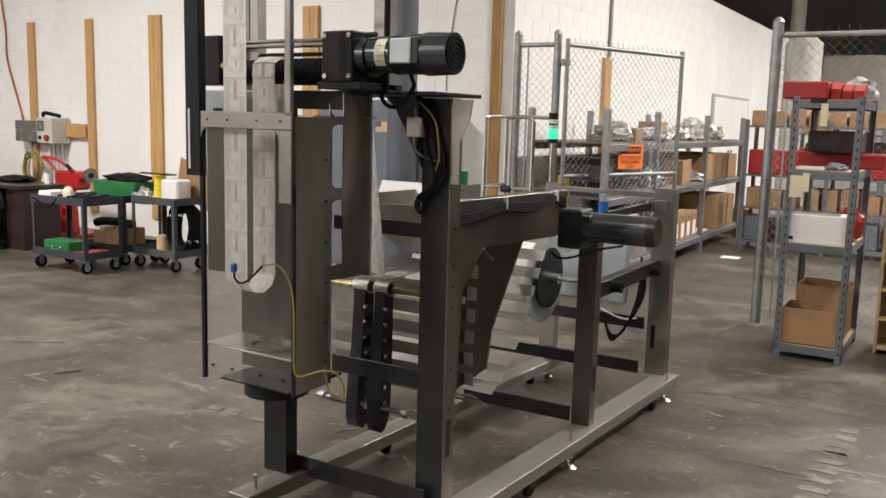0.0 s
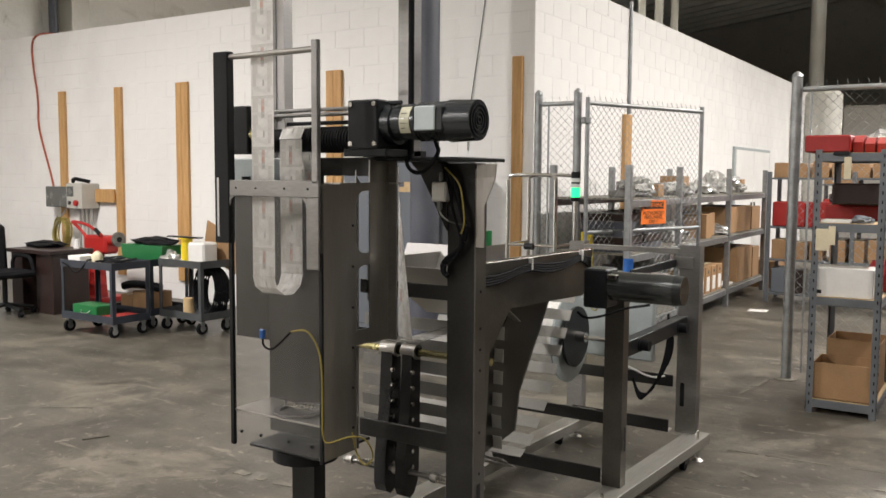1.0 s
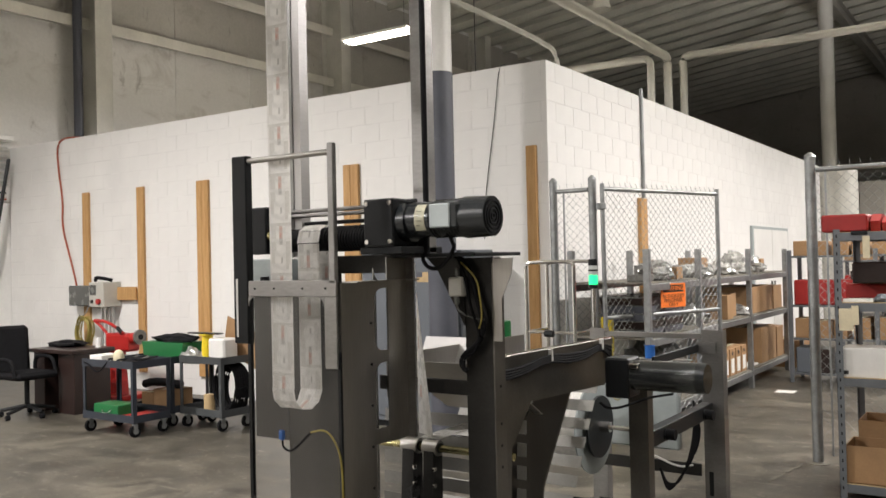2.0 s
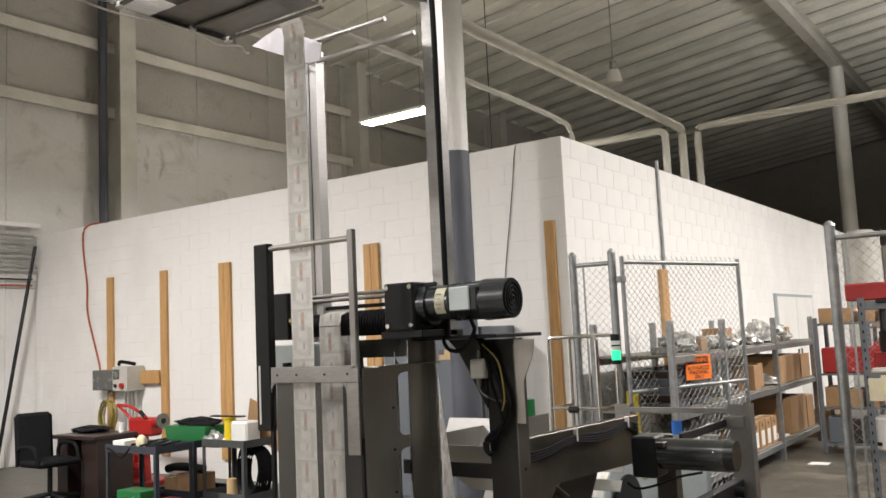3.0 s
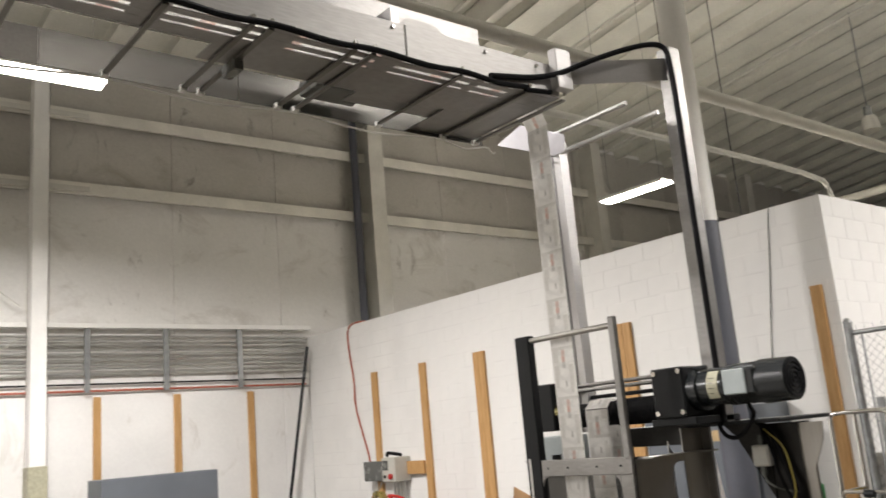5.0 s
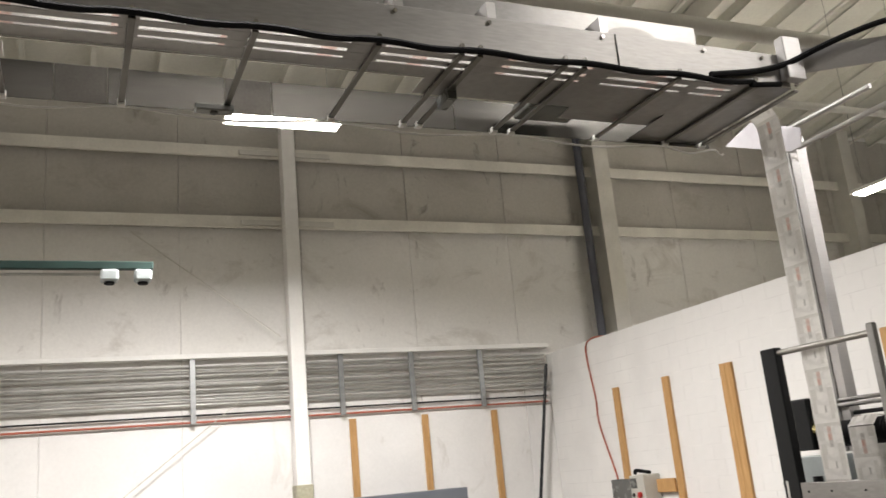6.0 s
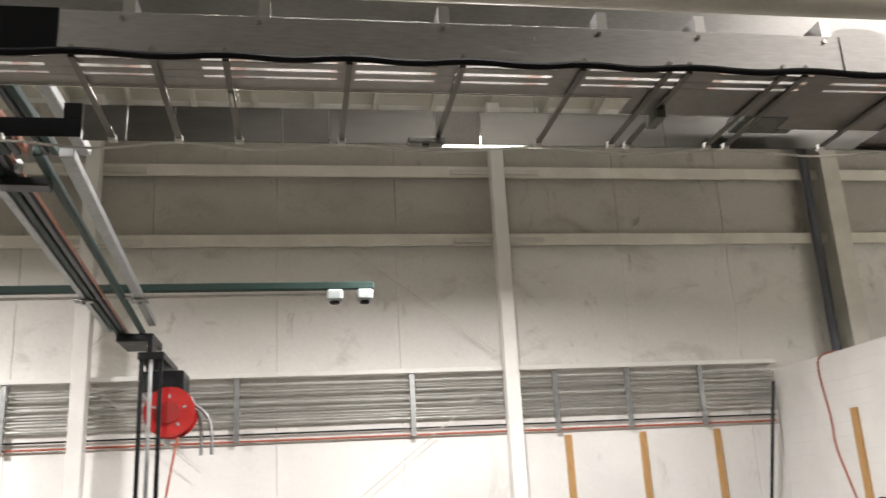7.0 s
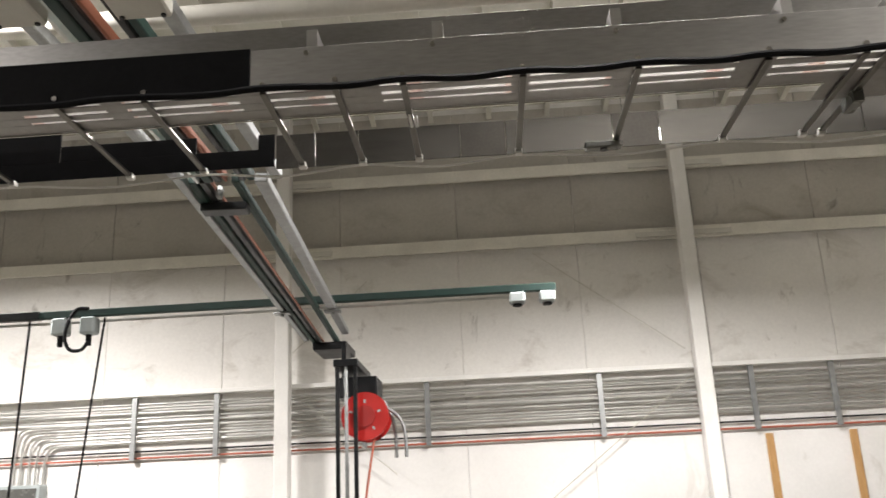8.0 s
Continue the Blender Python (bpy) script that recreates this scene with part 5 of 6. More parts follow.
part("cable_loop", tube([(-9.06, -4.36, 3.76), (-9.06, -4.42, 3.66), (-9.06, -4.58, 3.67), (-9.06, -4.64, 3.86), (-9.06, -4.54, 4.14), (-9.06, -4.38, 4.13)], 0.02, 8), RUBBER, run, smooth=True)
part("rail_cover", bx((-9.20, -9.5, 4.05), (-9.105, -4.95, 4.14), 0.008), BLACK, run, "black rail end length")
for y0, y1 in ((-5.1, -5.2), (-4.25, -4.55)):
    part("pendant_cable", rod((-9.2, y0, 4.05), (-9.2, y1, 0.9), 0.013, 8), RUBBER, run)
for y0 in (-9.2, -7.0):
    part("rail_hanger", rod((-9.15, y0, 4.13), (-9.15, y0, roof_z(-9.15)), 0.012, 8), GALV, run)
hr = thing("hose_reel", "red hose reel hanging from the crane's end carriage", "hose reel")
part("bracket", bx((-10.75, -1.86, 3.17), (-10.25, -1.38, 3.41), 0.01), BLACK, hr, "black mounting box")
part("hanger", bx((-10.95, -1.86, 3.38), (-10.6, -1.80, 3.90), 0.004), BLACK, hr)
part("drum", rod((-10.35, -1.5, 2.92), (-10.05, -1.5, 2.92), 0.20, 32), RED, hr, smooth=True)
for x in (-10.36, -10.06):
    part("flange", ring((x, -1.5, 2.92), 0.275, 0.12, 0, 0.02, "x", 36), RED, hr)
part("hub", rod((-10.06, -1.5, 2.92), (-10.02, -1.5, 2.92), 0.12, 24), REDBIN, hr, smooth=True)
for k in range(5):
    a = 2 * math.pi * k / 5
    part("spoke_slot", bx((-10.041, -0.012, 0.15), (-10.036, 0.012, 0.19), 0, None, Matrix.Translation((0, -1.5, 2.92)) @ pose(0, 0, 0, math.degrees(a), 0, 0)), GREYPLATE, hr)
part("outlet_arm", tube([(-10.2, -1.3, 3.05), (-10.2, -1.1, 2.9), (-10.2, -1.05, 2.7), (-10.2, -1.05, 2.45)], 0.02, 8), GALV, hr, smooth=True)
part("outlet_arm", tube([(-10.25, -1.3, 3.1), (-10.25, -1.2, 2.9), (-10.25, -1.17, 2.7), (-10.25, -1.17, 2.45)], 0.02, 8), GALV, hr, smooth=True)
part("hose", tube([(-10.2, -1.42, 2.66), (-10.2, -1.5, 2.2), (-10.2, -1.6, 1.5), (-10.2, -1.62, 0.8)], 0.014, 8), ORCABLE, hr, "orange hose", smooth=True)


# ---- fence, gate and cage ----
def fence_post(x, y, z, r=0.036):
    root = thing("fence_post", "galvanised chain link fence post with domed cap", "fence post", "fence posts")
    part("tube", rod((x, y, 0), (x, y, z), r, 16), GALV, root, smooth=True)
    part("cap", rod((x, y, z), (x, y, z + 0.022), r + 0.006, 16, r2=r - 0.004), GALV, root, smooth=True)
    part("cap_crown", rod((x, y, z + 0.022), (x, y, z + 0.042), r - 0.004, 16, r2=0.012), GALV, root, smooth=True)
    for zz in (0.4, 1.0, 1.6, 2.1):
        part("band", rod((x, y, zz), (x, y, zz + 0.025), r + 0.004, 16), GALV, root, smooth=True)


for x in (-3.74, -3.34):
    fence_post(x, 7.44, 2.40)
fence_post(-1.445, 7.44, 2.44, 0.042)
fence_post(1.6, 7.44, 2.44)


def mesh_wires(length, z0, z1, cell=0.075, r=0.0016):
    """Crossing diagonals of thin wire in the x-z plane from x = 0, with barbs along the top."""
    bm = bmesh.new()
    h = z1 - z0

    def wire(a, b, off):
        d = (b - a).normalized()
        w = Vector((-d.z, 0, d.x))
        vs = [[bm.verts.new(p + q) for q in (w * r, Vector((0, r * 1.7, 0)) - w * r * 0.5, Vector((0, -r * 1.7, 0)) - w * r * 0.5)] for p in (a + off, b + off)]
        for k in range(3):
            bm.faces.new((vs[0][k], vs[0][(k + 1) % 3], vs[1][(k + 1) % 3], vs[1][k]))
    n = int((length + h) / cell) + 1
    for k in range(n):
        c = k * cell
        xa, xb = c, c - h
        a, b = Vector((min(xa, length), 0, z0 + max(0, xa - length))), Vector((max(xb, 0), 0, z1 if xb >= 0 else z0 + xa))
        if (b - a).length > 0.02:
            wire(a, b, Vector((0, 0.002, 0)))
            wire(Vector((length - a.x, 0, a.z)), Vector((length - b.x, 0, b.z)), Vector((0, -0.002, 0)))
    k = 0.03
    while k < length:
        wire(Vector((k, 0, z1)), Vector((k - 0.012, 0.01, z1 + 0.045)), Vector((0, 0, 0)))
        k += cell
    return bm


def fence_panel(name, label, origin, deg, length, z0, z1, frame=True):
    root = thing(name, label, "fence" if "gate" not in name else "gate", m=pose(*origin, 0, 0, deg))
    tagged(part("wire_mesh", mesh_wires(length, z0, z1), GALV, root), "", "", "", "stuff")
    part("top_rail", rod((0, 0, z1 - 0.02), (length, 0, z1 - 0.02), 0.021, 12), GALV, root, smooth=True)
    if frame:
        for x in (0, length):
            part("frame_post", rod((x, 0, z0), (x, 0, z1 + 0.03), 0.021, 12), GALV, root, smooth=True)
        part("mid_rail", rod((0, 0, 1.12), (length, 0, 1.12), 0.019, 12), GALV, root, smooth=True)
        part("bottom_rail", rod((0, 0, z0), (length, 0, z0), 0.021, 12), GALV, root, smooth=True)
        part("hinge", bx((-0.06, -0.03, 2.12), (0.02, 0.03, 2.18), 0.008), GALV, root)
        part("hinge", bx((-0.06, -0.03, 0.32), (0.02, 0.03, 0.38), 0.008), GALV, root)
    else:
        part("tension_bar", bx((0.06, -0.006, z0), (0.075, 0.006, z1)), GALV, root)
    return root


fence_panel("chain_link_fence", "short galvanised chain link panel beside the block wall", (-3.70, 7.44, 0), 0, 0.32, 0.06, 2.33, False)
fence_panel("chain_link_fence", "galvanised chain link fence panel behind the shelving", (-1.40, 7.44, 0), 0, 3.0, 0.06, 2.36, False)
GATE = math.degrees(math.atan2(1.61, 0.57))
gate = fence_panel("fence_gate", "open galvanised chain link gate with orange warning sign", (-3.25, 7.46, 0), GATE, 1.71, 0.08, 2.33, True)
sign = part("warning_sign", bx((0.765, -0.018, 1.175), (1.14, -0.014, 1.41), 0.002), ORANGE, gate, "orange warning sign")
part("sign_panel", bx((0.80, -0.0195, 1.325), (1.105, -0.0185, 1.395)), INK, sign)
text_mesh("sign_heading", "WARNING", 0.062, pose(0.952, -0.0205, 1.36, 90, 0, 0), ORANGE, sign)
for k, w in enumerate(("AUTHORIZED", "PERSONNEL", "ONLY")):
    text_mesh("sign_line", w, 0.052, pose(0.952, -0.019, 1.285 - 0.042 * k, 90, 0, 0), INK, sign)
tagged(part("bollard_guard", bx((-3.36, 7.60, 0), (-3.26, 7.68, 1.12), 0.01), YELLOW), "worn yellow upright guard behind the fence", "post")


# ---- storage rack in the cage ----
def rack():
    root = thing("storage_rack", "long grey steel storage rack loaded with boxed and wrapped parts", "rack")
    ys = (7.75, 9.25, 11.25, 13.2)
    for yy in ys:
        for x in (-2.95, -3.72):
            part("rack_post", bx((x - 0.03, yy - 0.03, 0), (x + 0.03, yy + 0.03, 1.75), 0.004), GALV, root)
    for z in (0.22, 0.90, 1.42):
        for x in (-2.95, -3.72):
            part("shelf_beam", bx((x - 0.02, 7.75, z - 0.07), (x + 0.02, 13.2, z), 0.004), GALV, root)
        part("shelf_board", bx((-3.72, 7.75, z), (-2.95, 13.2, z + 0.018)), BOARDGREY, root)


rack()


def carton(lo, hi, label="brown cardboard carton", flaps=False, name="carton", parent=None, group="cartons"):
    root = thing(name, label, "box", group)
    t = 0.006
    x0, y0, z0 = lo
    x1, y1, z1 = hi
    if not flaps:
        part("body", bx(lo, hi, 0.004), CARD, root)
        part("tape", bx(((x0 + x1) / 2 - 0.03, y0 + 0.001, z1), ((x0 + x1) / 2 + 0.03, y1 - 0.001, z1 + 0.001)), TAG, root, "tan packing tape")
    else:
        for a, b in (((x0, y0, z0), (x1, y0 + t, z1)), ((x0, y1 - t, z0), (x1, y1, z1)), ((x0, y0 + t, z0), (x0 + t, y1 - t, z1)), ((x1 - t, y0 + t, z0), (x1, y1 - t, z1 - 0.02)), ((x0, y0, z0), (x1, y1, z0 + t))):
            part("side", bx(a, b), CARD, root)
    return root


seed = 3
rnd = random.Random(5)
for z, span, hmax in ((1.438, (7.9, 13.0), 0.17), (0.918, (9.0, 11.3), 0.22)):
    y = span[0]
    while y < span[1]:
        w = rnd.uniform(0.16, 0.34)
        h = rnd.uniform(0.07, hmax)
        pick = rnd.random()
        x = rnd.uniform(-3.4, -3.1)
        seed += 1
        if pick < 0.6:
            tagged(part("wrapped_part", lump((x, y + w / 2, z + 0.62 * h), (rnd.uniform(0.12, 0.22), w * 0.5, h), seed, 0.5), WRAP), "machine part in crumpled clear plastic wrap on the rack", "wrapped part", "wrapped parts")
        elif pick < 0.85:
            root = thing("metal_part", "grey cast metal machine part on the rack", "machine part", "spare parts")
            part("base", bx((x - 0.1, y, z), (x + 0.1, y + w * 0.8, z + h * 0.5), 0.01), CASTMETAL, root)
            part("boss", rod((x, y + w * 0.4, z + h * 0.5), (x, y + w * 0.4, z + h * 1.1), w * 0.22, 14), STAINDARK, root, smooth=True)
            part("stub", rod((x, y + w * 0.2, z + h * 0.7), (x + 0.14, y + w * 0.2, z + h * 0.7), w * 0.10, 12), CHROME, root, smooth=True)
        else:
            carton((x - 0.12, y, z), (x + 0.15, y + w * 0.9, z + h * 1.3), "small brown cardboard carton on the rack")
        y += w + rnd.uniform(0.0, 0.06)
for lo, hi in (((-3.6, 11.45, 0.918), (-2.98, 12.55, 1.26)), ((-3.5, 12.62, 0.918), (-2.98, 13.1, 1.24)), ((-3.6, 11.9, 0.238), (-2.98, 12.7, 0.70)), ((-3.5, 12.75, 0.238), (-2.98, 13.12, 0.66)), ((-3.5, 13.55, 0.0), (-2.8, 14.2, 0.40))):
    carton(lo, hi, "large brown cardboard carton on the storage rack")
for k in range(5):
    y = 9.95 + 0.25 * k
    root = carton((-3.3, y, 0.238), (-2.98, y + 0.21, 0.56), "upright cardboard file box with white front on the rack", False, "file_box")
    part("white_card", bx((-2.979, y + 0.04, 0.27), (-2.977, y + 0.16, 0.44)), PAPER, root, "white front card")
    part("hand_hole", rod((-2.979, y + 0.1, 0.50), (-2.976, y + 0.1, 0.50), 0.022, 10), INK, root)
for k in range(5):
    for m_ in range(2):
        cr = thing("stock_tray", "dark plastic stock tray stacked on the rack", "tray", "stock trays")
        y0 = 7.82 + 0.58 * m_ + 0.02 * (k % 2)
        part("tray", prism([(y0, 0.919 + 0.075 * k), (y0 + 0.50, 0.919 + 0.075 * k), (y0 + 0.53, 0.985 + 0.075 * k), (y0 - 0.03, 0.985 + 0.075 * k)], "x", -3.45, -3.02), DESKWOOD if k % 3 == 1 else COLGREY, cr)
        part("rim", bx((-3.46, y0 - 0.035, 0.985 + 0.075 * k), (-3.01, y0 + 0.535, 0.992 + 0.075 * k)), MOTORGREY, cr)
tagged(part("scrap_heap", lump((-3.3, 8.7, 0.45), (0.3, 0.55, 0.35), 31, 0.5), CASTMETAL), "dark pile of metal parts on the rack", "parts pile")
tagged(part("paper_sheets", bx((-3.3, 11.35, 0.2385), (-3.0, 11.8, 0.26), 0.002), PAPER), "white papers lying on the rack", "paper")
# far racks with red bins
for (x, y) in ((-2.6, 15.6), (-1.2, 16.4)):
    root = thing("parts_rack", "grey rack with red plastic bins at the back of the cage", "rack", "far racks")
    for dx in (0, 1.3):
        for dy in (0, 0.6):
            part("rack_post", bx((x + dx - 0.03, y + dy - 0.03, 0), (x + dx + 0.03, y + dy + 0.03, 1.9), 0.004), SHELFGREY, root)
    for z in (0.3, 1.0, 1.55, 1.85):
        part("shelf_board", bx((x, y, z - 0.03), (x + 1.3, y + 0.6, z), 0.003), SHELFGREY, root)
    for k, z in enumerate((1.0, 1.0, 1.0, 1.55, 0.3)):
        kx = x + 0.05 + 0.42 * (k % 3)
        if k < 3:
            bn = thing("parts_bin", "red plastic parts bin on the far rack", "bin", "red bins")
            part("bin", prism([(y + 0.02, z), (y + 0.4, z), (y + 0.4, z + 0.3), (y + 0.05, z + 0.3), (y - 0.03, z + 0.2)], "x", kx, kx + 0.36), REDBIN, bn)
        else:
            carton((kx, y + 0.05, z), (kx + 0.5, y + 0.5, z + 0.22), "brown box on the far rack")


# ---- grey shelving unit ----
def shelving():
    root = thing("shelving_unit", "grey slotted steel shelving unit with particle board shelves", "shelving")
    X0, X1, Ya, Yb = -1.115, -0.665, 6.43, 7.28
    for x in (X0, X1):
        for y in (Ya, Yb):
            sx, sy = (1 if x == X0 else -1), (1 if y == Ya else -1)
            bm = bx((min(x, x + sx * 0.045), min(y, y + sy * 0.003), 0), (max(x, x + sx * 0.045), max(y, y + sy * 0.003), 1.83))
            bx((min(x, x + sx * 0.003), min(y, y + sy * 0.045), 0), (max(x, x + sx * 0.003), max(y, y + sy * 0.045), 1.83), 0, bm)
            leg = part("slotted_leg", bm, SHELFGREY, root)
            bm = bmesh.new()
            for k in range(29):
                z = 0.06 + 0.0612 * k
                xx = x + sx * 0.022
                bx((xx - 0.004, (y - 0.001 if sy > 0 else y), z), (xx + 0.004, (y if sy > 0 else y + 0.001), z + 0.022), 0, bm)
                yy = y + sy * 0.022
                bx(((x - 0.001 if sx > 0 else x), yy - 0.004, z), ((x if sx > 0 else x + 0.001), yy + 0.004, z + 0.022), 0, bm)
            tagged(part("slots", bm, RUBBER, leg), "", "", "", "stuff")
    for z in (0.085, 0.805, 1.315, 1.795):
        for a, b in (((X0, Ya + 0.003, z - 0.045), (X1, Ya + 0.008, z + 0.012)), ((X0, Yb - 0.008, z - 0.045), (X1, Yb - 0.003, z + 0.012)), ((X0 + 0.003, Ya, z - 0.045), (X0 + 0.008, Yb, z + 0.012)), ((X1 - 0.008, Ya, z - 0.045), (X1 - 0.003, Yb, z + 0.012))):
            part("shelf_beam", bx(a, b, 0.001), SHELFGREY, root)
        part("shelf_board", bx((X0 + 0.01, Ya + 0.01, z), (X1 - 0.01, Yb - 0.01, z + 0.014)), PLY, root)


shelving()
carton((-1.08, 6.46, 0.10), (-0.71, 6.80, 0.355), "open brown cardboard carton on the bottom shelf", True)
carton((-1.05, 6.83, 0.10), (-0.70, 7.2, 0.47), "taller open cardboard carton behind another", True)
wb = thing("white_box", "long white cardboard box on the shelf", "box")
part("body", bx((-1.09, 6.46, 0.82), (-0.72, 6.72, 1.02), 0.004), PAPER, wb)
part("mark_bar", bx((-1.085, 6.4585, 0.84), (-1.045, 6.4597, 0.865)), INK, wb)
rb = thing("red_tray", "red plastic tray on top of the shelving", "tray", "red trays")
part("tray", bx((-1.19, 6.45, 1.812), (-0.90, 6.75, 1.93), 0.01), REDBIN, rb)
rb = thing("red_bin", "small red plastic bin on top of the shelving", "bin", "red trays")
part("bin", prism([(6.52, 1.812), (6.75, 1.812), (6.75, 1.93), (6.60, 1.93), (6.50, 1.88)], "x", -0.89, -0.83), REDBIN, rb)
for x0 in (-0.82, -0.745):
    rb = thing("red_bin", "small dark red plastic bin on top of the shelving", "bin", "red trays")
    part("bin", prism([(6.54, 1.812), (6.72, 1.812), (6.72, 1.915), (6.62, 1.915), (6.52, 1.87)], "x", x0, x0 + 0.06), REDBIN, rb)
rb = thing("red_tray", "long red tray lying on the upper shelf", "tray", "red trays")
part("tray", bx((-1.13, 6.95, 1.331), (-0.55, 7.2, 1.44), 0.012), REDBIN, rb)
tagged(part("clear_bag", lump((-0.76, 6.95, 1.885), (0.12, 0.10, 0.09), 44, 0.4), WRAP), "clear plastic bag on top of the shelving", "bag")
tagged(part("maroon_bag", lump((-0.74, 6.9, 0.92), (0.09, 0.1, 0.14), 47, 0.3), REDBIN), "dark red wrapped bundle on the shelf", "bundle")
tagged(part("timber_block", bx((-1.05, 6.75, 1.45), (-0.70, 7.25, 1.60), 0.01), DESKWOOD), "dark timber stacked on the shelf", "timber")
tagged(part("catalogues", bx((-1.07, 6.46, 1.331), (-0.88, 6.65, 1.352), 0.003), PAPER), "stack of papers on the shelf", "paper")
tagged(part("dark_cloth", lump((-0.82, 6.55, 1.35), (0.07, 0.07, 0.03), 50, 0.4), CABBLUE), "dark cloth on the shelf", "cloth")
for lo, hi in (((-1.09, 6.424, 1.14), (-1.0, 6.428, 1.29)), ((-1.01, 6.4215, 1.18), (-0.965, 6.4235, 1.31)), ((-0.93, 6.424, 1.63), (-0.885, 6.428, 1.78))):
    tagged(part("paper_tag", bx(lo, hi, 0.001), TAG), "cream paper tag hanging from the shelf edge", "tag", "paper tags")
tagged(part("black_clip", bx((-1.0, 6.42, 1.79), (-0.90, 6.46, 1.815), 0.003), BLACK), "black holder on the top shelf edge", "clip")

# tall beige tank far behind the cage
tk = thing("storage_tank", "tall beige round tank standing far behind the cage", "tank")
part("shell", rod((-3.33, 20.0, 0.0), (-3.33, 20.0, 3.40), 0.37, 32), BOXBEIGE, tk, smooth=True)
part("shoulder", rod((-3.33, 20.0, 3.40), (-3.33, 20.0, 3.52), 0.37, 32, r2=0.24), BOXBEIGE, tk, smooth=True)

# rack standing at the back of the cage
br = thing("back_rack", "dark steel rack at the back of the cage, crowded with stock", "rack")
for x in (-2.62, -1.6, -0.5):
    for yy in (12.0, 12.6):
        part("rack_post", bx((x - 0.025, yy - 0.025, 0), (x + 0.025, yy + 0.025, 1.72), 0.003), SHELFGREY, br)
for z in (0.1, 0.55, 0.98, 1.62):
    part("shelf_board", bx((-2.62, 12.0, z), (-0.5, 12.6, z + 0.025)), SHELFGREY, br)
for k in range(5):
    x = -2.58 + 0.42 * k
    rb = thing("red_tray", "red plastic stock tray on the back rack", "tray", "red trays")
    part("tray", bx((x, 12.02, 1.006), (x + 0.40, 12.5, 1.33), 0.015), REDBIN, rb)
for k in range(9):
    x = -2.58 + 0.235 * k
    h = rnd.uniform(0.10, 0.22)
    carton((x, 12.05, 1.646), (x + rnd.uniform(0.15, 0.22), 12.45, 1.646 + h), "small brown stock carton on the back rack")
    h = rnd.uniform(0.15, 0.3)
    carton((x, 12.05, 0.576), (x + rnd.uniform(0.15, 0.22), 12.45, 0.576 + h), "small brown stock carton on the back rack")
    part_h = rnd.uniform(0.15, 0.38)
    simple_box = thing("dark_case", "dark plastic stock case on the back rack", "case", "dark cases")
    part("case", bx((x, 12.05, 0.126), (x + rnd.uniform(0.15, 0.22), 12.45, 0.126 + part_h), 0.01), DESKWOOD if k % 2 else CABBLUE, simple_box)
for k in range(4):
    tagged(part("timber_beam", bx((-1.9 + 0.1 * (k % 2), 12.06 + 0.1 * k, 1.331), (-0.6, 12.15 + 0.1 * k, 1.44 + 0.03 * (k % 2)), 0.004), DESKWOOD), "dark timber beam lying on the red trays", "timber", "timber beams")

# wooden pigeonhole shelf beside it
wsn = thing("wooden_shelf", "open plywood pigeonhole shelf standing on the floor", "shelf")
for x in (-0.515, 0.3):
    part("side_board", bx((x, 6.95, 0.0), (x + 0.02, 7.3, 1.16), 0.002), PLY, wsn)
for k in range(6):
    part("shelf_board", bx((-0.495, 6.955, 0.03 + 0.215 * k), (0.3, 7.3, 0.048 + 0.215 * k), 0.002), PLY, wsn)
part("back_board", bx((-0.515, 7.3, 0.0), (0.32, 7.31, 1.16)), PLY, wsn)


# ---- carts, desk and workshop clutter along the block wall ----
def cart(label, w, d, h, m, paint):
    root = thing("utility_cart", label, "cart", "utility carts", m=m)
    for x in (0, w):
        for y in (0, d):
            sx, sy = (1 if x == 0 else -1), (1 if y == 0 else -1)
            bm = bx((min(x, x + sx * 0.04), min(y, y + sy * 0.004), 0.14), (max(x, x + sx * 0.04), max(y, y + sy * 0.004), h))
            bx((min(x, x + sx * 0.004), min(y, y + sy * 0.04), 0.14), (max(x, x + sx * 0.004), max(y, y + sy * 0.04), h), 0, bm)
            part("leg", bm, paint, root)
            cs = part("caster", bx((x + sx * 0.05 - 0.02, y + sy * 0.05 - 0.025, 0.09), (x + sx * 0.05 + 0.02, y + sy * 0.05 + 0.025, 0.145), 0.004), GALV, root)
            part("wheel", rod((x + sx * 0.05 - 0.015, y + sy * 0.05, 0.062), (x + sx * 0.05 + 0.015, y + sy * 0.05, 0.062), 0.062, 18), RUBBER, cs, smooth=True)
            part("wheel_hub", rod((x + sx * 0.05 - 0.018, y + sy * 0.05, 0.062), (x + sx * 0.05 + 0.018, y + sy * 0.05, 0.062), 0.032, 14), GALV, cs, smooth=True)
    for z in (0.145, h - 0.075):
        part("tray_floor", bx((0, 0, z), (w, d, z + 0.006)), paint, root)
        for a, b in (((-0.003, -0.004, z), (w + 0.003, 0.0, z + 0.075)), ((-0.003, d, z), (w + 0.003, d + 0.004, z + 0.075)), ((-0.004, 0, z), (0, d, z + 0.075)), ((w, 0, z), (w + 0.004, d, z + 0.075))):
            part("tray_lip", bx(a, b, 0.001), paint, root)
    return root


cart("blue grey steel utility cart loaded with tools", 0.83, 0.44, 0.755, pose(-8.19, 5.40, 0, 0, 0, 0), CARTPAINT)
cart("grey steel utility cart with boxes and a black hose", 0.66, 0.42, 0.755, pose(-7.46, 6.05, 0, 0, 0, -2), CARTGREY)
cart("long blue grey steel cart behind the others", 0.64, 0.50, 0.74, pose(-8.15, 5.98, 0, 0, 0, 0), CARTPAINT)

def simple(name, bm, material, label, cat, group="", smooth=False):
    return tagged(part(name, bm, material, None, "", smooth), label, cat, group)


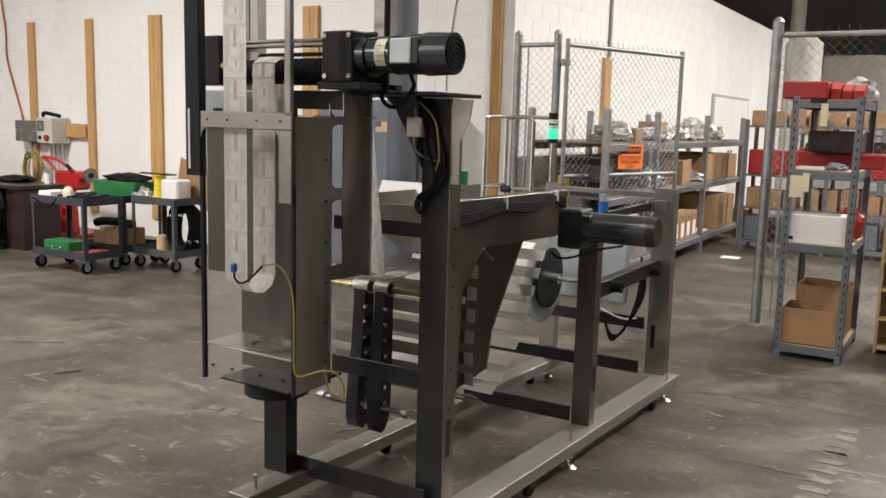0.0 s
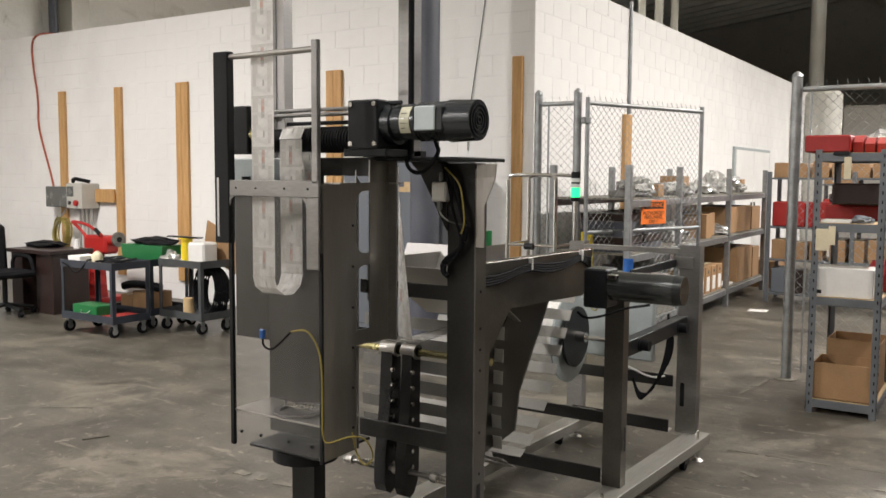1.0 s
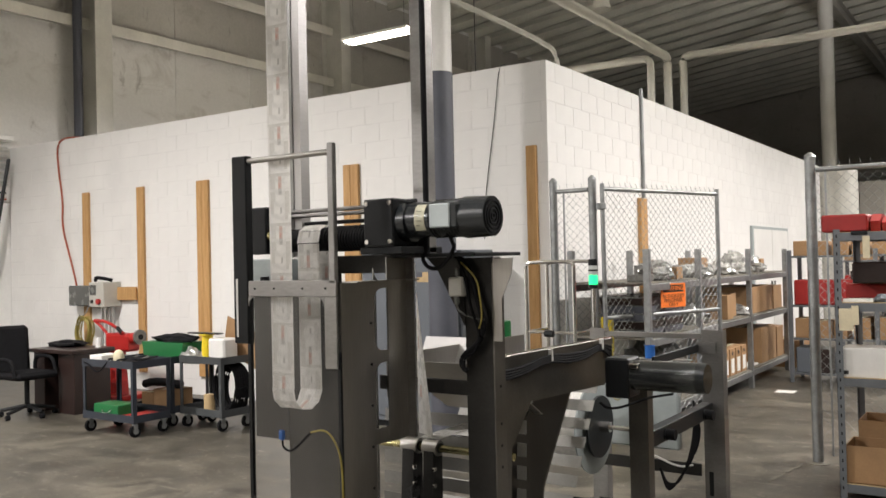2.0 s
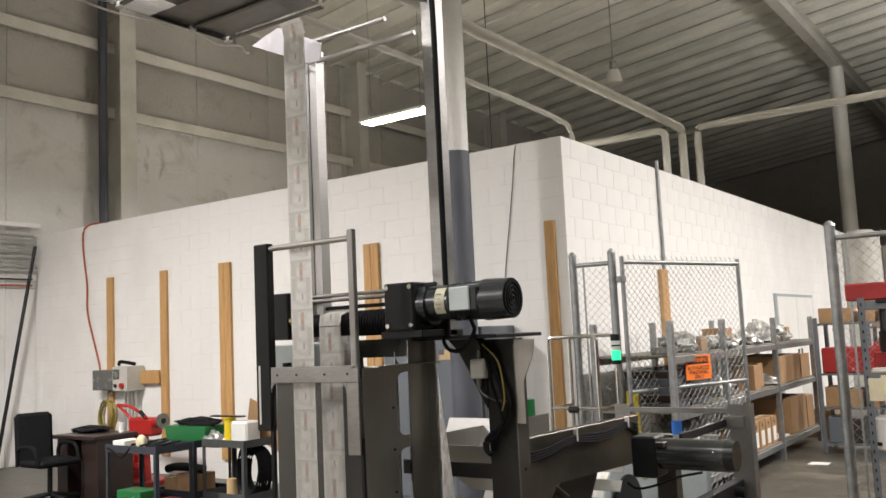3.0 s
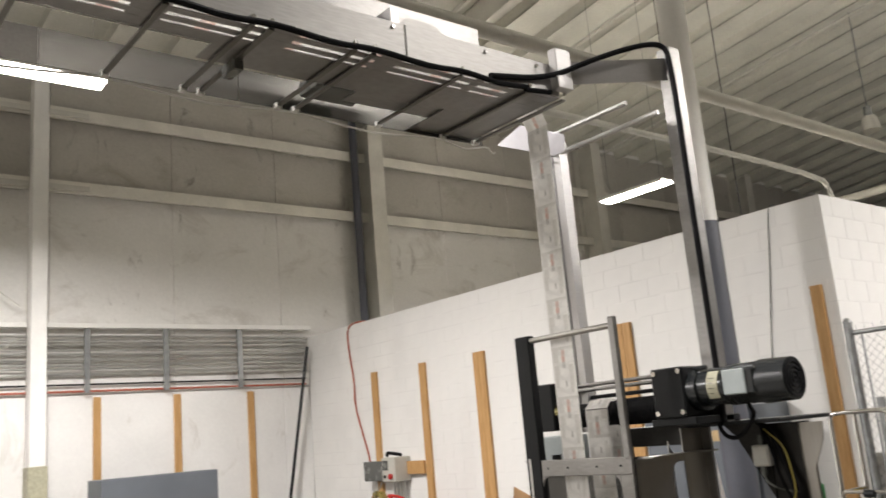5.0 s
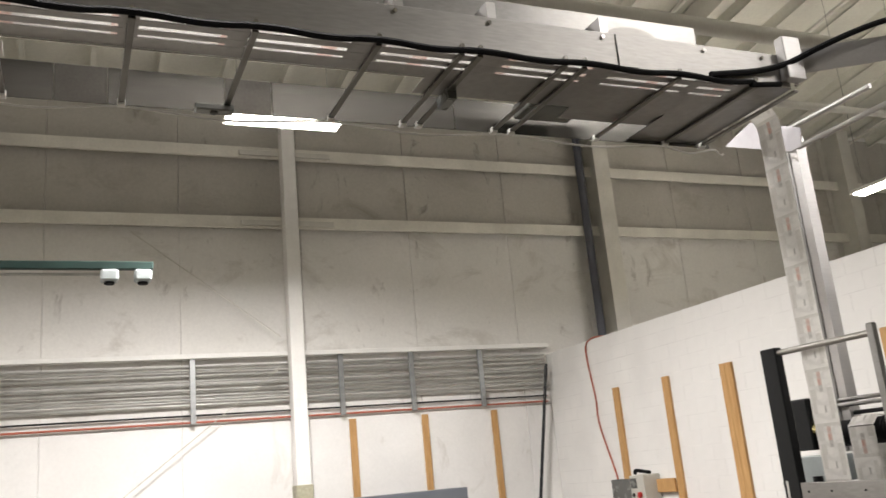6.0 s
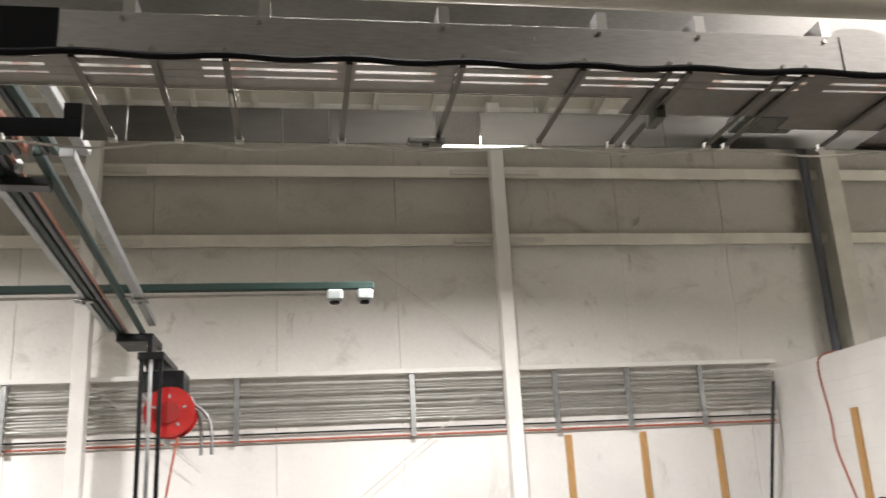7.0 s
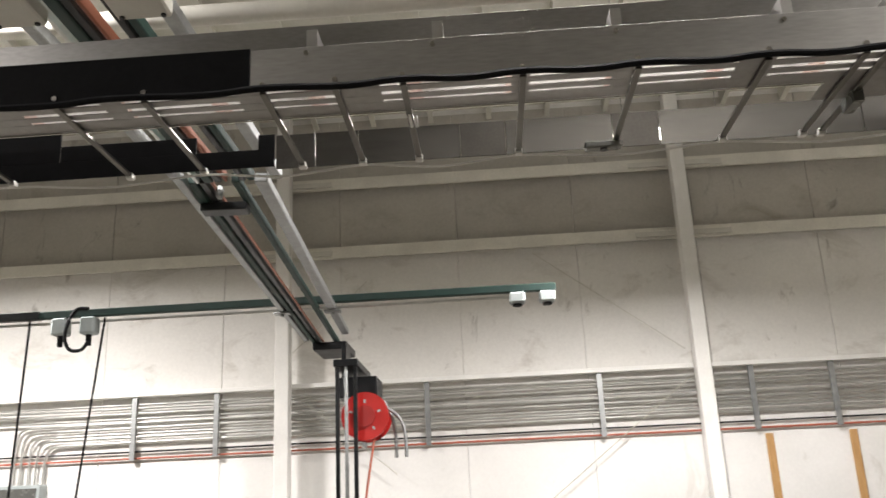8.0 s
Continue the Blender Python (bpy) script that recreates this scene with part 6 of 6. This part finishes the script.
tb = thing("tool_box", "green steel tool box on the cart's lower tray", "tool box", "green boxes")
part("body", bx((-8.10, 5.46, 0.152), (-7.70, 5.70, 0.29), 0.008), GREEN, tb)
part("handle", tube([(-7.94, 5.455, 0.24), (-7.92, 5.43, 0.21), (-7.82, 5.43, 0.21), (-7.80, 5.455, 0.24)], 0.006, 6), CHROME, tb)
simple("red_case", bx((-7.66, 5.45, 0.152), (-7.40, 5.80, 0.20), 0.01), REDBIN, "red flat case on the cart's lower tray", "case")
simple("plastic_jug", lump((-7.86, 5.60, 0.75), (0.06, 0.06, 0.09), 3, 0.10), TAG, "cream plastic bottle on the cart", "bottle", smooth=True)
simple("tool_bag", lump((-7.60, 5.62, 0.715), (0.17, 0.15, 0.045), 8, 0.5), RUBBER, "dark tool bag lying on the cart", "bag")
simple("paper_box", bx((-8.14, 5.45, 0.687), (-7.94, 5.68, 0.79), 0.004), PAPER, "white carton on the cart", "box")
lead = simple("cable", tube([(-8.15, 5.392, 0.72), (-8.05, 5.385, 0.70), (-7.98, 5.385, 0.64), (-7.88, 5.385, 0.63), (-7.80, 5.39, 0.70), (-7.75, 5.41, 0.765)], 0.008, 6), RUBBER, "black cable hanging over the cart's edge", "cable", smooth=True)
carton((-7.86, 6.02, 0.152), (-7.56, 6.30, 0.38), "worn brown carton on the cart's lower tray")
carton((-8.10, 6.05, 0.152), (-7.90, 6.28, 0.33), "small brown carton on the cart's lower tray")
simple("tool_roll", tube([(-8.10, 6.10, 0.41), (-7.98, 6.1, 0.44), (-7.80, 6.1, 0.445), (-7.64, 6.12, 0.435), (-7.56, 6.16, 0.42)], 0.045, 10), RUBBER, "black tool roll lying over two cartons", "tool roll", smooth=True)
for k in range(6):
    simple("hand_tool", rod((-8.0 + 0.1 * k, 5.46 + 0.04 * (k % 3), 0.70 + 0.05 * (k % 2)), (-7.88 + 0.085 * k, 5.72 + 0.05 * (k % 2), 0.770), 0.010, 8), BLACK if k % 2 else CASTMETAL, "long hand tool lying on the cart", "tool", "hand tools")
gb = thing("green_bin", "green steel bin with black tools on the rear cart", "bin", "green boxes")
part("bin", prism([(-8.08, 0.675), (-7.48, 0.675), (-7.44, 0.875), (-8.12, 0.875)], "y", 6.08, 6.40), GREEN, gb)
simple("black_tool", lump((-7.74, 6.24, 0.90), (0.32, 0.12, 0.055), 12, 0.4), RUBBER, "black tool roll on the green bin", "tool")
simple("clear_wrap", lump((-7.40, 6.16, 0.72), (0.16, 0.08, 0.10), 13, 0.6), WRAP, "crumpled clear plastic wrap on the cart", "wrap")
spool = thing("yellow_spool", "yellow plastic spool on the cart", "spool")
part("barrel", rod((-7.25, 6.25, 0.70), (-7.25, 6.25, 0.955), 0.066, 22, r2=0.058), YELLOW, spool, smooth=True)
part("flange", rod((-7.25, 6.25, 0.687), (-7.25, 6.25, 0.70), 0.085, 22), YELLOW, spool, smooth=True)
part("flange", rod((-7.25, 6.25, 0.955), (-7.25, 6.25, 0.968), 0.080, 22), YELLOW, spool, smooth=True)
simple("dark_bar", bx((-7.50, 6.19, 0.968), (-7.02, 6.27, 0.983), 0.004), BLACK, "dark bar lying over the yellow spool", "bar")
simple("white_tub", bx((-7.15, 6.16, 0.687), (-6.90, 6.36, 0.93), 0.02), PAPER, "white plastic tub on the cart", "tub")
simple("wood_roll", rod((-7.18, 6.2, 0.152), (-7.18, 6.2, 0.34), 0.06, 18, r2=0.055), PLY, "pale wooden cylinder on the lower tray", "cylinder", smooth=True)
bh = thing("black_hose", "coiled black hose standing on the cart's lower tray", "hose")
for k in range(7):
    c = Vector((-6.98 + 0.008 * k, 6.24 + 0.022 * k, 0.42 + 0.01 * math.cos(k * 1.7)))
    part("hose_turn", tube([c + Vector((0.17 * math.cos(a), 0.01 * math.sin(3 * a), (0.25 + 0.01 * (k % 3)) * math.sin(a))) for a in [i * math.pi / 6 for i in range(13)]], 0.016, 6, None, 1), RUBBER, bh, smooth=True)
simple("lean_board", bx((-0.26, 0, 0), (0.26, 0.015, 0.40), 0.003, None, pose(-6.98, 6.44, 0.69, 10, 22, 0)), CARD, "cardboard sheet leaning on the cart's goods", "cardboard")

desk = thing("desk", "dark stained wooden desk near the block wall", "desk")
part("desktop", bx((-10.25, 5.95, 0.70), (-9.36, 6.52, 0.745), 0.006), DESKWOOD, desk)
part("pedestal", bx((-9.72, 6.0, 0.0), (-9.40, 6.48, 0.70), 0.006), DESKWOOD, desk)
part("pedestal", bx((-10.22, 6.0, 0.0), (-10.0, 6.48, 0.70), 0.006), DESKWOOD, desk)
part("modesty_panel", bx((-10.0, 6.42, 0.2), (-9.72, 6.45, 0.70), 0.003), DESKWOOD, desk)
simple("desk_clutter", lump((-9.85, 6.3, 0.77), (0.3, 0.15, 0.04), 21, 0.5), RUBBER, "dark cables lying on the desk", "cables")
desk.location = (0.2, -0.04, 0)
simple("white_bottle", rod((-9.3, 6.35, 0.745), (-9.3, 6.35, 0.86), 0.035, 14, r2=0.03), PAPER, "white bottle on the desk", "bottle", smooth=True)

chair = thing("office_chair", "black padded office chair with castors by the desk", "chair")
part("seat", bx((-10.95, 5.35, 0.44), (-10.45, 5.85, 0.52), 0.03), RUBBER, chair)
part("backrest", bx((-0.21, -0.04, 0), (0.21, 0.04, 0.58), 0.04, None, pose(-11.02, 5.6, 0.46, -8, 0, 75)), RUBBER, chair)
for y0 in (5.34, 5.84):
    part("armrest", tube([(-10.93, y0, 0.45), (-10.93, y0, 0.66), (-10.70, y0, 0.68), (-10.55, y0, 0.66), (-10.5, y0, 0.48)], 0.022, 8), RUBBER, chair, smooth=True)
part("gas_column", rod((-10.7, 5.6, 0.1), (-10.7, 5.6, 0.45), 0.028, 12), BLACK, chair, smooth=True)
for k in range(5):
    a = 2 * math.pi * k / 5
    leg = part("base_leg", rod((-10.7, 5.6, 0.13), (-10.7 + 0.3 * math.cos(a), 5.6 + 0.3 * math.sin(a), 0.075), 0.022, 8), BLACK, chair)
    part("castor", rod((-10.7 + 0.3 * math.cos(a), 5.58 + 0.3 * math.sin(a), 0.03), (-10.7 + 0.3 * math.cos(a), 5.62 + 0.3 * math.sin(a), 0.03), 0.03, 12), RUBBER, leg)

chair.location = (1.05, 0.05, 0)

jk = thing("red_stand", "red painted shop stand with handle and grinding wheel", "machine stand")
part("base", bx((-10.35, 6.85, 0.0), (-9.75, 7.3, 0.06), 0.01), RED, jk)
for x, t in ((-10.2, 0.06), (-9.95, -0.04)):
    part("leg", prism([(x - 0.06, 0.06), (x + 0.06, 0.06), (x + 0.05 + t, 0.62), (x - 0.05 + t, 0.62)], "y", 6.95, 7.05), RED, jk)
for z in (0.2, 0.36, 0.48):
    part("rung", bx((-10.25, 6.96, z), (-9.9, 7.04, z + 0.06), 0.01), RED, jk)
part("head", bx((-10.17, 6.9, 0.62), (-9.72, 7.12, 0.85), 0.03), RED, jk)
part("nose", rod((-9.72, 7.0, 0.79), (-9.60, 7.0, 0.80), 0.07, 16, r2=0.05), RED, jk, smooth=True)
part("wheel", rod((-9.60, 7.0, 0.81), (-9.57, 7.0, 0.81), 0.095, 22), CASTMETAL, jk, "pale grinding wheel", smooth=True)
part("wheel_hub", rod((-9.61, 7.0, 0.81), (-9.56, 7.0, 0.81), 0.035, 14), BLACK, jk)
part("handle", tube([(-10.1, 6.95, 0.78), (-10.3, 6.9, 0.98), (-10.42, 6.9, 1.02), (-10.1, 6.9, 1.0), (-9.9, 6.9, 0.92), (-9.78, 6.9, 0.86)], 0.02, 8), RED, jk, smooth=True)
jk.location = (0.2, 0, 0)
part("grip", rod((-9.90, 6.9, 0.93), (-9.80, 6.9, 0.86), 0.026, 10), BLACK, jk)

# cabinet, frame cart and post behind the machine
cab = thing("electric_cabinet", "blue grey steel floor cabinet with an orange sticker", "cabinet")
part("body", bx((-5.79, 7.06, 0.06), (-4.56, 7.68, 1.786), 0.01), CABBLUE, cab)
part("plinth", bx((-5.76, 7.09, 0.0), (-4.59, 7.66, 0.06)), BLACK, cab)
for x0, x1 in ((-5.76, -5.19), (-5.16, -4.59)):
    leaf = part("door", bx((x0, 7.045, 0.12), (x1, 7.06, 1.74), 0.004), CABBLUE, cab)
    part("handle", bx((x1 - 0.09 if x0 < -5.5 else x0 + 0.06, 7.025, 0.95), (x1 - 0.06 if x0 < -5.5 else x0 + 0.09, 7.045, 1.12), 0.004), BLACK, leaf)
part("sticker", bx((-5.07, 7.041, 1.475), (-4.93, 7.044, 1.575)), PLY, cab, "orange sticker")
part("sticker_patch", bx((-5.07, 7.039, 1.525), (-5.005, 7.0405, 1.575)), COLGREY, cab)
fc = thing("tube_frame_cart", "chromed tube frame trolley standing by the block wall", "trolley")
for y0 in (6.75, 7.15):
    part("hoop", tube([(-3.68, y0, 0.12), (-3.68, y0, 1.55), (-3.68, y0, 1.64), (-3.58, y0, 1.65), (-3.32, y0, 1.65), (-3.22, y0, 1.64), (-3.22, y0, 1.55), (-3.22, y0, 0.12)], 0.017, 10, smooth=2), CHROME, fc, smooth=True)
for x in (-3.68, -3.22):
    part("side_tube", rod((x, 6.75, 1.04), (x, 7.15, 1.04), 0.013, 10), CHROME, fc, smooth=True)
    for y0 in (6.75, 7.15):
        part("castor", rod((x, y0 - 0.015, 0.06), (x, y0 + 0.015, 0.06), 0.06, 16), RUBBER, fc, smooth=True)
part("deck", bx((-3.7, 6.72, 0.14), (-3.2, 7.18, 0.17), 0.004), STAINLESS, fc)
part("clamp", rod((-3.5, 6.74, 1.03), (-3.42, 6.74, 1.03), 0.03, 12), BLACK, fc)
part("front_tube", rod((-3.68, 6.75, 1.04), (-3.22, 6.75, 1.04), 0.013, 10), CHROME, fc, smooth=True)
simple("grey_bench", bx((-12.9, 3.75, 0.0), (-12.3, 5.4, 1.55), 0.01), CABBLUE, "grey steel cabinet by the outer wall", "cabinet")
simple("yellow_column_guard", bx((-13.30, 3.01, 0.0), (-13.04, 3.27, 1.80), 0.01), LABELY, "faded yellow guard sleeve round a wall column", "guard")
simple("green_bottle", rod((-2.7, 4.6, 0), (-2.7, 4.6, 1.3), 0.07, 18), GREEN, "tall green gas bottle behind the machine", "gas bottle", smooth=True)

# floor marks
def floor_mark(pts, label):
    tagged(part("floor_mark", prism(pts, "z", 0.0005, 0.003), PAINTMARK), label, "paint mark", "floor marks")


def dash_line(a, b, n, w, fill, label):
    a, b = Vector(a), Vector(b)
    d = (b - a) / n
    u = Vector((-d.y, d.x)).normalized() * w / 2
    for k in range(n):
        if rnd.random() > fill:
            continue
        p = a + d * (k + rnd.uniform(0, 0.2))
        q = p + d * rnd.uniform(0.4, 0.8)
        j = [Vector((rnd.uniform(-0.012, 0.012), rnd.uniform(-0.012, 0.012))) for _ in range(6)]
        m = (p + q) / 2
        floor_mark([tuple(p - u + j[0]), tuple(m - u * rnd.uniform(0.6, 1.1) + j[1]), tuple(q - u + j[2]), tuple(q + u * rnd.uniform(0.5, 1) + j[3]), tuple(m + u + j[4]), tuple(p + u + j[5])], label)


WM = "worn pale paint mark on the concrete"
dash_line((-3.5, 3.33), (-2.2, 3.30), 9, 0.06, 0.8, WM)
dash_line((-2.75, 3.30), (-2.45, 3.95), 6, 0.06, 0.8, WM)
for k in range(9):
    y = 3.93 + 0.135 * k
    x = -0.485 + 0.035 * k / 8
    w, h = rnd.uniform(0.05, 0.075), rnd.uniform(0.028, 0.042)
    floor_mark([(x - w, y - h + rnd.uniform(-0.01, 0.01)), (x, y - h * 0.8), (x + w * rnd.uniform(0.7, 1), y - h), (x + w, y + h * rnd.uniform(0.4, 1)), (x + 0.01, y + h), (x - w * rnd.uniform(0.6, 1), y + h * 0.8)], WM)


def scrape(a, b, w, label="thin worn paint line on the concrete"):
    """A long line of paint that has worn to ragged lengths."""
    a, b = Vector(a), Vector(b)
    d = b - a
    u = Vector((-d.y, d.x)).normalized() * w / 2
    n = max(6, int(d.length / 0.04))
    top, low = [], []
    for k in range(n + 1):
        c = a + d * k / n
        top.append(tuple(c + u * rnd.uniform(0.1, 1.0)))
        low.append(tuple(c - u * rnd.uniform(0.1, 1.0)))
    floor_mark(low + top[::-1], label)


for a, b, w in (((-1.50, 4.24), (-1.34, 4.226), 0.008), ((-1.33, 4.226), (-1.168, 4.218), 0.022), ((-1.03, 4.238), (-0.97, 4.236), 0.010), ((-0.93, 4.232), (-0.78, 4.225), 0.024), ((-0.76, 4.222), (-0.50, 4.205), 0.016),
                ((-1.33, 5.23), (-1.16, 5.245), 0.020), ((-1.12, 5.247), (-0.76, 5.27), 0.024), ((-0.66, 5.28), (-0.32, 5.312), 0.014),
                ((-1.63, 6.63), (-1.60, 6.95), 0.05), ((-1.60, 6.97), (-1.546, 7.33), 0.06), ((-1.16, 4.87), (-1.07, 4.83), 0.06), ((-1.15, 4.79), (-1.09, 4.74), 0.02), ((-0.60, 4.60), (-0.40, 4.62), 0.05), ((-0.47, 4.40), (-0.30, 4.39), 0.08),
                ((-1.36, 4.452), (-1.25, 4.47), 0.014), ((-5.6, 3.5), (-5.3, 3.7), 0.025), ((-1.75, 8.0), (-1.5, 7.95), 0.05)):
    scrape(a, b, w)
tagged(part("floor_mark", rod((-1.44, 7.40, 0.0), (-1.44, 7.40, 0.006), 0.09, 16), PAINTMARK), "white grout round the fence post's foot", "paint mark", "floor marks")
tagged(part("dropped_rod", rod((-4.70, 3.20, 0.003), (-4.63, 3.34, 0.003), 0.003, 6), MIDSTEEL), "thin dark rod lying on the floor", "rod")
tagged(part("floor_paper", bx((-2.62, 11.0, 0.0005), (-2.4, 11.2, 0.004)), PAPER), "white scrap of paper on the floor", "paper")

# ---- blocks of the office walls ----
block_wall("wall_block_west", "x", 7.7, -13.53, -3.92, "white painted concrete block wall", lambda u: u > -10.4, None, 1)
block_wall("wall_block_north", "y", -3.92, 7.7, 26.6, "white painted concrete block wall", lambda u: u < 13.6, None, 1)
structure("office_roof", bx((-13.5, 7.9, 3.45), (-4.12, 26.6, 3.6)), PANEL, "flat office ceiling slab")


# ---- what moves ----
def motions():
    times = [k / 15 for k in range(0, 21)] + [1.6, 1.9, 2.2, 2.5, 2.8, 3.1, 3.4, 3.8, 4.2, 4.7, 5.2, 5.7, 6.2, 6.7, 7.2, 7.6, 8.0]
    # the web is pulled up over the track while the loop rises, and fed off the roller while it falls
    rows_by_time = []
    pulled = 0.0
    last = loop_z(0)
    for t in times:
        z = loop_z(t)
        if z > last:
            pulled += 2 * (z - last)
        rows_by_time.append((t, pulled, z))
        last = z
    for ob, s0 in film_lengths:
        rows = []
        for t, shift, z in rows_by_time:
            y, zz, tilt = film_path(s0 - shift, z)
            rows.append((t, pose(FX, y, zz, tilt, 0, 0)))
        walk(ob, rows)


motions()
